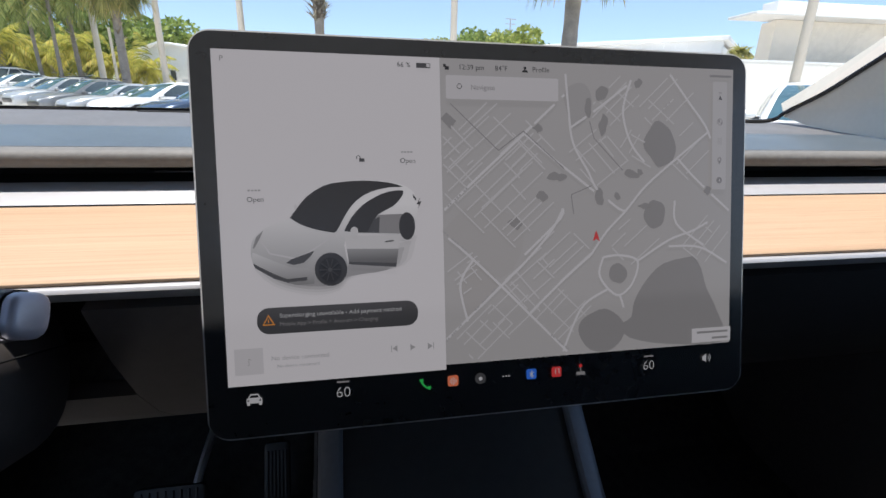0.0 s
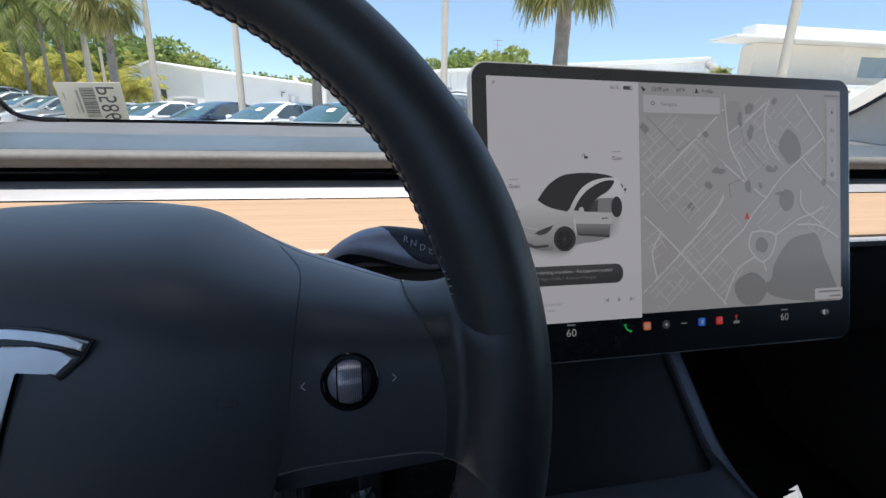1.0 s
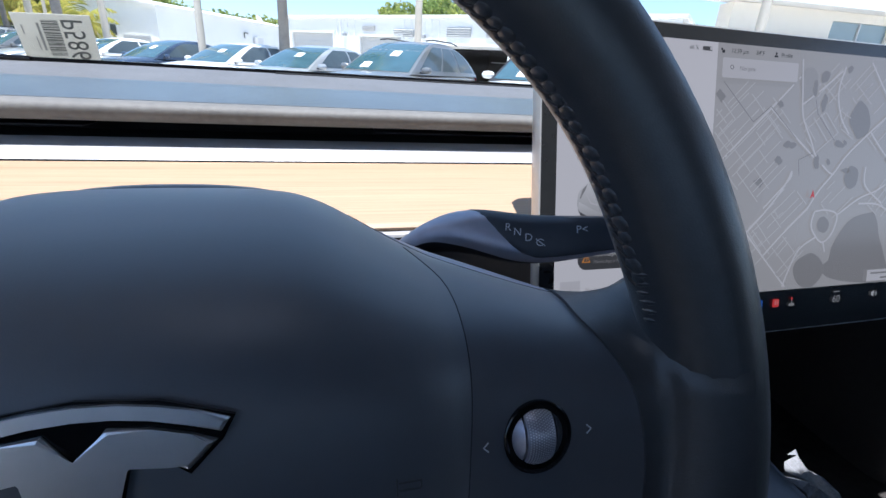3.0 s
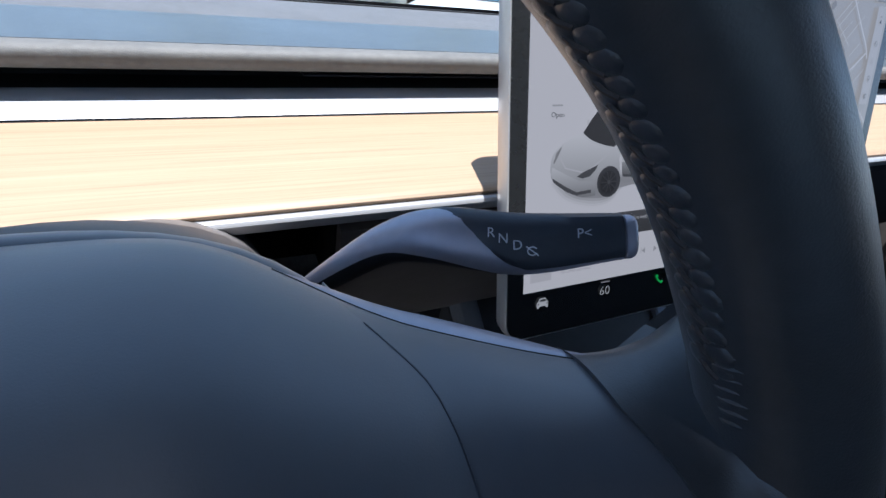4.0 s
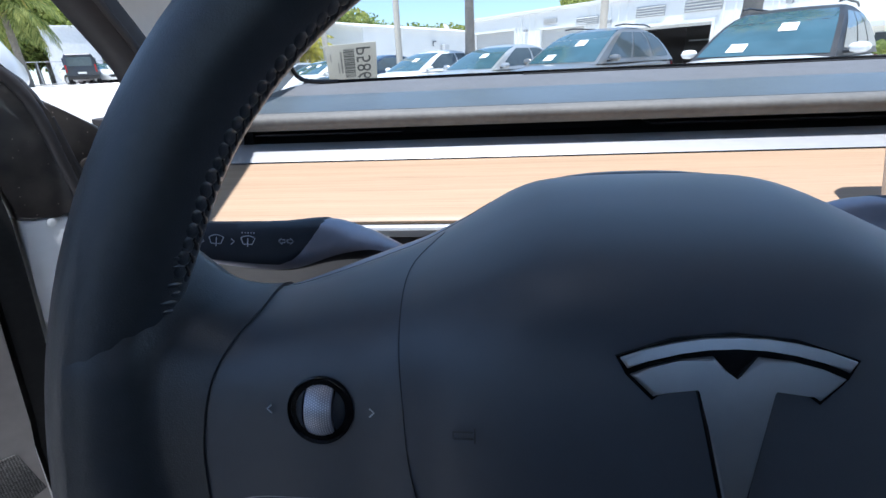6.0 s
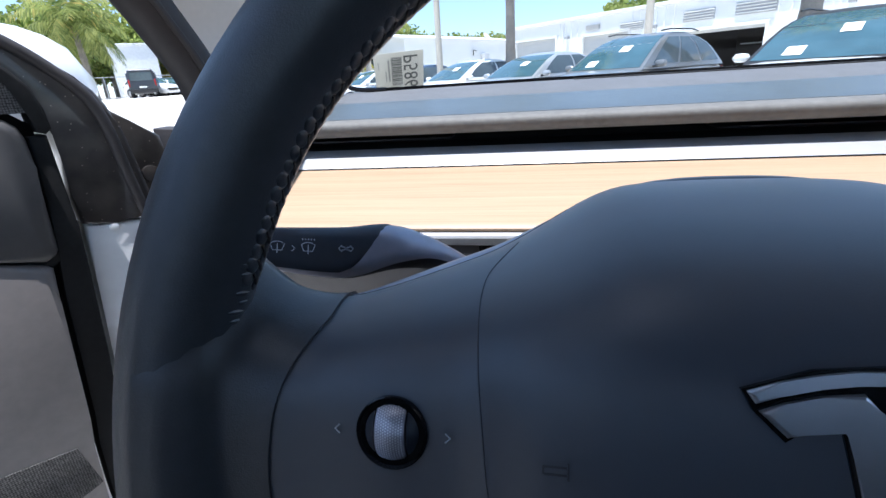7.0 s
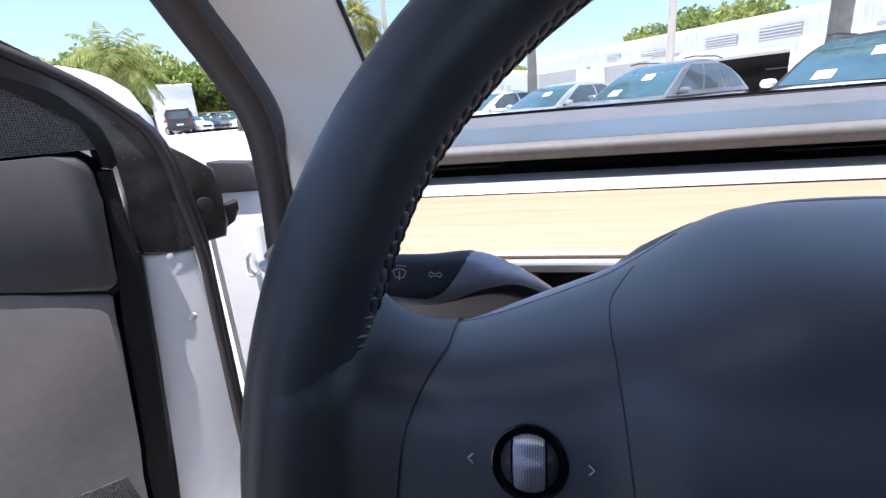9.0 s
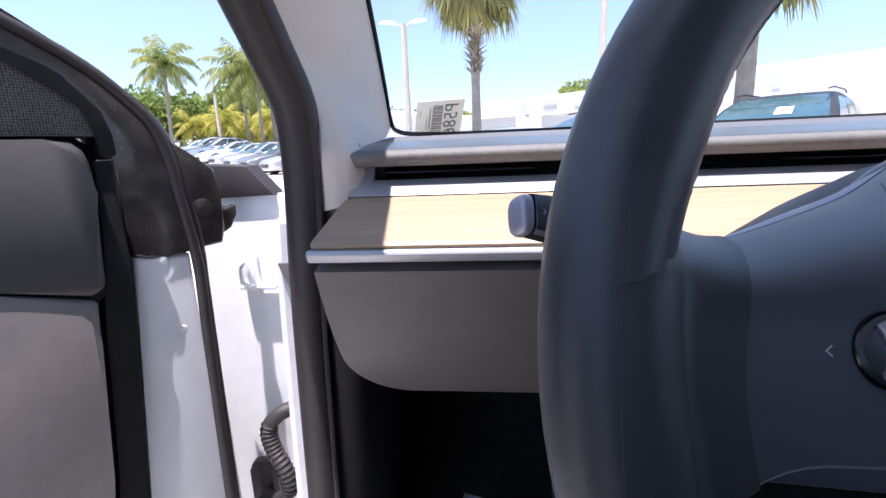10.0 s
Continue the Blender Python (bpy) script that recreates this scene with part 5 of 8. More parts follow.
def stalk(side, name, label, line, collar_at):
    """A stalk: silver collar, arched arm with a black underside, and a broad blade turned to the driver. line: its axis from the tip to the collar."""
    ob = thing(name, label, "stalk", Matrix.Translation(collar_at))
    inv = Matrix.Translation(collar_at).inverted()
    axis = [Vector(p) for p in line]
    far = [0.0]
    for a, b in zip(axis, axis[1:]):
        far.append(far[-1] + (b - a).length)
    tables = [list(zip(far, (p[i] for p in axis))) for i in range(3)]
    #       tip     middle  joint   arch    arm     collar
    above = list(zip(far, (0.0074, 0.0096, 0.0112, 0.0092, 0.0066, 0.0046)))
    below = list(zip(far, (0.0080, 0.0116, 0.0084, 0.0062, 0.0056, 0.0046)))
    depth = list(zip(far, (0.0062, 0.0072, 0.0076, 0.0070, 0.0058, 0.0046)))
    front_split = list(zip(far, (-62, -62, -40, -14, -10, -6)))
    UP = Vector((0, 0.47, 0.88))

    def centre(s):
        return Vector([curve_at(t, s) for t in tables])

    def frame_at(s):
        way = (centre(min(far[-1], s + 0.001)) - centre(max(0.0, s - 0.001))).normalized()
        up = (UP - way * UP.dot(way)).normalized()
        out = way.cross(up)
        return way, up, out if out.y < 0 else -out

    def surface(s, deg, lift=0.0):
        """A point of the skin: deg 0 faces the driver, 90 is the top."""
        way, up, out = frame_at(s)
        a = radians(deg)
        c, q = math.cos(a), math.sin(a)
        ex = 2.1 + 1.3 * max(0.0, 1 - s / far[2]) ** 0.5
        r = (abs(c) ** ex + abs(q) ** ex) ** (-1 / ex)
        h = curve_at(above if q > 0 else below, s)
        return centre(s) + up * ((h + lift) * q * r) + out * ((curve_at(depth, s) + lift) * c * r)

    steps = [far[-1] * k / 40 for k in range(41)]
    shell_, under_ = [], []
    for s in steps:
        f = curve_at(front_split, s)
        shell_.append([surface(s, f + (196 - f) * k / 22) for k in range(23)])
        under_.append([surface(s, 196 + (360 + f - 196) * k / 12, -0.0004) for k in range(13)])
    arm = part("arm", loft(shell_, closed=False), STALK, ob, "satin violet-grey metal arm", m=inv)
    part("underside", loft(under_, closed=False), SPOKE_BLACK, ob, "black underside", m=inv)
    part("tip_wall", loft([[surface(0.0002, 15 * k, -0.0008) for k in range(24)], [surface(0.004, 15 * k, -0.0012) for k in range(24)]]), FACE_DARK, ob, m=inv)
    # the dark face, which ends in a slanted line that turns along the lower edge
    rows_ = []
    for deg in (-46, -43, -36, -24, -10, 8, 28, 48, 68, 84, 98, 112):
        f = (deg + 46) / 158
        stop = far[1] * 1.04 + (far[2] - far[1]) * (1.18 * f ** 0.75) - 0.004 * max(0.0, 1 - f / 0.12) ** 2
        rows_.append([surface(-0.0004 + (stop + 0.0004) * k / 14, deg, 0.0005 if -44 < deg < 110 and k < 14 else -0.0006) for k in range(15)])
    part("face_plate", loft(rows_, closed=False), FACE_DARK, ob, "dark face with printed symbols", m=inv)
    way, up, out = frame_at(0.0)
    cap = [[centre(0.0) - way * d + (surface(0.0, 15 * k) - centre(0.0)) * f for k in range(24)] for d, f in ((0.0006, 0.93), (0.0010, 0.98), (0.0030, 0.97), (0.0042, 0.90), (0.0048, 0.78), (0.0051, 0.55))]
    part("end_button", loft(cap), STALK, ob, "satin end button", m=inv)
    n = Vector((side * 0.90, -0.40, 0.06)).normalized()
    e = Vector((0, 0, 1)) - n * n.z
    e.normalize()
    g = n.cross(e)
    at = Vector(collar_at)
    part("collar", loft([[at + n * w + e * (0.0128 * f * math.sin(a)) + g * (0.0082 * f * math.cos(a)) for a in (2 * math.pi * k / 28 for k in range(28))] for w, f in ((-0.010, 1.12), (-0.002, 1.08), (0.0006, 1.0), (0.0016, 0.90), (0.0014, 0.72), (-0.001, 0.62))]), SILVER, ob, "satin silver collar", m=inv)

    def sign(x, v):
        """A place on the face: x along the car's width, v up the face."""
        s = min(steps, key=lambda q: abs(centre(q).x - x))
        s += (x - centre(s).x) / frame_at(s)[0].x
        way, up, out = frame_at(s)
        u = way if way.x > 0 else -way
        p = centre(s) + up * v + out * (curve_at(depth, s) * (1 - abs(v / 0.0115) ** 3.2) ** (1 / 3.2) + 0.0009)
        return inv @ Matrix.Translation(p) @ Matrix((u, up, out)).transposed().to_4x4()
    if side > 0:
        for word, x, v in (("R", 0.1385, 0.0032), ("N", 0.1425, 0.0014), ("D", 0.1472, -0.0008), ("P<", 0.1675, 0.0020)):
            lettering("symbol", word, 0.0046, sign(x, v), PRINT, ob, "CENTER")
        part("symbol", joined(tube([(0.0016 * math.cos(a), 0.0014 * math.sin(a), 0) for a in (radians(30 + 30 * k) for k in range(11))], 0.0002, 6), tube([(-0.0020, 0.0016, 0), (0.0020, -0.0016, 0)], 0.0002, 6)), PRINT, ob, m=sign(0.1518, -0.0028))
    else:
        for s in (-1, 1):
            part("symbol", tube([(s * 0.0004, 0.0006, 0), (s * 0.0016, 0.0006, 0), (s * 0.0016, 0.0013, 0), (s * 0.0029, 0, 0), (s * 0.0016, -0.0013, 0), (s * 0.0016, -0.0006, 0), (s * 0.0004, -0.0006, 0), (s * 0.0004, 0.0006, 0)], 0.00016, 6), PRINT, ob, m=sign(-0.1212, 0.0004))
        for x, wash in ((-0.1337, True), (-0.1434, False)):
            part("symbol", joined(tube([(-0.0026, 0.0012, 0), (-0.0013, 0.0019, 0), (0, 0.0021, 0), (0.0013, 0.0019, 0), (0.0026, 0.0012, 0), (0.0017, -0.0013, 0), (-0.0017, -0.0013, 0), (-0.0026, 0.0012, 0)], 0.00018, 6),
                                  tube([(0, -0.0024, 0), (0, 0.0012, 0)], 0.00018, 6), *([tube([(-0.0022 + 0.0011 * i, 0.0030, 0), (-0.0022 + 0.0011 * i, 0.0036, 0)], 0.0002, 6) for i in range(5)] if wash else [])), PRINT, ob, m=sign(x, 0.0002))
        for x in (-0.1383, -0.1474):
            part("symbol", tube([(-0.0007, 0.0011, 0), (0.0005, 0, 0), (-0.0007, -0.0011, 0)], 0.00018, 6), PRINT, ob, m=sign(x, -0.0002))
    return ob


stalk(1, "gear_stalk", "dark gear stalk with printed letters on a satin metal arm",
      ((0.1795, -0.1190, 1.0225), (0.1480, -0.1050, 1.0172), (0.1215, -0.0940, 1.0155), (0.1090, -0.0860, 1.0105), (0.0950, -0.0765, 0.9990), (0.0750, -0.0620, 0.9770)), (0.0730, -0.0605, 0.9745))
stalk(-1, "wiper_stalk", "dark wiper stalk with printed symbols on a satin arm",
      ((-0.1500, -0.1330, 1.0240), (-0.1210, -0.1170, 1.0165), (-0.1030, -0.1070, 1.0130), (-0.0915, -0.0965, 1.0065), (-0.0785, -0.0830, 0.9955), (-0.0620, -0.0640, 0.9765)), (-0.0595, -0.0605, 0.9745))

# ---- cabin shell ----
GLASS_BASE_Y, GLASS_BASE_Z, HEAD_Y, HEAD_Z = 0.425, 1.069, -0.14, 1.425
shell_ob = thing("car_body", "white car body with light pillars and a tinted glass roof", "car body", pose(MIDDLE, 0, 0.3))
BODY_IN = Matrix.Translation((-MIDDLE, 0, -0.3))


def body_part(name, bm, material, label="", smooth=True):
    return part(name, bm, material, shell_ob, label, smooth, BODY_IN)


def glass_edge(f, side):
    """The inner edge of the windshield: f from the base to the header."""
    x = -0.309 + 0.047 * f ** 0.8
    p = Vector((x, GLASS_BASE_Y - 0.045 + (HEAD_Y - GLASS_BASE_Y + 0.045) * f, GLASS_BASE_Z + 0.006 + (HEAD_Z - GLASS_BASE_Z) * f + 0.02 * math.sin(math.pi * f)))
    return p if side < 0 else Vector((2 * MIDDLE - 0.10 - p.x, p.y, p.z - 0.16 * f * (1 - f)))


rings = []
for i in range(13):
    f = i / 12
    a, b = glass_edge(f, -1), glass_edge(f, 1)
    bulge = 0.045 * (1 - f) + 0.01
    rings.append([Vector((a.x - 0.03 + (b.x - a.x + 0.06) * k / 24, a.y + bulge * (1 - (k / 12 - 1) ** 2), a.z - 0.004 * (1 - f) + 0.015 * f * (1 - (k / 12 - 1) ** 2))) for k in range(25)])
glass = body_part("windshield", loft(rings, closed=False), WINDSHIELD, "clear windshield glass")
glass.visible_shadow = False
frit = []
for k in range(33):
    u = k / 32 * 2 - 1
    y = 0.3915 + 0.0575 * (1 - u * u)
    x = 0.3265 + u * 0.5785
    frit.append([(x, y, 1.062), (x, y, 1.0712), (x, y + 0.01, 1.0712), (x, y + 0.01, 1.062)])
for side in (-1, 1):
    corner = glass_edge(0.0, side)
    line = [Vector((corner.x - side * 0.060, corner.y + 0.010, 1.0690)), Vector((corner.x - side * 0.030, corner.y + 0.004, 1.0700)), Vector((corner.x - side * 0.012, corner.y - 0.002, 1.0740)), Vector((corner.x - side * 0.004, corner.y - 0.010, 1.0850))]
    line += [glass_edge(0.05 + 0.95 * k / 12, side) + Vector((-side * 0.001, 0, 0)) for k in range(1, 13)]
    body_part("glass_border", tube(smooth_curve(line, 5), 0.0032, 8), GLOSS_BLACK)
body_part("windshield_border", loft(frit), GLOSS_BLACK, "black ceramic border along the glass")

for side in (-1, 1):
    def P(x, y, z):
        return Vector((x if side < 0 else 2 * MIDDLE - x, y, z))
    def Q(x, y, z):
        return Vector((x if side < 0 else 2 * MIDDLE - 0.10 - x, y, z))
    seal_line = smooth_curve([Q(-0.3370, 0.118, 0.992), Q(-0.3360, 0.116, 1.02), Q(-0.3315, 0.108, 1.085), Q(-0.3340, 0.082, 1.135), Q(-0.3350, 0.045, 1.175), Q(-0.3280, -0.02, 1.235), Q(-0.3100, -0.12, 1.315), Q(-0.2850, -0.26, 1.39)], 4)
    n = len(seal_line)
    foot = [Q(-0.287, 0.146, 0.998 + 0.008 * k) for k in range(5)] + [Q(-0.287, 0.146, 1.040), Q(-0.290, 0.155, 1.0510), Q(-0.295, 0.172, 1.0535), Q(-0.296, 0.200, 1.0555), Q(-0.298, 0.235, 1.058), Q(-0.300, 0.275, 1.0605), Q(-0.303, 0.32, 1.065), glass_edge(0.01, side)]
    glass_line = foot + [glass_edge(0.01 + 0.99 * k / (n - len(foot)), side) for k in range(1, n - len(foot) + 1)]
    rings = []
    for k in range(n):
        s, g = seal_line[k], glass_line[k]
        mid = (s + g) / 2 + Vector((side * 0.004, -0.004, 0.004)) + Vector((-side * 0.012, -0.012, 0.0))
        rings.append([s, s.lerp(mid, 0.5) + Vector((-side * 0.003, -0.004, 0)), mid, mid.lerp(g, 0.5) + Vector((-side * 0.002, -0.003, 0)), g, g + Vector((side * 0.02, 0.03, 0.02)), s + Vector((side * 0.02, 0.02, 0))])
    body_part("pillar_trim", loft(rings), HEADLINER, "light grey windshield pillar trim")
    body_part("pillar_foot", slab([(0, 0), (0.030, 0.0), (0.030, 0.134), (0.0, 0.134)], 0.03, (P(-0.330, 0.1235, 0.878), Vector((-side, 0, 0)), Vector((0, 0, 1)), Vector((0, -1, 0))), 0.002), GREY_PLASTIC)
    # weatherstrip round the door opening
    rubber = smooth_curve([P(-0.352, 0.11, 0.45), P(-0.350, 0.118, 0.70), P(-0.3465, 0.12, 0.86), P(-0.3425, 0.12, 0.95), P(-0.338, 0.12, 1.03), P(-0.3375, 0.112, 1.09), P(-0.345, 0.085, 1.14), P(-0.346, 0.045, 1.185), P(-0.337, -0.02, 1.25), P(-0.32, -0.12, 1.33), P(-0.30, -0.26, 1.405), P(-0.285, -0.60, 1.44)], 5)
    body_part("weatherstrip", tube(rubber, 0.0195, 14), RUBBER, "black rubber door seal")
    body_part("seal_lip", tube([p + Vector((-side * 0.0165, -0.010, 0)) for p in rubber[:36]], 0.0035, 8), RUBBER)
    body_part("jamb_flange", tube([p + Vector((side * 0.026, 0.006, 0)) for p in rubber if p.z < 0.985], 0.010, 8), JAMB_WHITE)
    body_part("kick_panel", loft([[P(-0.352 + k, 0.113, z), P(-0.335 + k, 0.114, z), P(-0.320 + k, 0.121, z), P(-0.309 + k, 0.134, z), P(-0.304 + k, 0.152, z), P(-0.304 + k, 0.185, z), P(-0.312 + k, 0.26, z), P(-0.335 + k, 0.45, z), P(-0.345 + k, 0.66, z), P(-0.40, 0.66, z), P(-0.395, 0.45, z), P(-0.375, 0.22, z)] for z, k in ((0.37, -0.018), (0.6, -0.012), (0.72, -0.006), (0.84, 0.0), (0.90, -0.004), (0.945, -0.02))]), GREY_PLASTIC, "charcoal footwell side panel")
    body_part("sill", box((0.10, 1.6, 0.12), (P(-0.40, 0, 0).x, -0.55, 0.38), 0.02), JAMB_WHITE)
    # outer front corner
    body_part("hinge_pillar", slab([(0, 0.30), (0.20, 0.30), (0.20, 0.90), (0.18, 0.985), (0.10, 1.003), (0, 1.003)], 0.04, (P(-0.56, 0.272, 0), Vector((-side, 0, 0)), Vector((0, 0, 1)), Vector((0, -1, 0))), 0.006), JAMB_WHITE, "white painted hinge pillar")
    body_part("cowl_cap", slab([(0.02, 0.995), (0.118, 0.998), (0.085, 1.036), (0.02, 1.040)], 0.03, (P(-0.56, 0.266, 0), Vector((-side, 0, 0)), Vector((0, 0, 1)), Vector((0, -1, 0))), 0.003), RUBBER)
    fender = [[P(-0.60 + 0.02 * math.sin(k), 0.31 + 0.12 * k, z + 0.0) for z in (0.30, 0.7, 0.93)] + [P(-0.50, 0.31 + 0.12 * k, 0.985 - 0.012 * k), P(-0.36, 0.31 + 0.12 * k, 0.99 - 0.012 * k)] for k in range(9)]
    body_part("fender", loft(fender, closed=False), WHITE_PAINT, "white front fender")
hood = [[(MIDDLE + u * 0.74, 0.52 + 0.9 * k / 8, 1.0 - 0.13 * (k / 8) ** 1.6 - 0.035 * u * u) for u in (-1, -0.75, -0.5, -0.25, 0, 0.25, 0.5, 0.75, 1)] for k in range(9)]
body_part("hood", loft(hood, closed=False), WHITE_PAINT, "white hood")
body_part("cowl", box((1.40, 0.10, 0.02), (MIDDLE, 0.485, 1.012), 0.004), DARK_PLASTIC)
body_part("roof_header", box((1.30, 0.09, 0.035), (MIDDLE, -0.150, 1.452), 0.012), HEADLINER, "light grey roof header")
roof = [[Vector((MIDDLE + u * (0.60 - 0.02 * k / 8), -0.19 - 1.6 * k / 8, 1.47 + 0.035 * math.sin(math.pi * k / 8) - 0.03 * u * u)) for u in (-1, -0.6, -0.2, 0.2, 0.6, 1)] for k in range(9)]
body_part("glass_roof", loft(roof, closed=False), ROOF_GLASS, "dark tinted glass roof")
for side in (-1, 1):
    body_part("roof_rail", tube([(MIDDLE + side * 0.63, -0.2, 1.435), (MIDDLE + side * 0.64, -0.6, 1.455), (MIDDLE + side * 0.63, -1.2, 1.45), (MIDDLE + side * 0.60, -1.8, 1.38)], 0.035, 10), HEADLINER)
    body_part("door_post", box((0.06, 0.10, 1.05), (MIDDLE + side * 0.70, -0.95, 0.93), 0.02), HEADLINER)
# unseen black walls added behind the camera, higher at right, to hold back rear light
body_part("rear_light_block", joined(box((1.36, 0.05, 0.70), (MIDDLE, -0.66, 0.75), 0.02), box((0.72, 0.05, 0.34), (MIDDLE + 0.35, -0.66, 1.24), 0.02)), VOID, "unseen black wall added to block light from behind")
# unseen panel added in the door opening to cut the light from the left
body_part("side_light_block", box((0.04, 0.32, 0.78), (-0.375, -0.50, 0.79), 0.015), DARK_PLASTIC, "unseen dark panel added to block light from the left")
# unseen black board added to close the low part of the cabin's rear end
body_part("rear_end_block", box((1.36, 0.05, 0.70), (MIDDLE, -1.80, 0.75), 0.02), VOID)
body_part("passenger_door", joined(box((0.06, 1.26, 0.66), (1.11, -0.34, 0.69), 0.02), box((0.05, 0.95, 0.05), (1.065, -0.40, 0.86), 0.02)), DARK_PLASTIC, "dark passenger door lining")
body_part("rear_left_door", box((0.06, 0.85, 0.62), (-0.36, -1.43, 0.70), 0.02), DARK_PLASTIC)
body_part("floor_pan", box((1.46, 2.6, 0.03), (MIDDLE, -0.65, 0.385)), CARPET, "black carpeted floor", False)
body_part("firewall", loft([[(x, y, z) for y, z in ((0.42, 0.40), (0.56, 0.50), (0.62, 0.62), (0.62, 1.03), (0.64, 1.03), (0.64, 0.60), (0.58, 0.47), (0.42, 0.37))] for x in (-0.40, 1.14)]), CARPET, "dark carpeted firewall")

# ---- centre console ----
console = thing("centre_console", "dark centre console with a sloped phone tray and satin side rails", "console", pose(MIDDLE, -0.05, 0.4))
CON_IN = Matrix.Translation((-MIDDLE, 0.05, -0.4))
SLOPE = [(-0.60, 0.722), (-0.20, 0.7225), (-0.10, 0.724), (-0.06, 0.7255), (-0.03, 0.7280), (-0.012, 0.7315), (0.0, 0.7355), (0.012, 0.7410), (0.030, 0.7520), (0.060, 0.7780), (0.10, 0.8130), (0.135, 0.8430)]
for side in (-1, 1):
    rings = [[(MIDDLE + side * x, y, z + dz) for x, dz in ((0.1085, -0.02), (0.109, -0.002), (0.1115, 0.001), (0.122, 0.001), (0.1275, -0.003), (0.131, -0.014), (0.132, -0.05), (0.112, -0.05))] for y, z in SLOPE]
    part("side_rail", loft(rings), CONSOLE_RAIL, console, "satin dark rail", m=CON_IN)
    part("side_panel", loft([[(MIDDLE + side * x, y, zz) for x, zz in ((0.133, z - 0.03), (0.138, z - 0.06), (0.148, 0.42), (0.12, 0.42), (0.12, z - 0.03))] for y, z in SLOPE]), LEATHER, console, "black leatherette flank", m=CON_IN)
    thread = []
    for i in range(70):
        y = -0.30 + i * 0.0055
        z = next(z0 + (z1 - z0) * (y - y0) / (y1 - y0) for (y0, z0), (y1, z1) in zip(SLOPE, SLOPE[1:]) if y0 <= y <= y1)
        thread.append(tube([(MIDDLE + side * 0.1368, y, z - 0.046), (MIDDLE + side * 0.1372, y + 0.0038, z - 0.046 + 0.0015)], 0.0005, 5))
    tagged(part("pale_stitching", joined(*thread), PALE_STITCH, console, "row of pale stitches", m=CON_IN), kind="stuff")
tray = [[(MIDDLE + x, y, z - 0.010) for x in (-0.1095, 0.1095)] + [(MIDDLE + x, y, z - 0.03) for x in (0.1095, -0.1095)] for y, z in SLOPE[5:]]
part("phone_tray", loft(tray), DARK_PLASTIC, console, "dark rubbery phone tray", m=CON_IN)
corner_ = [(0.110 - 0.020 + 0.020 * math.sin(radians(a)), 0.020 - 0.020 * math.cos(radians(a))) for a in range(0, 91, 10)]
ledge = slab([(-0.1105, -0.112), (0.1105, -0.112), (0.1105, 0.020)] + corner_[::-1] + [(-x, y) for x, y in corner_] + [(-0.1105, 0.020)], 0.016)
for v in ledge.verts:
    y, z = v.co.y, v.co.z
    v.co = Vector((MIDDLE + v.co.x, y, z + 0.0005 + next(z0 + (z1 - z0) * (y - y0) / (y1 - y0) for (y0, z0), (y1, z1) in zip(SLOPE, SLOPE[1:]) if y0 <= y <= y1)))
part("front_ledge", ledge, CONSOLE_RAIL, console, "satin dark ledge before the tray", m=CON_IN)
part("lid", slab(rounded(0.214, 0.20, 0.02, 5), 0.03, (Vector((MIDDLE, -0.216, 0.7245)), Vector((1, 0, 0)), Vector((0, 1, 0)), Vector((0, 0, 1))), 0.004), CONSOLE_RAIL, console, "satin dark sliding lid", m=CON_IN)
part("rear_lid", slab(rounded(0.214, 0.24, 0.02, 5), 0.03, (Vector((MIDDLE, -0.44, 0.7245)), Vector((1, 0, 0)), Vector((0, 1, 0)), Vector((0, 0, 1))), 0.004), LEATHER, console, m=CON_IN)

# ---- pedals and footwell ----
def pedal(name, label, w, h, m, ribs_across):
    ob = thing(name, label, "pedal", m)
    pad = part("pad", slab(rounded(w, h, 0.008, 4), 0.012, None, 0.003), DARK_PLASTIC, ob, "ribbed black rubber")
    for i in range(ribs_across):
        x = -w / 2 + w * (i + 1) / (ribs_across + 1)
        part("rib", box((0.0035, h * 0.82, 0.003), (x, 0, 0.001), 0.001), DARK_PLASTIC, pad)
    return ob


brake = pedal("brake_pedal", "black ribbed rubber brake pedal on a bare metal arm", 0.104, 0.062, pose(-0.021, 0.352, 0.474, 62, 0, 0), 8)
part("arm", tube(smooth_curve([(0.036, 0.022, -0.008), (0.05, 0.09, -0.03), (0.075, 0.20, -0.09), (0.10, 0.30, -0.17)], 5), 0.0065, 8), CHROME, brake, "bare metal pedal arm")
gas = pedal("accelerator_pedal", "tall black ribbed accelerator pedal", 0.042, 0.15, pose(0.134, 0.385, 0.455, 62, 0, 0), 6)
part("arm", tube([(0, 0.06, -0.01), (0, 0.12, -0.06), (0, 0.2, -0.12)], 0.008, 8), DARK_PLASTIC, gas)
rng = random.Random(5)


def crumpled(w, h, n, amp, seed):
    r = random.Random(seed)
    bm = bmesh.new()
    grid = [[bm.verts.new((w * (i / n - 0.5) + r.uniform(-1, 1) * w * 0.012, h * (j / n - 0.5) + r.uniform(-1, 1) * h * 0.012, r.uniform(-amp, amp))) for j in range(n + 1)] for i in range(n + 1)]
    for i in range(n):
        for j in range(n):
            bm.faces.new((grid[i][j], grid[i + 1][j], grid[i + 1][j + 1], grid[i][j + 1]))
    bmesh.ops.triangulate(bm, faces=bm.faces)
    return bm


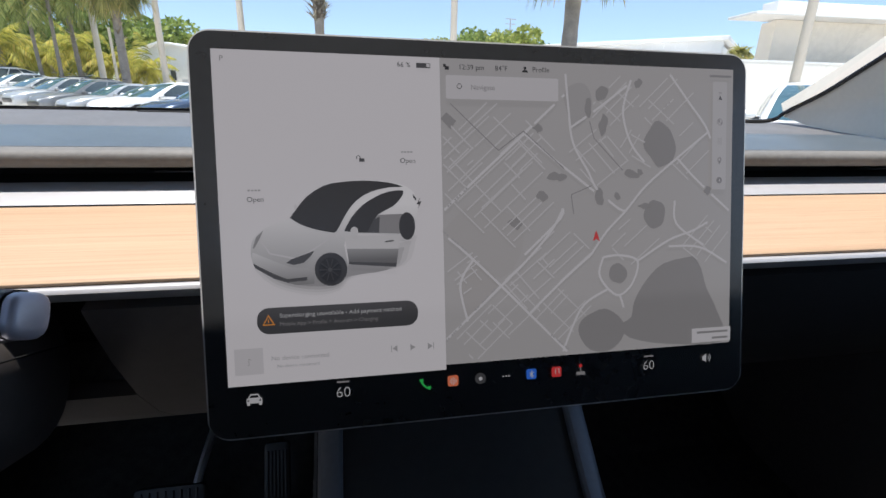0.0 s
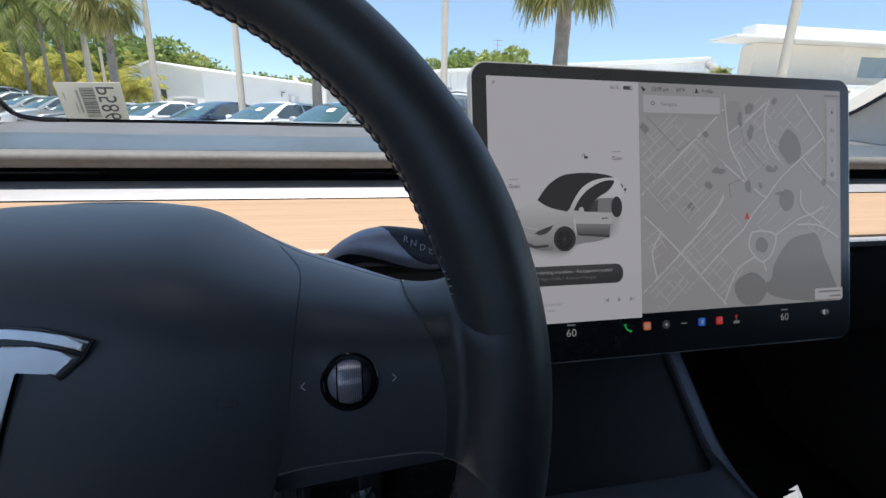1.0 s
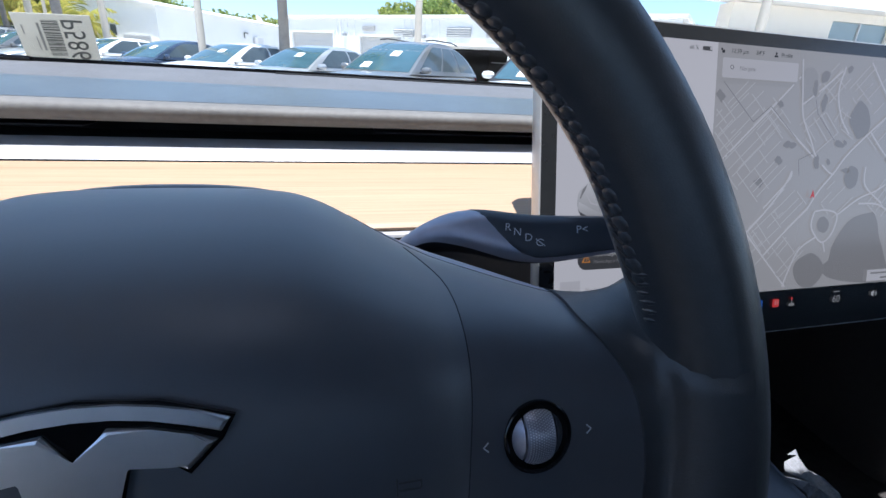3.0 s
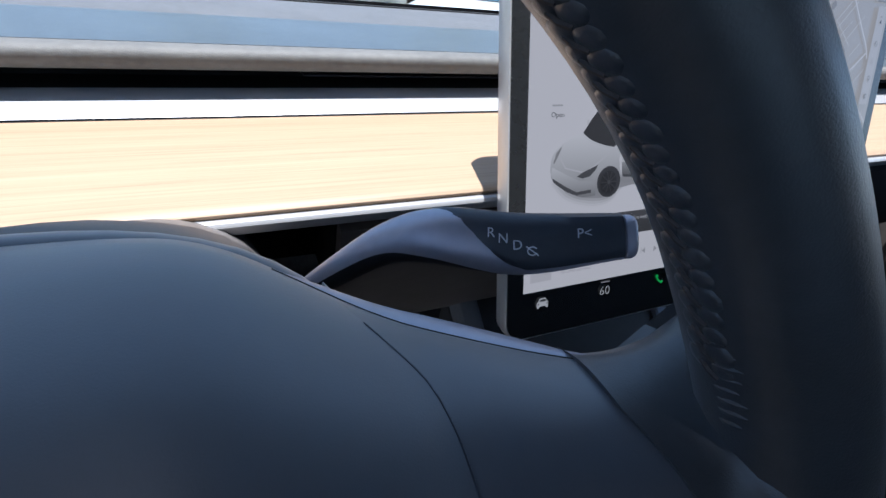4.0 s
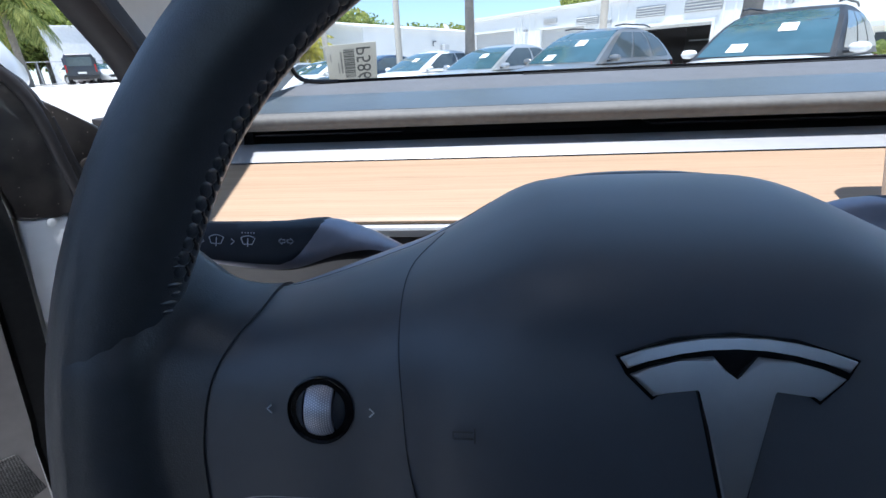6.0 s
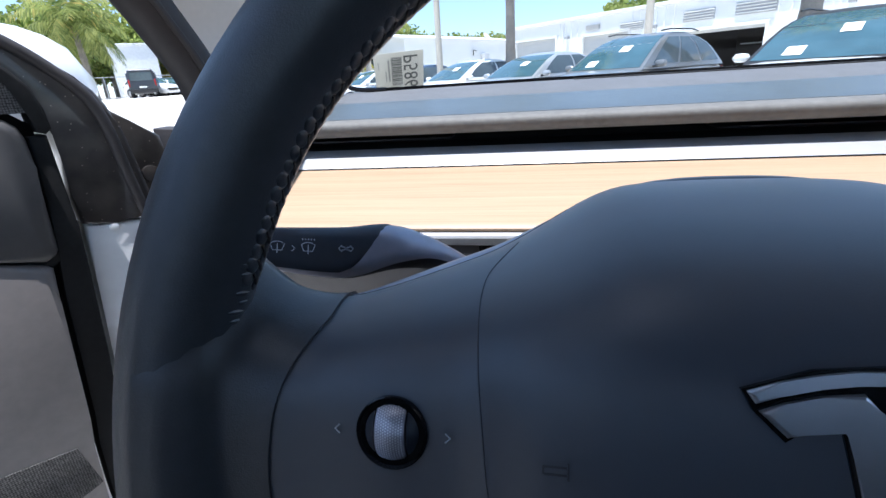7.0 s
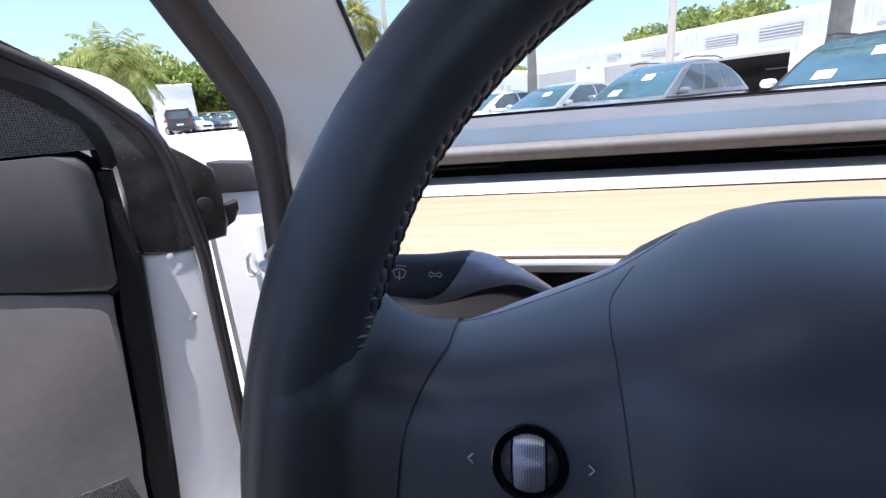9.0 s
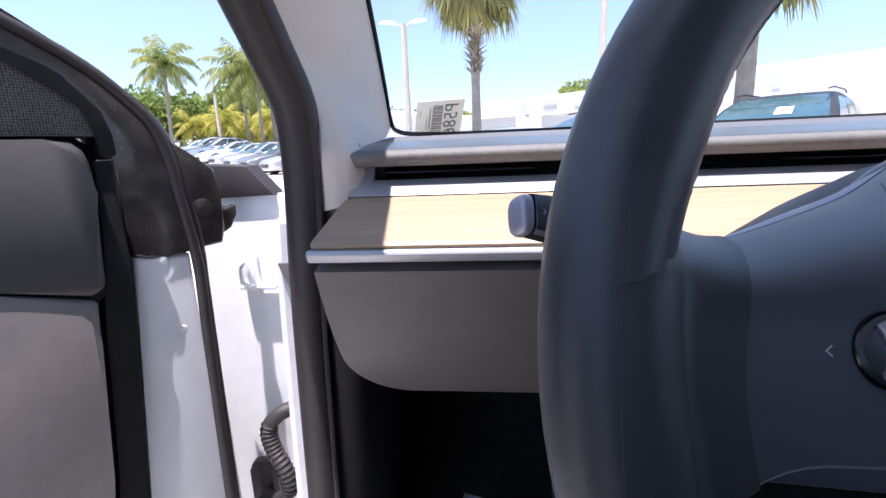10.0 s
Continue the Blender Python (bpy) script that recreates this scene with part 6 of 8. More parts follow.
tagged(part("floor_wrap", crumpled(0.088, 0.13, 10, 0.005, 3), PLASTIC_FILM, None, "", False, pose(-0.180, 0.262, 0.472, 52, 0, -12)), "clear crumpled plastic wrap on the driver floor", "plastic wrap")
tagged(part("floor_wrap", crumpled(0.045, 0.060, 7, 0.006, 9), PLASTIC_FILM, None, "", False, pose(0.123, 0.300, 0.452, 48, 10, 30)), "torn crumpled wrap under the brake pedal", "plastic wrap")
tagged(part("floor_wrap", crumpled(0.12, 0.16, 8, 0.012, 4), PLASTIC_FILM, None, "", False, pose(0.66, -0.03, 0.60, 30, 14, 30)), "clear crumpled plastic wrap beside the passenger seat", "plastic wrap")

# ---- driver's door, standing open ----
DOOR = Matrix.Translation((-0.55, 0.107, 0)) @ Matrix(((0.52, 0, 0.854, 0), (0.854, 0, -0.52, 0), (0, 1, 0, 0), (0, 0, 0, 1)))
door = thing("driver_door", "open driver door with dark lining and white painted edge", "car door", DOOR)


def door_slab(name, outline, front, thick, material, label="", bevel=0.004, parent=None):
    return part(name, slab(outline, thick, (Vector((0, 0, front)), Vector((1, 0, 0)), Vector((0, 1, 0)), Vector((0, 0, 1))), bevel, 3), material, parent or door, label)


def soften(outline, steps=4):
    pts = smooth_curve([(*p, 0) for p in outline] + [(*outline[0], 0)], steps)[:-1]
    return [(p.x, p.y) for p in pts]


door_slab("upper_lining", [(-0.70, 1.070), (-0.030, 1.0705), (-0.010, 1.068), (-0.002, 1.060), (0.0015, 1.048), (0.001, 1.020), (-0.005, 0.932), (-0.0085, 0.9265), (-0.018, 0.9215), (-0.0808, 0.9440), (-0.30, 1.022), (-0.70, 1.05)], 0.018, 0.05, DOOR_UPPER, "dark grey upper lining with a rounded top", 0.010)
door_slab("lining_seam", [(-0.70, 1.052), (-0.30, 1.024), (-0.0808, 0.946), (-0.018, 0.9235), (-0.003, 0.934), (-0.003, 0.922), (-0.018, 0.912), (-0.0808, 0.936), (-0.30, 1.014), (-0.70, 1.04)], 0.0085, 0.04, VOID, "", 0.0)
door_slab("lower_lining", [(-0.70, 1.047), (-0.30, 1.0185), (-0.0808, 0.9405), (-0.0182, 0.9180), (-0.0145, 0.9130), (-0.0196, 0.875), (-0.027, 0.80), (-0.034, 0.7274), (-0.040, 0.69), (-0.047, 0.60), (-0.05, 0.46), (-0.70, 0.46)], 0.016, 0.05, DOOR_LOWER, "dark grey lower lining", 0.010)
door_slab("lining_edge", [(0.0035, 1.0500), (0.0190, 1.0500), (0.0190, 0.95), (0.0140, 0.89), (0.005, 0.80), (-0.008, 0.69), (-0.016, 0.46), (-0.045, 0.46), (-0.040, 0.60), (-0.034, 0.69), (-0.028, 0.7274), (-0.021, 0.80), (-0.0140, 0.875), (-0.0085, 0.913), (-0.0060, 0.9262), (0.0003, 0.98)], 0.011, 0.05, EDGE_BLACK, "", 0.003)
door_slab("lining_backing", [(-0.70, 1.09), (-0.02, 1.088), (0.012, 1.06), (0.008, 0.95), (-0.02, 0.80), (-0.70, 0.80)], -0.006, 0.03, EDGE_BLACK, "", 0.0)
part("door_pocket_mesh", slab([(-0.20, 0.72), (-0.055, 0.70), (-0.045, 0.64), (-0.20, 0.60)], 0.004, (Vector((0, 0, 0.0175)), Vector((1, 0, 0)), Vector((0, 1, 0)), Vector((0, 0, 1))), 0.001), MESH_FABRIC, door)
door_slab("speaker_cover", soften([(-0.70, 1.30), (-0.20, 1.205), (-0.06, 1.140), (-0.025, 1.122), (0.002, 1.098), (0.012, 1.078), (0.006, 1.0725), (-0.05, 1.0735), (-0.70, 1.074)], 3), 0.012, 0.04, MESH_FABRIC, "dark woven speaker cover", 0.003)
door_slab("cover_edge", soften([(-0.70, 1.315), (-0.20, 1.216), (-0.045, 1.145), (-0.008, 1.126), (0.018, 1.096), (0.024, 1.056), (0.0115, 1.054), (0.010, 1.078), (0.000, 1.100), (-0.03, 1.1235), (-0.20, 1.206), (-0.70, 1.302)], 2), 0.015, 0.05, EDGE_BLACK, "", 0.003)
door_slab("window_sash", soften([(-0.70, 1.42), (-0.20, 1.260), (-0.033, 1.175), (0.038, 1.122), (0.072, 1.090), (0.084, 1.055), (0.089, 1.00), (0.0905, 0.947), (0.058, 0.949), (0.0245, 0.9515), (0.0245, 1.02), (0.022, 1.075), (0.005, 1.110), (-0.040, 1.142), (-0.20, 1.214), (-0.70, 1.335)], 2), 0.004, 0.05, SASH, "dusty black steel sash", 0.004)
part("sash_rubber", tube(smooth_curve([(-0.20, 1.250, 0.004), (-0.02, 1.158, 0.004), (0.045, 1.108, 0.004), (0.070, 1.068, 0.004), (0.080, 1.00, 0.003), (0.088, 0.93, 0.002), (0.0865, 0.86, 0.002), (0.0815, 0.62, 0.002), (0.08, 0.42, 0.002)], 6), 0.0062, 10), RUBBER, door, "black rubber seal on the door edge")
part("edge_rubber", tube(smooth_curve([(0.083, 1.05, -0.004), (0.094, 0.96, -0.004), (0.0935, 0.88, -0.004), (0.0895, 0.62, -0.004), (0.088, 0.42, -0.004)], 6), 0.0058, 10), RUBBER, door)
door_slab("mirror_base", [(0.074, 1.076), (0.100, 1.056), (0.128, 1.035), (0.131, 1.005), (0.132, 0.965), (0.126, 0.946), (0.096, 0.9445), (0.090, 0.99)], -0.008, 0.02, SASH, "dusty black mirror base cover", 0.004)
part("mirror_cap", disc(0.0105, 0.006, (0.1065, 0.992, -0.006), 20, None, 0.002), SASH, door)
door_slab("hinge_tab", [(0.128, 0.985), (0.152, 0.990), (0.152, 0.978), (0.143, 0.962), (0.128, 0.955)], -0.014, 0.012, SASH, "", 0.003)
door_slab("painted_edge", [(0.0245, 0.9505), (0.082, 0.9425), (0.080, 0.87), (0.078, 0.75), (0.0765, 0.62), (0.076, 0.40), (-0.03, 0.40), (-0.012, 0.60), (-0.002, 0.68), (0.0105, 0.80), (0.0195, 0.89)], 0.002, 0.05, JAMB_WHITE, "white painted door edge", 0.006)
for s, z in ((0.052, 0.945), (0.060, 0.862)):
    part("paint_dimple", disc(0.005, 0.003, (s, z - 0.004, 0.0025), 16, None, 0.0012), JAMB_WHITE, door)
part("door_skin", slab([(-0.70, 0.36), (0.10, 0.36), (0.13, 0.6), (0.13, 0.93), (0.08, 0.97), (-0.70, 0.99)], 0.02, (Vector((0, 0, -0.12)), Vector((1, 0, 0)), Vector((0, 1, 0)), Vector((0, 0, 1))), 0.006), WHITE_PAINT, door, "white outer skin")
mirror = []
for i in range(13):
    t = i / 12 * 2 - 1
    r = math.sqrt(max(0.02, 1 - abs(t) ** 2.6))
    mirror.append([(-0.005 + 0.135 * t, 1.098 + 0.088 * r * math.sin(a), -0.235 + 0.075 * r * math.cos(a)) for a in (2 * math.pi * k / 20 for k in range(20))])
part("side_mirror", loft(mirror), WHITE_PAINT, door, "white side mirror housing")
part("mirror_foot", box((0.05, 0.06, 0.14), (0.05, 0.998, -0.155), 0.015), GLOSS_BLACK, door)
part("window_glass", slab([(-0.70, 1.07), (-0.06, 1.08), (0.0, 1.09), (-0.70, 1.38)], 0.004, (Vector((0, 0, -0.03)), Vector((1, 0, 0)), Vector((0, 1, 0)), Vector((0, 0, 1)))), SIDE_GLASS, door)
check = thing("door_striker_bracket", "white painted bracket on the hinge pillar", "bracket", pose(-0.49, 0.268, 0.895))
part("plate", slab(rounded(0.024, 0.055, 0.008, 4), 0.006, (Vector(), Vector((1, 0, 0)), Vector((0, 0, 1)), Vector((0, -1, 0))), 0.002), JAMB_WHITE, check)
part("shelf", box((0.05, 0.012, 0.005), (0.012, -0.004, -0.020), 0.002), JAMB_WHITE, check)
part("loop", tube(smooth_curve([(-0.004, -0.004, 0.018), (-0.004, -0.016, 0.008), (-0.004, -0.016, -0.010), (-0.004, -0.004, -0.018)], 4), 0.0028, 8), JAMB_WHITE, check)
harness = thing("door_wiring_boot", "corrugated grey rubber wiring boot between pillar and door", "wiring boot", pose(-0.47, 0.255, 0.64))
way = smooth_curve([(0.030, 0.0, 0.062), (0.010, -0.012, 0.058), (-0.006, -0.018, 0.040), (-0.002, -0.022, 0.010), (0.014, -0.026, -0.022), (0.016, -0.026, -0.052), (-0.004, -0.022, -0.072), (-0.030, -0.014, -0.076)], 10)
part("boot", tube(way, [0.0105 + (0.0018 if 18 < i < 52 and i % 2 else 0.0) for i in range(len(way))], 14), RUBBER, harness)
part("gasket", slab(rounded(0.034, 0.075, 0.014, 5), 0.014, (Vector((-0.036, -0.004, -0.065)), Vector((1, 0, 0)), Vector((0, 0, 1)), Vector((0, -1, 0))), 0.005), RUBBER, harness)

# ---- stock tag behind the glass ----
tag = thing("stock_tag", "white paper stock tag with bar code, seen from behind", "paper tag", Matrix.Translation((-0.2455, 0.4588, 1.0938)) @ Matrix(((0.950, 0.215, 0.226, 0), (0.307, -0.690, -0.654, 0), (0.065, 0.690, -0.722, 0), (0, 0, 0, 1))) @ Matrix.Diagonal((1.10, 1.2, 1, 1)))
part("sheet", slab([(-0.0350, -0.066), (0.0350, -0.066), (0.0345, 0.0310), (-0.0345, 0.0300)], 0.0005), PAPER, tag, "", False)
r3 = random.Random(3)
y = 0.023
for i in range(22):
    h = r3.choice((0.0007, 0.0012, 0.0018))
    part("bar", box((0.0150, h, 0.0003), (-0.0035, y - h / 2, 0.0004)), INK if i % 3 else INK_PALE, tag, "", False)
    y -= h + r3.choice((0.0007, 0.0012))
part("number_line", box((0.0022, 0.036, 0.0003), (-0.0145, 0.001, 0.0004)), INK_PALE, tag, "", False)
part("small_print", box((0.0012, 0.018, 0.0003), (-0.019, -0.008, 0.0004)), INK_PALE, tag, "", False)
part("small_print", box((0.0012, 0.012, 0.0003), (-0.0285, 0.010, 0.0004)), INK_PALE, tag, "", False)
lettering("figures", "P5865", 0.0285, Matrix.Translation((0.0175, -0.0095, 0.0005)) @ Matrix.Rotation(radians(-90), 4, "Z") @ Matrix.Diagonal((1, -1, 1, 1)), INK, tag, "CENTER")

# ---- outside: ground ----
EYE = Vector((0.0, -0.28, 1.085))


def out_at(bearing, far):
    """A place on the plan by its bearing (degrees clockwise from straight ahead) and distance."""
    return EYE.x + far * math.sin(radians(bearing)), EYE.y + far * math.cos(radians(bearing))


def ground_z(x, y):
    """The lot lies level and rises a little towards its far side street."""
    t = min(1.0, max(0.0, (-11.0 - x) / 13.0))
    return 0.9 * t * t * (3 - 2 * t)


CONCRETE = mat("sun_bleached_concrete", (0.52, 0.495, 0.45), 0.85, vary=0.09, scale=0.25, bump=0.4, bump_scale=40)
xs = [-900, -300, -120, -70, -45, -34, -28, -24, -22, -20, -18, -16, -14, -12.5, -11, -8, -4, 0, 6, 14, 25, 45, 90, 300, 900]
ys = [-900, -200, -60, -20, -8, 0, 8, 16, 24, 32, 45, 70, 150, 400, 900]
bm = bmesh.new()
grid = [[bm.verts.new((x, y, ground_z(x, y))) for x in xs] for y in ys]
for a, b in zip(grid, grid[1:]):
    for i in range(len(xs) - 1):
        bm.faces.new((a[i], a[i + 1], b[i + 1], b[i]))
tagged(part("ground", bm, CONCRETE), "pale sun-bleached concrete car park", "ground", kind="structure")

# ---- parked cars ----
AUTO_GLASS = mat("car_window_glass", (0.06, 0.08, 0.09), 0.05, vary=0.1, scale=1.0, spec=0.8)
FRONT_GLASS = mat("car_windshield_glass", (0.045, 0.10, 0.125), 0.04, vary=0.15, scale=0.4, spec=1.0)
TYRE = mat("tyre_rubber", (0.02, 0.02, 0.02), 0.85)
ALLOY = mat("wheel_alloy", (0.45, 0.46, 0.48), 0.35, metal=0.8)
LAMP = mat("headlamp_lens", (0.72, 0.74, 0.76), 0.1, spec=0.8)
TAIL = mat("tail_lamp", (0.35, 0.02, 0.02), 0.2)
BLACK_TRIM = mat("black_car_trim", (0.02, 0.02, 0.022), 0.4)
CARD = mat("window_sticker", (0.8, 0.79, 0.74), 0.7)
PAINTS = {"white": mat("white_paint", (0.80, 0.80, 0.79), 0.25, vary=0.02, scale=1, coat=0.6), "grey": mat("grey_paint", (0.20, 0.205, 0.21), 0.3, metal=0.4, vary=0.03, scale=1, coat=0.6),
          "silver": mat("silver_paint", (0.48, 0.49, 0.50), 0.3, metal=0.5, vary=0.03, scale=1, coat=0.6), "blue": mat("dark_blue_paint", (0.035, 0.06, 0.11), 0.25, metal=0.3, vary=0.03, scale=1, coat=0.6),
          "black": mat("black_paint", (0.018, 0.019, 0.021), 0.2, vary=0.03, scale=1, coat=0.6)}


def parked_car(paint, kind, m, label, stickers=2, dark_roof=False, group="parked cars"):
    """A parked car: nose towards +y, standing on z = 0."""
    ob = thing("parked_car", label, "car", m, group)
    tall = kind == "suv"
    top, belt = (1.62, 1.0) if tall else (1.46, 0.94)
    yf0, yf1, yr0, yr1 = (1.05, -0.42, -2.22, -0.95) if tall else (0.98, -0.36, -1.95, -0.75)
    body = [(-2.34, 0.62, 0.72), (-2.30, 0.76, belt - 0.10), (-2.12, 0.86, belt - 0.02), (-1.5, 0.915, belt), (-0.6, 0.925, belt - 0.015), (0.3, 0.925, belt - 0.03), (0.95, 0.915, belt - 0.015),
            (1.35, 0.905, belt - 0.05), (1.8, 0.87, belt - 0.12), (2.1, 0.80, belt - 0.20), (2.27, 0.68, belt - 0.32), (2.33, 0.55, belt - 0.45)]
    rings = []
    for y, hw, zt in body:
        half = [(0.0, 0.22), (hw * 0.86, 0.22), (hw * 0.97, 0.32), (hw, 0.55), (hw * 0.995, 0.72 if zt > 0.8 else 0.5 * zt + 0.2), (hw * 0.975, zt - 0.07), (hw * 0.90, zt - 0.012), (hw * 0.6, zt + 0.022), (0.0, zt + 0.035)]
        rings.append([(x, y, z) for x, z in half] + [(-x, y, z) for x, z in reversed(half[1:-1])])
    part("body", loft(rings), PAINTS[paint], ob)

    def level(f):
        ef, er = 0.74 * f + 0.26 * f ** 7, 0.58 * f + 0.42 * f ** 5
        return belt - 0.03 + (top - belt + 0.03) * f, 0.865 - 0.19 * f - 0.11 * f ** 6, yf0 + (yf1 - yf0) * ef, yr0 + (yr1 - yr0) * er

    def front_pt(f, t, lift=0.0):
        z, hw, yf, _ = level(f)
        return Vector((t * hw * 0.97, yf + 0.13 * (1 - t * t) + lift * 0.8, z + lift * 0.6))

    def rear_pt(f, t, lift=0.0):
        z, hw, _, yr = level(f)
        return Vector((t * hw * 0.97, yr - 0.08 * (1 - t * t) - lift * 0.8, z + lift * 0.6))

    def side_pt(f, s, t, lift=0.0):
        z, hw, yf, yr = level(f)
        return Vector((s * (hw + lift), yr + (yf - yr) * t, z))
    rings = []
    for f in (0, 0.15, 0.3, 0.5, 0.7, 0.82, 0.9, 0.95, 0.98, 1.0):
        rings.append([front_pt(f, -1 + 0.25 * k) for k in range(9)] + [side_pt(f, 1, t) for t in (0.93, 0.7, 0.45, 0.2, 0.07)]
                     + [rear_pt(f, 1 - 0.25 * k) for k in range(9)] + [side_pt(f, -1, t) for t in (0.07, 0.2, 0.45, 0.7, 0.93)])
    z, hw, yf, yr = level(1.0)
    for g, dz in ((0.9, 0.008), (0.7, 0.016), (0.3, 0.022)):
        cy = (yf + yr) / 2
        rings.append([Vector((p.x * g, cy + (p.y - cy) * (g if g > 0.5 else 0.5), p.z + dz)) for p in rings[9]])
    part("cabin", loft(rings), BLACK_TRIM if dark_roof else PAINTS[paint], ob)
    part("windshield", loft([[front_pt(f, -0.93 + 1.86 * k / 10, 0.006) for k in range(11)] for f in (0.06, 0.2, 0.4, 0.6, 0.8, 0.92)], closed=False), FRONT_GLASS, ob)
    part("rear_window", loft([[rear_pt(f, -0.85 + 1.7 * k / 8, 0.006) for k in range(9)] for f in (0.3, 0.5, 0.7, 0.88)], closed=False), AUTO_GLASS, ob)
    for s in (-1, 1):
        for t0, t1 in (((0.06, 0.30), (0.33, 0.60), (0.63, 0.93)) if tall else ((0.12, 0.46), (0.49, 0.92))):
            part("side_window", loft([[side_pt(f, s, t0 + (t1 - t0) * k / 4, 0.006) for k in range(5)] for f in (0.14, 0.4, 0.65, 0.86)], closed=False), AUTO_GLASS, ob)
        mir = part("side_mirror", loft([[(s * (1.0 + 0.11 * t), 0.70 + 0.07 * r * math.cos(a), belt + 0.06 + 0.065 * r * math.sin(a)) for a in (2 * math.pi * k / 12 for k in range(12))]
                                        for t, r in ((-1.0, 0.35), (-0.7, 0.85), (0, 1.0), (0.7, 0.85), (1.0, 0.3))]), PAINTS[paint], ob)
        part("mirror_arm", box((0.12, 0.05, 0.035), (s * 0.90, 0.70, belt + 0.015), 0.01), BLACK_TRIM, mir)
        part("headlight", loft([[(s * x, y, z + dz) for dz in (-0.045, 0.045)] for x, y, z in ((0.42, 2.31, belt - 0.34), (0.58, 2.27, belt - 0.32), (0.72, 2.13, belt - 0.29), (0.80, 1.98, belt - 0.26))], closed=False), LAMP, ob)
        part("tail_light", loft([[(s * x, y, z + dz) for dz in (-0.05, 0.05)] for x, y, z in ((0.45, -2.345, belt - 0.13), (0.70, -2.32, belt - 0.12), (0.86, -2.15, belt - 0.11))], closed=False), TAIL, ob)
        if tall:
            part("roof_rail", tube([(s * 0.56, -1.5, top + 0.02), (s * 0.58, -1.2, top + 0.055), (s * 0.58, -0.3, top + 0.055), (s * 0.57, 0.0, top + 0.02)], 0.015, 6), BLACK_TRIM, ob)
        for y in (1.42, -1.40):
            wh = part("wheel", disc(0.33, 0.21, (s * 0.82, y, 0.33), 24, Matrix.Rotation(radians(90), 4, "Y"), 0.03), TYRE, ob)
            part("rim", disc(0.23, 0.02, (s * 0.925, y, 0.33), 20, Matrix.Rotation(radians(90), 4, "Y"), 0.006), ALLOY, wh)
            part("wheel_arch", disc(0.385, 0.10, (s * 0.875, y, 0.35), 24, Matrix.Rotation(radians(90), 4, "Y"), 0.02), BLACK_TRIM, ob)
    part("grille", slab(rounded(0.9, 0.20, 0.05, 4, 0, belt - 0.50), 0.03, (Vector((0, 2.335, 0)), Vector((1, 0, 0)), Vector((0, 0, 1)), Vector((0, 1, 0))), 0.01), BLACK_TRIM, ob)
    for i in range(stickers):
        f0, t0 = ((0.50, -0.25), (0.13, 0.35), (0.14, -0.5))[i % 3]
        part("window_sticker", loft([[front_pt(f, t0 + dt, 0.014) for dt in (-0.14, 0.0, 0.14)] for f in (f0, f0 + 0.16)], closed=False), CARD, ob, "white paper sticker")
    return ob


def car_pose(x, y, heading, size=1.0):
    """heading: degrees clockwise from straight ahead to which the nose points."""
    return pose(x, y, ground_z(x, y), 0, 0, -heading) @ Matrix.Diagonal((size, size, size, 1))


FACE = 222.0
row = [("white", "suv", 4.2, 7.5, 2, True, "white parked crossover with a dark roof and a paper sticker"), ("grey", "suv", 2.0, 10.4, 2, False, "grey parked crossover with stickers on its windshield"),
       ("silver", "sedan", 0.05, 12.5, 1, False, "silver parked sedan with a tinted windshield"), ("white", "sedan", -2.0, 14.8, 1, False, "white parked sedan with dark windows"),
       ("blue", "sedan", -4.2, 16.9, 1, False, "dark blue parked sedan between white ones"), ("white", "sedan", -6.4, 18.8, 1, False, "white parked sedan beside a blue one"),
       ("white", "sedan", 6.98, 5.48, 1, False, "white parked sedan with a red sale board behind its glass")]
first_of = {}
for paint, kind, x, y, stickers, dark, label in row:
    first_of[(paint, kind)] = parked_car(paint, kind, car_pose(x, y, FACE), label, stickers, dark)
sign = thing("sale_board", "dark red sale board with white writing on a car windshield", "sign", pose(*out_at(51.6, 8.1), 1.43, -25, 8, -42))
face_of = (Vector((0, -0.012, 0.09)), Vector((1, 0, 0.10)), Vector((0.25, 0, 1)), Vector((0, -1, 0)))
part("board", slab(rounded(0.245, 0.115, 0.006, 2), 0.012, (Vector((0, 0, 0.09)), *face_of[1:])), mat("sale_dark_red", (0.16, 0.01, 0.014), 0.5), sign, "", False)
part("red_field", slab(ellipse(0, 0, 0.100, 0.046, 24), 0.004, face_of), mat("sale_red", (0.75, 0.02, 0.035), 0.5), sign, "", False)
for k in range(5):
    part("text_bar", box((0.030, 0.004, 0.018), (-0.085 + 0.042 * k, -0.004, 0.011 + 0.004 * k)), BLACK_TRIM, sign, "", False)
for k in range(4):
    part("text_bar", box((0.034, 0.004, 0.016), (-0.045 + 0.045 * k, -0.004, 0.166 + 0.004 * k)), CARD, sign, "", False)

# the row along the side of the lot, nose out, and a second one beyond
rr = random.Random(21)
kinds = [("silver", "suv"), ("grey", "sedan"), ("black", "suv"), ("white", "sedan"), ("blue", "sedan"), ("white", "suv")]
base = {}
for k in range(7, 13):
    paint, kind = kinds[(k * 5 + k // 3) % len(kinds)]
    x, y = -11.6 - 0.98 * k, 21.0 + 2.55 * k
    at = car_pose(x, y, 112 + rr.uniform(-3, 3))
    words = f"{'dark blue' if paint == 'blue' else paint} parked {'crossover' if kind == 'suv' else 'sedan'} in a long row"
    if (paint, kind) in base:
        copy_thing(base[(paint, kind)], at)
    else:
        base[(paint, kind)] = parked_car(paint, kind, at, words, 1, False, "cars in the side row")
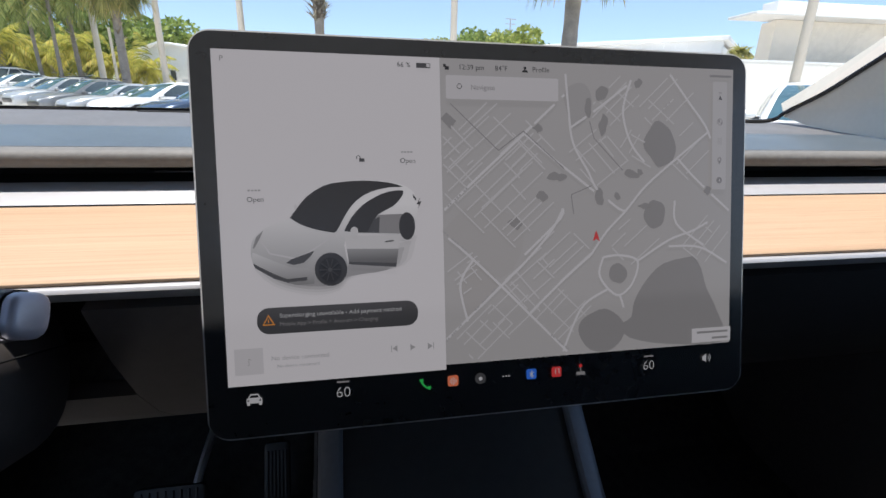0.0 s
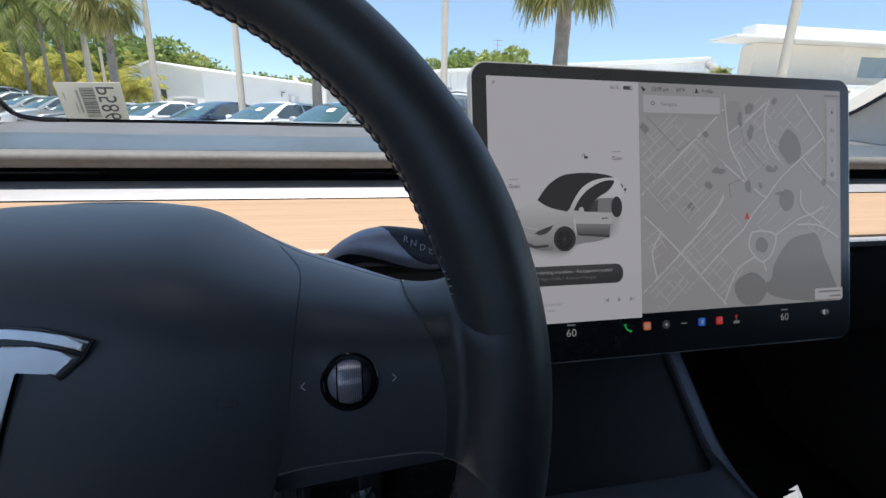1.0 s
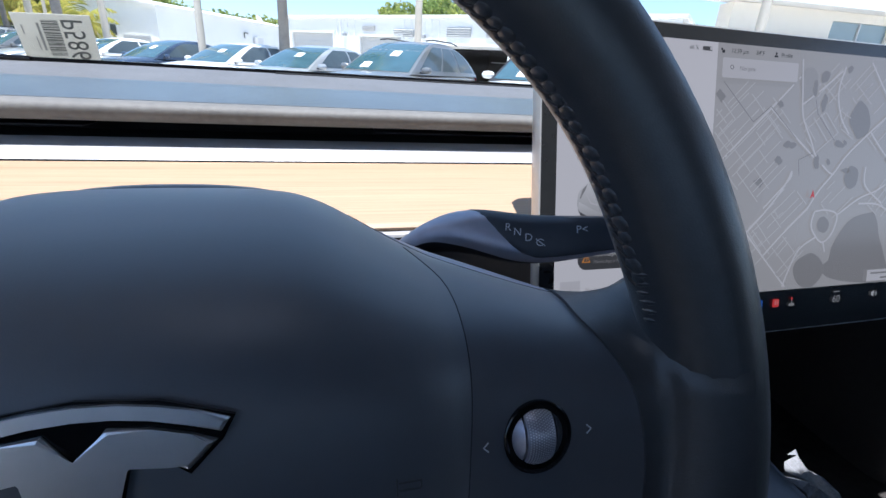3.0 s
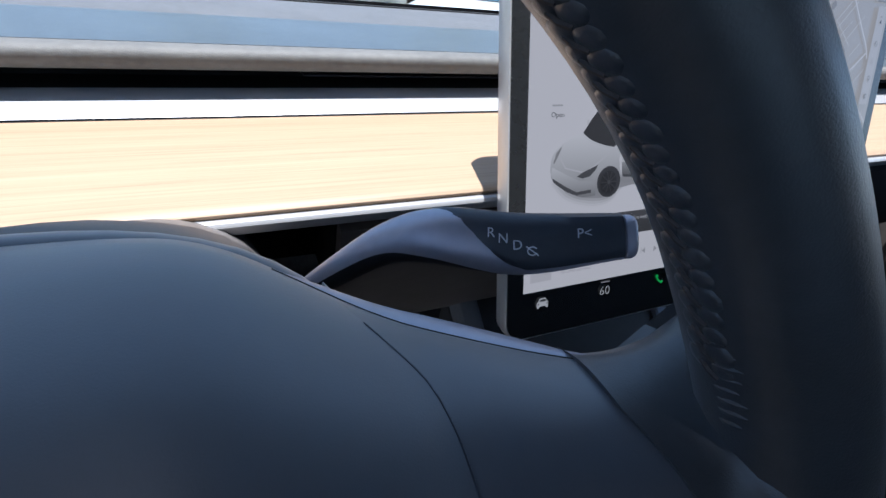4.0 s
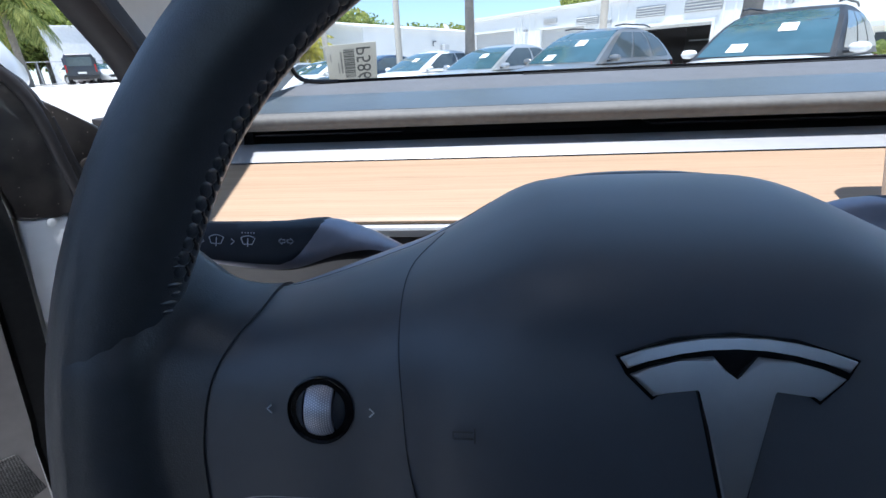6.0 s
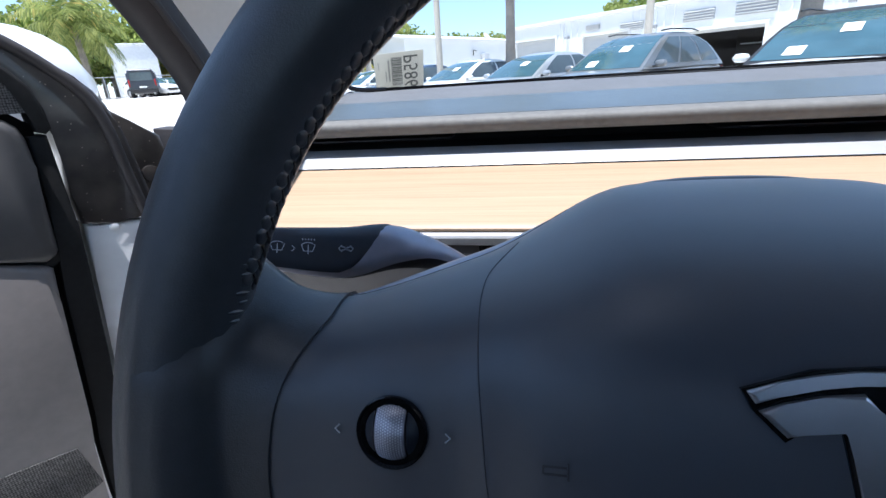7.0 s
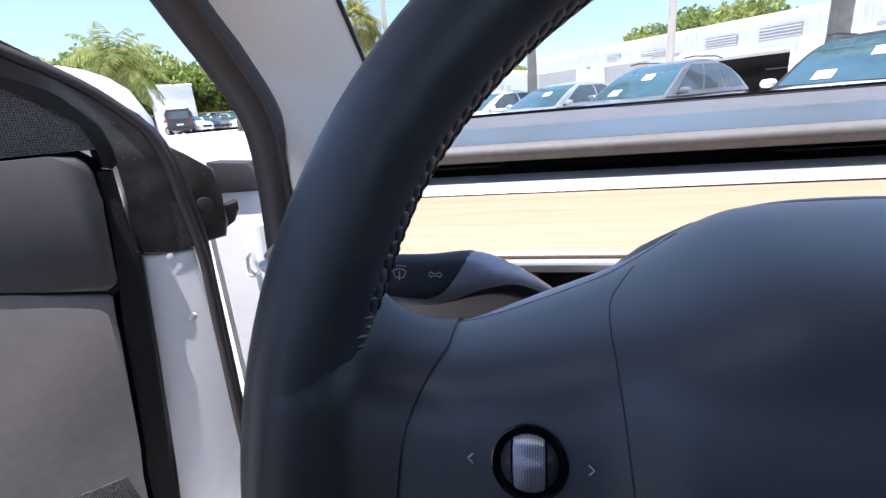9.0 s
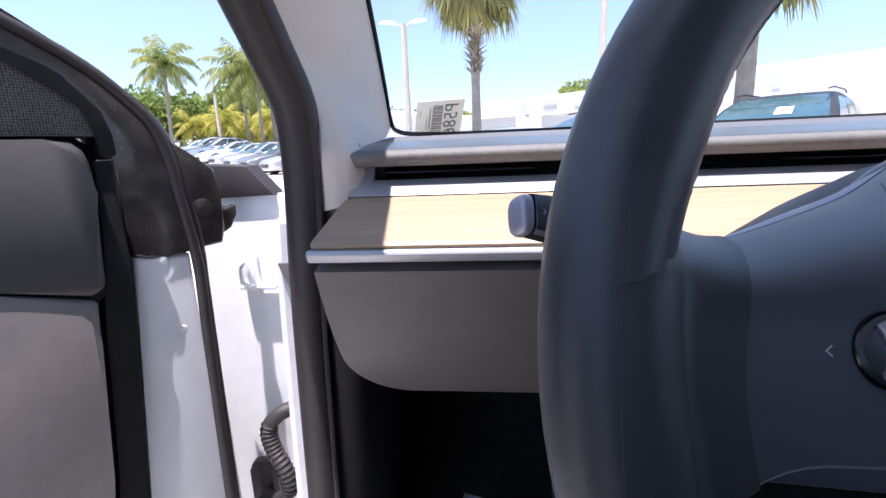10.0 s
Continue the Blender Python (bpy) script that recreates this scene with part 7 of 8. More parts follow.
for k in range(6):
    x, y = out_at(-36.5 - 0.9 * k, 52 - 1.0 * k)
    copy_thing(base[kinds[k % len(kinds)]] if kinds[k % len(kinds)] in base else list(base.values())[0], car_pose(x, y, 100))
for k in range(9):
    x, y = -8.1 - 1.99 * k, 22.2 + 1.67 * k
    paint, kind = (("white", "sedan"), ("silver", "sedan"), ("grey", "suv"), ("silver", "suv"), ("silver", "sedan"), ("white", "sedan"), ("white", "suv"), ("silver", "suv"), ("white", "sedan"))[k]
    source = base.get((paint, kind)) or first_of.get((paint, kind))
    copy_thing(source, car_pose(x, y, FACE - 3 + rr.uniform(-2, 2)))

# ---- van ----
VAN = mat("dark_van_paint", (0.03, 0.032, 0.04), 0.3, coat=0.5)
vx, vy = out_at(-41.6, 46)
van = thing("van", "dark blue passenger van seen from behind", "van", pose(vx, vy, ground_z(vx, vy), 0, 0, 40))
sections = [(-2.5, 0.86, 1.94), (-2.42, 0.95, 2.02), (-1.0, 0.98, 2.06), (1.0, 0.98, 2.05), (1.5, 0.95, 1.95), (2.1, 0.92, 1.25), (2.6, 0.85, 1.05), (2.75, 0.75, 0.9)]
part("body", loft([[(-hw * 0.97, y, 0.32), (-hw, y, 0.8), (-hw * 0.97, y, zt - 0.35 if zt > 1.5 else zt - 0.1), (-hw * 0.8, y, zt), (hw * 0.8, y, zt), (hw * 0.97, y, zt - 0.35 if zt > 1.5 else zt - 0.1), (hw, y, 0.8), (hw * 0.97, y, 0.32)] for y, hw, zt in sections]), VAN, van)
part("rear_window", slab(rounded(1.45, 0.58, 0.08, 4, 0, 1.50), 0.02, (Vector((0, -2.515, 0)), Vector((1, 0, 0)), Vector((0, 0, 1)), Vector((0, -1, 0)))), AUTO_GLASS, van)
part("bumper", box((1.85, 0.14, 0.24), (0, -2.52, 0.48), 0.04), BLACK_TRIM, van)
for s in (-1, 1):
    part("tail_light", box((0.10, 0.05, 0.5), (s * 0.86, -2.50, 1.05), 0.02), TAIL, van)
    part("side_window", box((0.02, 2.9, 0.5), (s * 0.975, -0.6, 1.52), 0.008), AUTO_GLASS, van)
    for y in (-1.5, 1.6):
        part("wheel", disc(0.36, 0.24, (s * 0.84, y, 0.36), 20, Matrix.Rotation(radians(90), 4, "Y"), 0.03), TYRE, van)
part("plate", box((0.5, 0.01, 0.12), (0, -2.60, 0.75)), CARD, van, "", False)

# ---- buildings ----
WHITE_WALL = mat("white_painted_wall", (0.82, 0.815, 0.795), 0.8, vary=0.05, scale=0.5, bump=0.3, bump_scale=30)
BEIGE_WALL = mat("beige_stucco", (0.76, 0.70, 0.61), 0.85, vary=0.06, scale=0.5, bump=0.4, bump_scale=30)
CREAM_WALL = mat("cream_stucco", (0.80, 0.77, 0.70), 0.85, vary=0.05, scale=0.5)
ROOF_WHITE = mat("white_roof_sheet", (0.76, 0.755, 0.74), 0.6, vary=0.06, scale=0.6)
SHUTTER = mat("grey_white_shutter", (0.55, 0.545, 0.53), 0.6, vary=0.05, scale=1)
VENT_GREY = mat("grey_louvre", (0.36, 0.37, 0.38), 0.6)
BAY_DARK = mat("dark_workshop", (0.05, 0.045, 0.04), 0.9)
WINDOW_DARK = mat("dark_window_pane", (0.05, 0.06, 0.065), 0.1, spec=0.7)
WINDOW_PALE = mat("pale_blue_window_pane", (0.24, 0.29, 0.30), 0.12, spec=1.0)
FRAME_PALE = mat("pale_window_frame", (0.6, 0.6, 0.6), 0.6)


def wall_frame(p, q):
    """A frame whose x runs from p to q along a wall, y out of it to the right-hand side, z up."""
    d = Vector((q[0] - p[0], q[1] - p[1], 0)).normalized()
    out = Vector((d.y, -d.x, 0))
    return Matrix(((d.x, -out.x, 0, p[0]), (d.y, -out.y, 0, p[1]), (0, 0, 1, 0), (0, 0, 0, 1))), math.hypot(q[0] - p[0], q[1] - p[1])


def wall_with_openings(length, height, openings, thick=0.25):
    """A wall with real rectangular openings (x0, x1, z0, z1)."""
    bms, x = [], 0.0
    for x0, x1, z0, z1 in sorted(openings):
        if x0 - x > 0.01:
            bms.append(box((x0 - x, thick, height), ((x + x0) / 2, thick / 2, height / 2)))
        if height - z1 > 0.01:
            bms.append(box((x1 - x0, thick, height - z1), ((x0 + x1) / 2, thick / 2, (z1 + height) / 2)))
        if z0 > 0.01:
            bms.append(box((x1 - x0, thick, z0), ((x0 + x1) / 2, thick / 2, z0 / 2)))
        x = x1
    bms.append(box((length - x, thick, height), ((x + length) / 2, thick / 2, height / 2)))
    return joined(*bms)


# long white workshop with roller doors
WS_M, WS_L = wall_frame((-1.75, 45.55), (19.7, 23.2))
shop = thing("workshop_building", "long white workshop with roller doors and louvred vents", "building", WS_M)
bays = [(0.7, 5.4, 0.0, 3.40), (8.2, 12.2, 0.0, 3.20), (15.7, 20.9, 0.0, 2.72)]
part("wall", wall_with_openings(WS_L, 4.45, bays), WHITE_WALL, shop, "", False)
part("roof", box((WS_L + 0.5, 14.0, 0.22), (WS_L / 2, 6.8, 4.56), 0.03), ROOF_WHITE, shop, "", False)
part("back_wall", box((WS_L, 0.2, 4.2), (WS_L / 2, 13.5, 2.1)), WHITE_WALL, shop, "", False)
for x in (0.12, WS_L - 0.12):
    part("end_wall", box((0.24, 13.2, 4.2), (x, 6.9, 2.1)), WHITE_WALL, shop, "", False)
for i in range(52):
    x = 0.4 + i * 0.6
    if not any(x0 - 0.1 < x < x1 + 0.1 for x0, x1, _, _ in bays) and x < WS_L:
        part("wall_rib", box((0.08, 0.05, 4.4), (x, -0.025, 2.2)), WHITE_WALL, shop, "", False)
for (x0, x1, _, z1), shut in zip(bays, (0.62, 1.0, 0.06)):
    rolls = part("roller_door", box((x1 - x0, 0.06, z1 * shut), ((x0 + x1) / 2, 0.16, z1 - z1 * shut / 2)), SHUTTER, shop, "", False)
    for k in range(int(z1 * shut / 0.28)):
        part("door_slat", box((x1 - x0 - 0.05, 0.03, 0.22), ((x0 + x1) / 2, 0.12, z1 - 0.16 - 0.28 * k), 0.01, 1), SHUTTER, rolls, "", False)
    part("door_frame", joined(box((0.16, 0.10, z1 + 0.1), (x0 - 0.08, -0.05, z1 / 2)), box((0.16, 0.10, z1 + 0.1), (x1 + 0.08, -0.05, z1 / 2)), box((x1 - x0 + 0.32, 0.10, 0.18), ((x0 + x1) / 2, -0.05, z1 + 0.1))), WHITE_WALL, shop, "", False)
part("bay_interior", joined(box((6.5, 0.1, 4.0), (18.3, 9.0, 2.0)), box((0.1, 8.5, 4.0), (15.1, 4.7, 2.0)), box((0.1, 8.5, 4.0), (21.5, 4.7, 2.0))), BAY_DARK, shop, "", False)
for z, x in ((1.9, 17.6), (1.1, 19.1), (2.2, 19.9)):
    part("shelf", box((1.3, 0.5, 0.08), (x, 6.0, z)), mat("shelf_amber", (0.45, 0.30, 0.10), 0.7) if z == 1.1 else FRAME_PALE, shop, "", False)
for x0, x1, z0, z1 in ((11.5, 13.3, 3.25, 3.75), (16.1, 18.0, 3.30, 3.90), (19.2, 21.3, 3.30, 3.95), (8.5, 9.7, 3.60, 3.95)):
    vent = part("wall_vent", box((x1 - x0, 0.06, z1 - z0), ((x0 + x1) / 2, -0.04, (z0 + z1) / 2)), VENT_GREY, shop, "", False)
    for k in range(4):
        part("louvre", box((x1 - x0, 0.08, 0.05), ((x0 + x1) / 2, -0.09, z0 + (k + 0.5) * (z1 - z0) / 4), 0.0, 1, Matrix.Rotation(radians(30), 4, "X")), SHUTTER, vent, "", False)
for x in (6.7, 14.2, 24.6):
    part("wall_lamp", box((0.3, 0.25, 0.2), (x, -0.13, 3.3), 0.03), VENT_GREY, shop, "", False)
    part("downpipe", tube([(x - 0.5, -0.06, 0), (x - 0.5, -0.06, 4.2)], 0.05, 8), WHITE_WALL, shop)

# white gabled building on the far side
A, B, C_ = (-17.6, 45.0), (-11.2, 43.6), (-1.2, 62.0)
gm, _ = wall_frame(A, B)
gable = thing("white_warehouse", "white warehouse with a low gable, windows and an air conditioner", "building", Matrix())
bm = bmesh.new()
peak = Vector(((A[0] + B[0]) / 2 - 0.6, (A[1] + B[1]) / 2, 0))
run = Vector((C_[0] - B[0], C_[1] - B[1], 0))
f0 = [Vector((*A, 0)), Vector((*B, 0)), Vector((*B, 4.4)), peak + Vector((0, 0, 5.0)), Vector((*A, 4.15))]
v0, v1 = [bm.verts.new(p) for p in f0], [bm.verts.new(p + run) for p in f0]
bm.faces.new(v0)
bm.faces.new(v1[::-1])
for i in range(5):
    if i not in (2, 3):
        bm.faces.new((v0[i], v1[i], v1[(i + 1) % 5], v0[(i + 1) % 5]))
part("wall", bm, WHITE_WALL, gable, "", False)
over = Vector((0.25, -0.15, 0))
for a, b in ((2, 3), (3, 4)):
    bm = bmesh.new()
    lo, hi = f0[a].copy(), f0[b].copy()
    d = (lo - hi) * 0.07
    if a == 3:
        lo, hi, d = f0[4].copy(), f0[3].copy(), (f0[4] - f0[3]) * 0.07
    e = run.normalized() * 0.4
    quad = [lo + d - e, hi - e, hi + run + e, lo + d + run + e]
    bot = [bm.verts.new(p + Vector((0, 0, 0.0))) for p in quad]
    tops = [bm.verts.new(p + Vector((0, 0, 0.14))) for p in quad]
    bm.faces.new(bot)
    bm.faces.new(tops)
    for i in range(4):
        bm.faces.new((bot[i], bot[(i + 1) % 4], tops[(i + 1) % 4], tops[i]))
    part("roof", bm, ROOF_WHITE, gable, "", False)
sm, _ = wall_frame(B, C_)
for x, z in ((1.5, 2.55), (3.2, 2.55)):
    w = part("window", box((0.55, 0.08, 0.9), (x, 0.0, z)), FRAME_PALE, gable, "", False, gm)
    part("pane", box((0.42, 0.04, 0.75), (x, -0.05, z)), WINDOW_DARK, w, "", False)
lift = part("roller_door", box((2.1, 0.10, 2.3), (4.9, -0.02, 1.15)), SHUTTER, gable, "", False, gm)
for k in range(7):
    part("door_slat", box((2.0, 0.03, 0.25), (4.9, -0.08, 0.30 + 0.30 * k), 0.01, 1), VENT_GREY, lift, "", False)
for x, w_, z0, z1 in ((9.5, 1.0, 0, 2.2), (15.8, 1.2, 1.6, 2.4)):
    part("side_door" if z0 == 0 else "window", box((w_, 0.08, z1 - z0), (x, 0.0, (z0 + z1) / 2)), VENT_GREY, gable, "", False, sm)
ac = part("air_conditioner", box((0.95, 0.5, 0.7), (12.6, -0.3, 2.75), 0.04), FRAME_PALE, gable, "", False, sm)
part("bracket", tube([(12.6, -0.3, 2.4), (12.6, 0.0, 1.9)], 0.03, 6), VENT_GREY, ac)
part("wall_pipe", tube([(11.2, -0.08, 3.4), (10.6, -0.12, 3.4), (10.6, -0.12, 2.9)], 0.05, 6), BLACK_TRIM, gable, "", m=sm)
part("roof_dish", disc(0.5, 0.06, (15.0, 1.0, 4.95), 16, Matrix.Rotation(radians(60), 4, "X")), FRAME_PALE, gable, "", m=sm)

# beige office with a wide flat eave, white screen wall before it
bx0, by0 = out_at(42.3, 22.6)
bx0 += 1.0
bx1, by1 = bx0 + 21.0, by0 - 1.6
bm_, bl = wall_frame((bx0, by0), (bx1, by1))
office = thing("beige_office", "beige office with a wide flat white eave and dark windows", "building", bm_)
wins = [(4.9 + 3.6 * k, 7.9 + 3.6 * k, 3.10, 3.95) for k in range(3)]
part("wall", wall_with_openings(bl, 4.30, wins), BEIGE_WALL, office, "", False)
part("eave", box((bl + 2.6, 1.5, 0.10), (bl / 2 - 0.25, -0.1, 4.36), 0.02), ROOF_WHITE, office, "", False)
part("parapet", box((bl + 0.4, 0.8, 0.55), (bl / 2 + 0.2, 0.5, 4.70), 0.02), ROOF_WHITE, office, "", False)
part("back", box((bl - 1.4, 0.2, 4.25), (bl / 2 + 0.7, 0.8, 2.125)), BEIGE_WALL, office, "", False)
part("end_wall", box((0.24, 0.5, 4.25), (0.12, 0.5, 2.125)), BEIGE_WALL, office, "", False)
for x0, x1, z0, z1 in wins:
    w = part("window", box((x1 - x0, 0.06, z1 - z0), ((x0 + x1) / 2, 0.14, (z0 + z1) / 2)), WINDOW_PALE, office, "", False)
    part("frame", joined(box((x1 - x0, 0.08, 0.06), ((x0 + x1) / 2, 0.08, z0 + 0.03)), box((0.06, 0.08, z1 - z0), ((x0 + x1) / 2, 0.08, (z0 + z1) / 2))), FRAME_PALE, w, "", False)
sx0, sy0 = out_at(38.8, 19.8)
sx1, sy1 = sx0 + 24.0, sy0 - 1.4
sm2, sl2 = wall_frame((sx0, sy0), (sx1, sy1))
screen_wall = thing("screen_wall", "long low cream screen wall with a thin capping", "wall", sm2)
part("wall", box((sl2, 0.2, 2.65), (sl2 / 2, 0.1, 1.325)), CREAM_WALL, screen_wall, "", False)
part("capping", box((sl2 + 0.1, 0.22, 0.07), (sl2 / 2, 0.1, 2.68)), ROOF_WHITE, screen_wall, "", False)
# lower link with a sloping roof between workshop and office
lm, ll = wall_frame(out_at(24.5, 33.5), out_at(42.0, 27.0))
link = thing("link_building", "white low building with a flat roof beside the workshop", "building", lm)
part("wall", box((ll, 0.25, 1.8), (ll / 2, 0.12, 0.9)), CREAM_WALL, link, "", False)
part("roof", box((ll + 0.6, 6.0, 0.25), (ll / 2, 2.6, 1.92), 0.03), ROOF_WHITE, link, "", False)
for x in (2.0, 5.0, 8.0):
    part("window", box((1.3, 0.06, 0.7), (x, -0.02, 1.2)), WINDOW_DARK, link, "", False)

# hut behind the van, fence along the street
hx, hy = out_at(-41.8, 54)
hut = thing("white_hut", "plain white block hut with a flat roof", "building", pose(hx, hy, ground_z(hx, hy), 0, 0, 41))
part("wall", box((3.6, 4.0, 4.3), (0, 0, 2.15)), WHITE_WALL, hut, "", False)
part("roof", box((3.8, 4.2, 0.2), (0, 0, 4.4), 0.03), ROOF_WHITE, hut, "", False)
fp, fq = out_at(-52, 46), out_at(-14, 66)
fm, fl = wall_frame(fp, fq)
fence = thing("chain_fence", "galvanised chain-link fence along the lot", "fence", fm @ Matrix.Translation((0, 0, 0.9)))
GALV = mat("galvanised_steel", (0.42, 0.43, 0.44), 0.5, metal=0.5)
for k in range(int(fl / 3.0) + 1):
    part("post", tube([(3.0 * k, 0, -0.9), (3.0 * k, 0, 1.7)], 0.04, 6), GALV, fence)
for z in (0.1, 1.65):
    part("rail", tube([(0, 0, z), (fl, 0, z)], 0.03, 6), GALV, fence)
wire = []
for k in range(int(fl / 0.5)):
    wire.append(box((0.012, 0.012, 2.2), (0.5 * k, 0, 0.55), 0.0, 1, Matrix.Rotation(radians(35 if k % 2 else -35), 4, "Y")))
tagged(part("wire", joined(*wire), GALV, fence, "", False), kind="stuff")

# ---- lamp posts ----
POLE = mat("concrete_pole", (0.53, 0.475, 0.40), 0.8, vary=0.06, scale=2)
LAMP_GREY = mat("lamp_head_white", (0.7, 0.7, 0.68), 0.5)
for bearing, far, high, thick, heads in ((-10.5, 17.0, 5.2, 0.12, 2), (-18.6, 33.0, 12.5, 0.19, 0), (12.1, 26.0, 9.5, 0.20, 0), (46.9, 14.0, 8.5, 0.11, 0), (-23.9, 38.0, 12.0, 0.19, 0), (-22.8, 40.0, 4.9, 0.11, 0), (-31.3, 44.0, 6.6, 0.13, 2)):
    x, y = out_at(bearing, far)
    lp = thing("lamp_post", "tall pale concrete lamp post" if not heads else "pale lamp post with a white lamp head", "lamp post", pose(x, y, ground_z(x, y)), "lamp posts")
    part("post", tube([(0, 0, 0), (0, 0, high * 0.5), (0, 0, high)], [thick, thick * 0.88, thick * 0.75], 10), POLE, lp)
    for s in ((-1, 1) if heads == 2 else (1,) * heads):
        head = [[(s * (0.16 + 0.66 * f), w * c, high - 0.10 + 0.13 * math.sin(1.5 * f + 0.3) + d) for c, d in ((-1, 0.0), (-0.8, 0.07 * h), (0, 0.10 * h), (0.8, 0.07 * h), (1, 0.0), (0, -0.02))] for f, w, h in ((0, 0.05, 0.4), (0.15, 0.11, 0.8), (0.5, 0.16, 1.0), (0.85, 0.14, 0.8), (1.0, 0.06, 0.3))]
        part("lamp_head", loft(head), LAMP_GREY, lp)
        part("arm", tube([(0, 0, high - 0.16), (s * 0.12, 0, high - 0.08), (s * 0.3, 0, high - 0.02)], 0.03, 6), POLE, lp)

# ---- palms and trees ----


def leaf_mat(name, dark, light, dry=None):
    m = bpy.data.materials.new(name)
    m.use_nodes = True
    nt = m.node_tree
    b = nt.nodes["Principled BSDF"]
    b.inputs["Roughness"].default_value = 0.6
    b.inputs["Specular IOR Level"].default_value = 0.2
    geo, ramp = nt.nodes.new("ShaderNodeNewGeometry"), nt.nodes.new("ShaderNodeValToRGB")
    e = ramp.color_ramp.elements
    e[0].color, e[1].color = (*dark, 1), (*light, 1)
    if dry:
        x = e.new(0.92)
        x.color = (*light, 1)
        e[2].color = (*dry, 1)
    nt.links.new(geo.outputs["Random Per Island"], ramp.inputs["Fac"])
    noise_ = nt.nodes.new("ShaderNodeTexNoise")
    noise_.inputs["Scale"].default_value = 3.0
    mul = nt.nodes.new("ShaderNodeMix")
    mul.data_type, mul.blend_type = "RGBA", "MULTIPLY"
    mul.inputs["Factor"].default_value = 0.2
    nt.links.new(ramp.outputs["Color"], mul.inputs["A"])
    nt.links.new(noise_.outputs["Color"], mul.inputs["B"])
    nt.links.new(mul.outputs["Result"], b.inputs["Base Color"])
    b.inputs["Subsurface Weight"].default_value = 0.0
    trans = nt.nodes.new("ShaderNodeBsdfTranslucent")
    mix = nt.nodes.new("ShaderNodeMixShader")
    mix.inputs[0].default_value = 0.6
    nt.links.new(mul.outputs["Result"], trans.inputs["Color"])
    nt.links.new(b.outputs[0], mix.inputs[1])
    nt.links.new(trans.outputs[0], mix.inputs[2])
    nt.links.new(mix.outputs[0], nt.nodes["Material Output"].inputs["Surface"])
    return m


FAN_LEAF = leaf_mat("fan_palm_leaf", (0.17, 0.19, 0.055), (0.50, 0.46, 0.16), (0.62, 0.45, 0.18))
FEATHER_LEAF = leaf_mat("feather_palm_leaf", (0.13, 0.18, 0.055), (0.38, 0.41, 0.13), (0.52, 0.40, 0.13))
BROAD_LEAF = leaf_mat("broad_leaf", (0.11, 0.17, 0.045), (0.38, 0.46, 0.13))
YELLOW_LEAF = leaf_mat("yellowing_palm_leaf", (0.24, 0.25, 0.05), (0.60, 0.54, 0.12), (0.66, 0.48, 0.12))
PALE_LEAF = leaf_mat("pale_broad_leaf", (0.19, 0.25, 0.06), (0.52, 0.55, 0.17))
TRUNK = mat("palm_trunk_bark", (0.31, 0.265, 0.22), 0.9, vary=0.2, scale=4, bump=0.8, bump_scale=30)
DARK_TRUNK = mat("dark_trunk_bark", (0.25, 0.22, 0.19), 0.9, vary=0.2, scale=4, bump=0.8, bump_scale=30)
BOOTS = leaf_mat("old_palm_leaf_base", (0.22, 0.17, 0.12), (0.66, 0.58, 0.46))


def add_blade(verts, faces, p, way, side, length, width, droop, n=3):
    base_i = len(verts)
    pos, d = p.copy(), way.copy()
    for k in range(n + 1):
        f = k / n
        w = width * (1 - f) ** 0.7 * (0.35 + 1.3 * min(f * 3, 0.5)) if k < n else 0.004
        verts.append(pos - side * w / 2)
        verts.append(pos + side * w / 2)
        d = (d + Vector((0, 0, -droop / n))).normalized()
        pos = pos + d * (length / n)
    for k in range(n):
        i = base_i + 2 * k
        faces.append((i, i + 1, i + 3, i + 2))


def mesh_part(name, verts, faces, material, parent, label=""):
    data = bpy.data.meshes.new(name)
    data.from_pydata([tuple(v) for v in verts], [], faces)
    data.materials.append(material)
    ob = new(name, data)
    ob.parent = parent
    if label:
        ob["label"] = label
    return ob


def palm_trunk(high, thick, lean, boots, parent, dark=False, seed=0):
    r = random.Random(seed)
    pts, rad = [], []
    for k in range(29):
        f = k / 28
        pts.append((lean * f * f, lean * 0.3 * f, high * f))
        rad.append(thick * (1.25 - 0.35 * f if f < 0.25 else 1.08 - 0.22 * f) * (1 + 0.05 * r.uniform(-1, 1)))
    part("trunk", tube(pts, rad, 12), DARK_TRUNK if dark else TRUNK, parent)
    verts, faces = [], []
    for k in range(boots):
        z = high * (0.53 + 0.22 * (k + r.random()) / boots)
        a = k * 2.39996 + r.uniform(-0.3, 0.3)
        o = Vector((math.cos(a), math.sin(a), 0))
        across = Vector((-o.y, o.x, 0))
        p = Vector((lean * (z / high) ** 2, lean * 0.3 * z / high, z)) + o * thick * 0.86
        for s in (-1, 1):
            way = (o * r.uniform(0.35, 0.7) + across * s * 0.55 + Vector((0, 0, 1))).normalized()
            add_blade(verts, faces, p - across * s * 0.05, way, across, r.uniform(0.34, 0.58), 0.12, r.uniform(0.2, 0.9))
    if verts:
        mesh_part("leaf_bases", verts, faces, BOOTS, parent, "pale split old leaf bases")


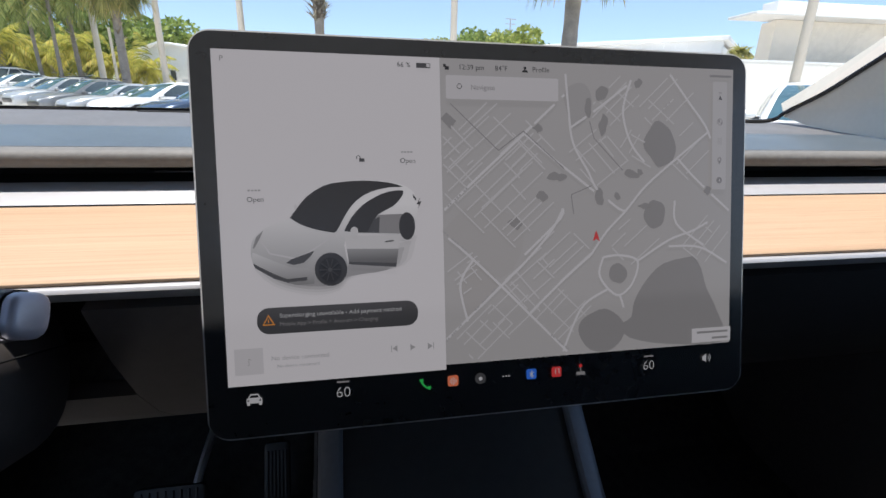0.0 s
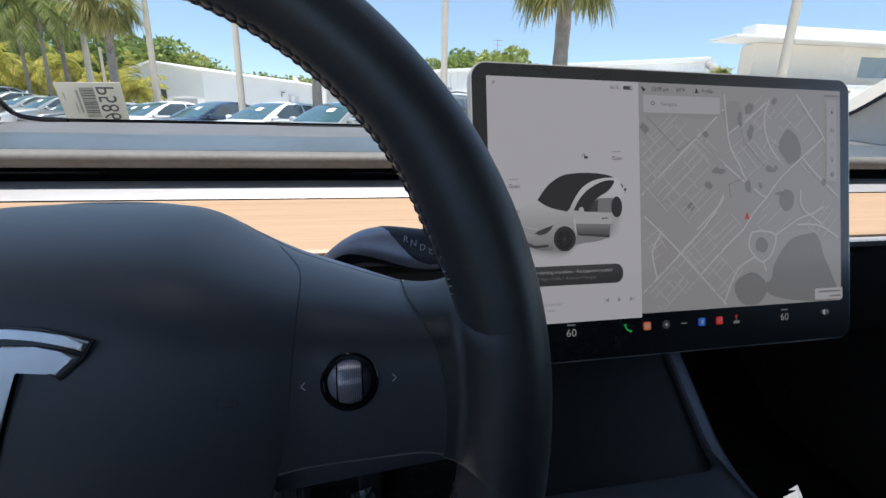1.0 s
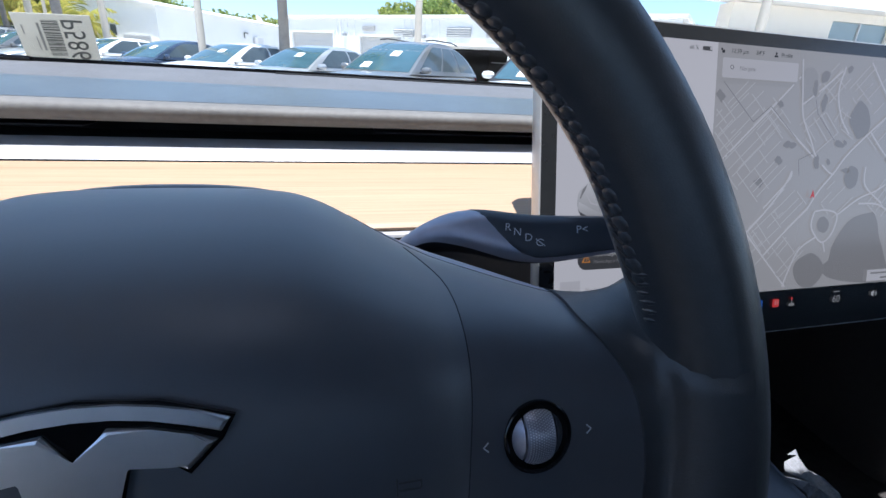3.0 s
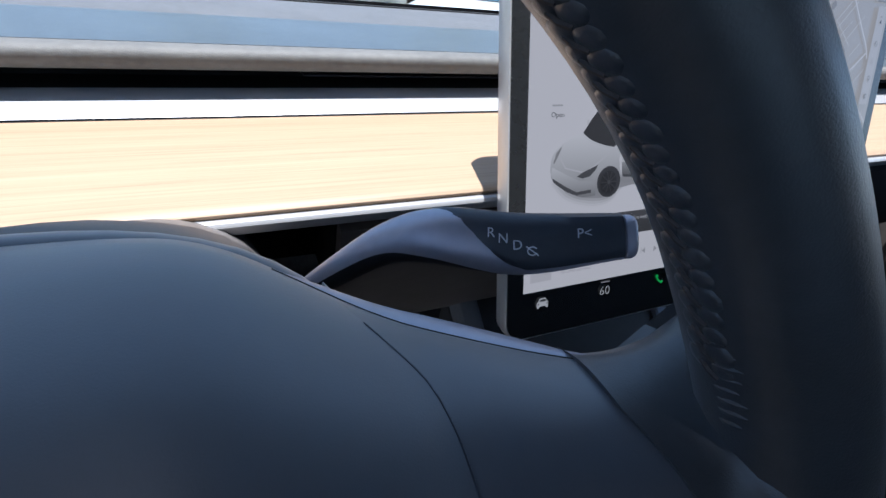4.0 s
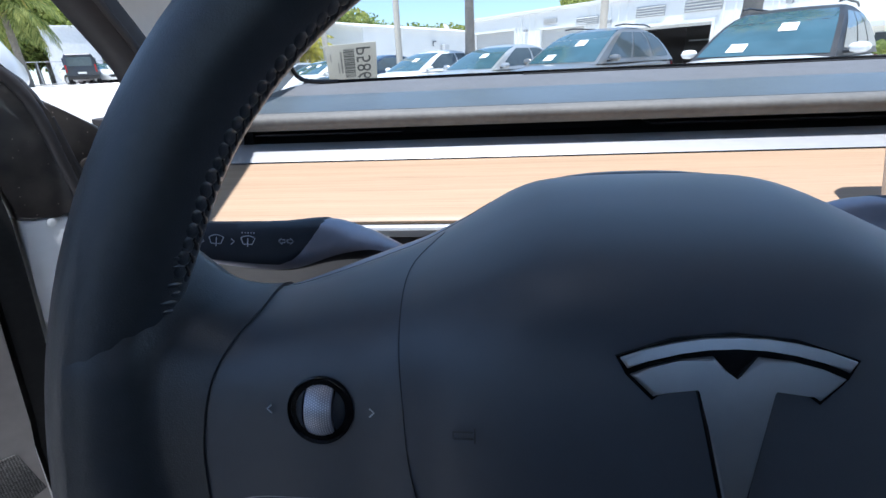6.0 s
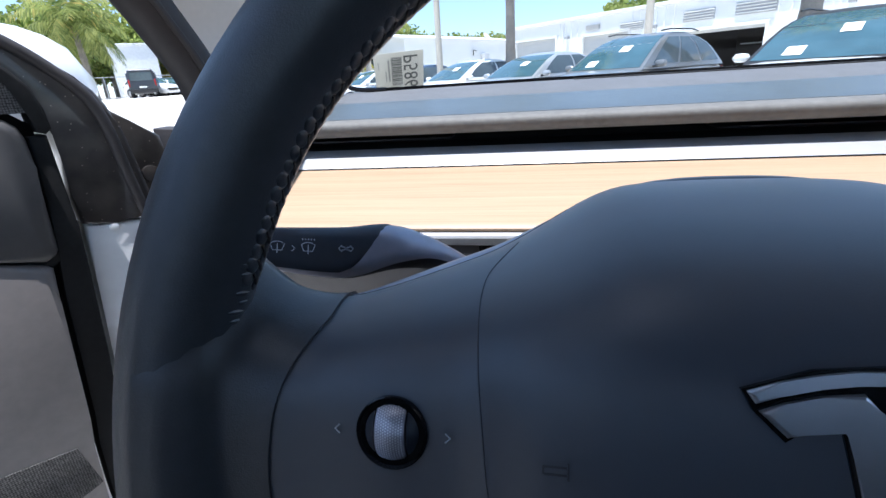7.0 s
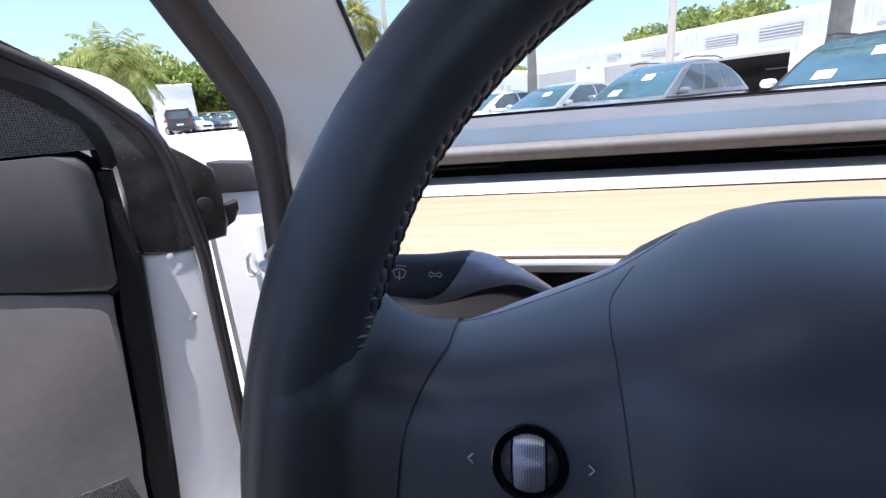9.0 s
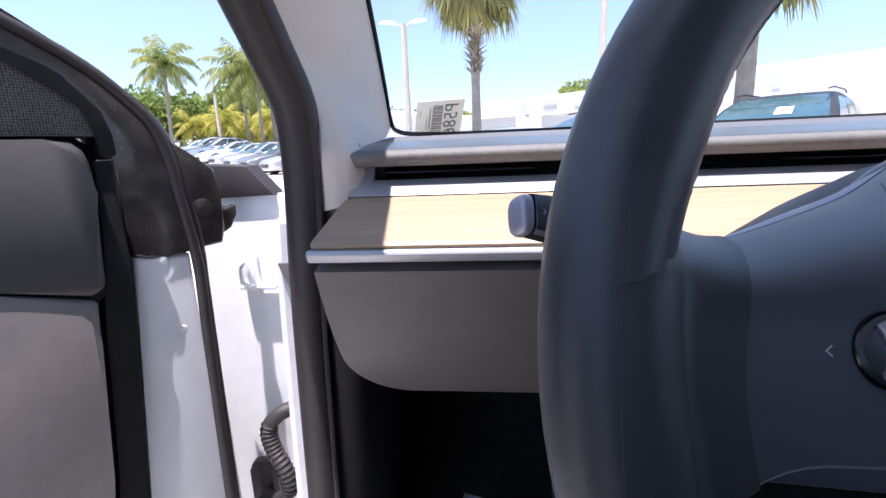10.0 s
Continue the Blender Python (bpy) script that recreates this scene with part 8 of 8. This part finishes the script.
def fan_palm(x, y, high, crown, label, boots=0, dark=False, seed=1, lean=0.2, leaves=46, thick=0.17):
    """Leaves on arching stems all round, each a pleated half-round fan whose split tips hang."""
    r = random.Random(seed)
    ob = thing("palm_tree", label, "palm tree", pose(x, y, ground_z(x, y), 0, 0, r.uniform(0, 360)), "palms")
    palm_trunk(high, thick, lean, boots, ob, dark, seed)
    verts, faces = [], []
    top = Vector((lean, lean * 0.3, high))
    for k in range(leaves):
        f = (k + 0.5) / leaves
        tilt = radians(85 - 112 * f ** 0.8 + r.uniform(-9, 9))
        a = k * 2.39996 + r.uniform(-0.3, 0.3)
        d = Vector((math.cos(a) * math.cos(tilt), math.sin(a) * math.cos(tilt), math.sin(tilt)))
        side = Vector((-math.sin(a), math.cos(a), 0))
        stem = crown * 0.50 * r.uniform(0.75, 1.12)
        pos = top + Vector((0, 0, r.uniform(-0.2, 0.1)))
        for j in range(4):
            add_blade(verts, faces, pos, d, side, stem / 4, 0.06, 0.0, 1)
            pos = pos + d * stem / 4
            d = (d + Vector((0, 0, -0.10 - 0.10 * f))).normalized()
        up = d.cross(side)
        for j in range(22):
            g = radians(-115 + 230 * j / 21)
            w = (d * math.cos(g) + side * math.sin(g) + up * r.uniform(-0.16, 0.16) + Vector((0, 0, -0.25 * abs(math.sin(g))))).normalized()
            s2 = (side * math.cos(g) - d * math.sin(g)).normalized()
            add_blade(verts, faces, pos, w, s2, crown * 0.54 * (1 - 0.22 * abs(j - 10.5) / 10.5) * r.uniform(0.8, 1.12), 0.105, 0.65 + 0.6 * f, 4)
    mesh_part("crown", verts, faces, FAN_LEAF, ob, "dense crown of hanging fan leaves")
    return ob


def feather_palm(x, y, high, crown, label, seed=1, lean=0.2, fronds=20, thick=0.13, dark=False, leaf=None):
    r = random.Random(seed)
    ob = thing("palm_tree", label, "palm tree", pose(x, y, ground_z(x, y), 0, 0, r.uniform(0, 360)), "palms")
    palm_trunk(high, thick, lean, 0, ob, dark, seed)
    verts, faces = [], []
    top = Vector((lean, lean * 0.3, high))
    for k in range(fronds):
        f = (k + 0.5) / fronds
        tilt = radians(80 - 105 * f + r.uniform(-8, 8))
        a = k * 2.39996 + r.uniform(-0.2, 0.2)
        d = Vector((math.cos(a) * math.cos(tilt), math.sin(a) * math.cos(tilt), math.sin(tilt)))
        side = Vector((-math.sin(a), math.cos(a), 0))
        p, L = top.copy(), crown * r.uniform(0.85, 1.1)
        for j in range(22):
            d = (d + Vector((0, 0, -0.060 - 0.014 * j / 5))).normalized()
            q = p + d * (L / 22)
            for s in (-1, 1):
                w = (side * s * 0.9 + d * 0.55 + Vector((0, 0, r.uniform(-0.5, 0.05)))).normalized()
                add_blade(verts, faces, q, w, d, L * 0.30 * math.sin(math.pi * (0.15 + 0.8 * j / 22)) * r.uniform(0.8, 1.1), 0.17, 0.9, 2)
            add_blade(verts, faces, p, d, side, L / 21, 0.05, 0.0, 1)
            p = q
    mesh_part("crown", verts, faces, leaf or FEATHER_LEAF, ob, "crown of long drooping feather leaves")
    return ob


def broad_tree(x, y, high, spread, label, seed, leaf, n=1500, bush=False):
    r = random.Random(seed)
    ob = thing("tree" if not bush else "hedge", label, "tree" if not bush else "hedge", pose(x, y, ground_z(x, y), 0, 0, r.uniform(0, 360)), "trees")
    lobes = []
    for k in range(16 if not bush else 7):
        a = r.uniform(0, 6.28)
        d = spread * 0.5 * math.sqrt(r.random())
        lobes.append((Vector((d * math.cos(a), d * math.sin(a), high * r.uniform(0.42, 0.84) if not bush else high * r.uniform(0.35, 0.6))), spread * r.uniform(0.17, 0.30)))
    if not bush:
        part("trunk", tube([(0, 0, 0), (0.05, 0, high * 0.25), (0.1, 0.05, high * 0.5)], [0.22, 0.17, 0.11], 8), DARK_TRUNK, ob)
        for c, _ in lobes[:6]:
            part("limb", tube([(0.05, 0, high * 0.3), tuple(c * 0.5 + Vector((0, 0, high * 0.2))), tuple(c)], [0.10, 0.07, 0.03], 6), DARK_TRUNK, ob)
    verts, faces = [], []
    for k in range(n):
        c, rad = lobes[k % len(lobes)]
        v = Vector((r.gauss(0, 1), r.gauss(0, 1), r.gauss(0, 1))).normalized() * rad * (0.55 + 0.5 * r.random() ** 0.5)
        v.z *= 0.8
        p = c + v
        p.z = max(p.z, 0.15)
        s = (0.24 if not bush else 0.10) * r.uniform(0.7, 1.6)
        u = Vector((r.gauss(0, 1), r.gauss(0, 1), r.gauss(0, 1))).normalized()
        w = u.cross(Vector((r.gauss(0, 1), r.gauss(0, 1), r.gauss(0, 1)))).normalized()
        i = len(verts)
        verts.extend((p - u * s, p + w * s * 0.55, p + u * s, p - w * s * 0.55))
        faces.append((i, i + 1, i + 2, i + 3))
    mesh_part("crown", verts, faces, leaf, ob, "uneven leafy crown")
    return ob


fan_palm(*out_at(-21.95, 31.0), 6.3, 2.3, "sabal palm with a full golden-green crown", 10, True, 3, 0.15, 60, 0.21)
fan_palm(*out_at(-2.35, 15.5), 6.0, 2.15, "sabal palm with pale split leaf bases on its trunk", 70, False, 4, 0.1, 62, 0.145)
fan_palm(*out_at(25.6, 13.0), 4.95, 2.0, "sabal palm with a dark stout trunk", 0, True, 5, -0.1, 46, 0.20)
fan_palm(*out_at(41.6, 30.0), 3.6, 0.9, "small distant fan palm", 0, True, 6, 0.0, 26, 0.12)
feather_palm(*out_at(-28.4, 37.0), 6.1, 3.0, "tall feather palm with drooping pale leaves", 7, 0.3, 28, 0.10, True)
feather_palm(*out_at(-27.0, 36.0), 6.3, 3.1, "feather palm with hanging leaves", 8, 0.2, 28, 0.10, True)
feather_palm(*out_at(-36.0, 37.0), 6.2, 2.5, "tall slim feather palm above the trees", 9, -0.3, 28, 0.12, True)
fan_palm(*out_at(-25.6, 39.0), 6.6, 1.9, "fan palm with yellowing leaves", 8, True, 10, 0.1, 44, 0.13)
feather_palm(*out_at(-45.8, 36.0), 4.1, 3.2, "bushy feather palm beside the hut", 11, 0.1, 40, 0.18, True)
for k, (b, d, h) in enumerate(((-33.5, 52, 3.0), (-31.0, 48, 3.2), (-28.5, 50, 2.6), (-25.5, 46, 3.2), (-38.5, 56, 3.0), (-22.5, 44, 2.6), (-20.3, 42, 2.4))):
    feather_palm(*out_at(b, d), h, 2.6, "low spreading yellow-green palm before the trees", 30 + k, 0.1, 26, 0.14, True, YELLOW_LEAF)
for k in range(19):
    b = -62 + 2.45 * k
    broad_tree(*out_at(b, 62 + 6 * math.sin(k * 1.7)), 7.2 + 1.1 * math.sin(k * 2.3), 7.5, "leafy green tree in the belt along the lot", 50 + k, BROAD_LEAF if k % 3 else PALE_LEAF, 4200)
for k, (b, d, h, w) in enumerate(((-12.5, 78, 6.9, 9), (-8.5, 80, 6.7, 8), (-5.0, 84, 6.4, 8), (-15.5, 74, 7.0, 8), (11.0, 58, 8.6, 6), (13.8, 56, 9.3, 8), (17.2, 54, 9.2, 7), (20.2, 56, 8.2, 5), (-44, 58, 8.0, 9), (-50, 56, 8.2, 9))):
    broad_tree(*out_at(b, d), h, w, "round leafy tree behind the buildings", 90 + k, BROAD_LEAF if k % 2 else PALE_LEAF, 4200)
for k in range(5):
    broad_tree(*out_at(35.4 + 1.3 * k, 17.0), 1.35, 1.5, "clipped green hedge by the wall", 120 + k, PALE_LEAF, 700, True)
# radio mast beyond the roofs
mx_, my_ = out_at(18.0, 90)
mast = thing("floodlight_mast", "distant steel floodlight mast above the trees", "mast", pose(mx_, my_, 0))
part("post", tube([(0, 0, 0), (0, 0, 15.0)], [0.2, 0.12], 8), GALV, mast)
for dz in (14.1, 14.9):
    part("crossbar", box((1.9, 0.12, 0.12), (0, 0, dz)), GALV, mast)
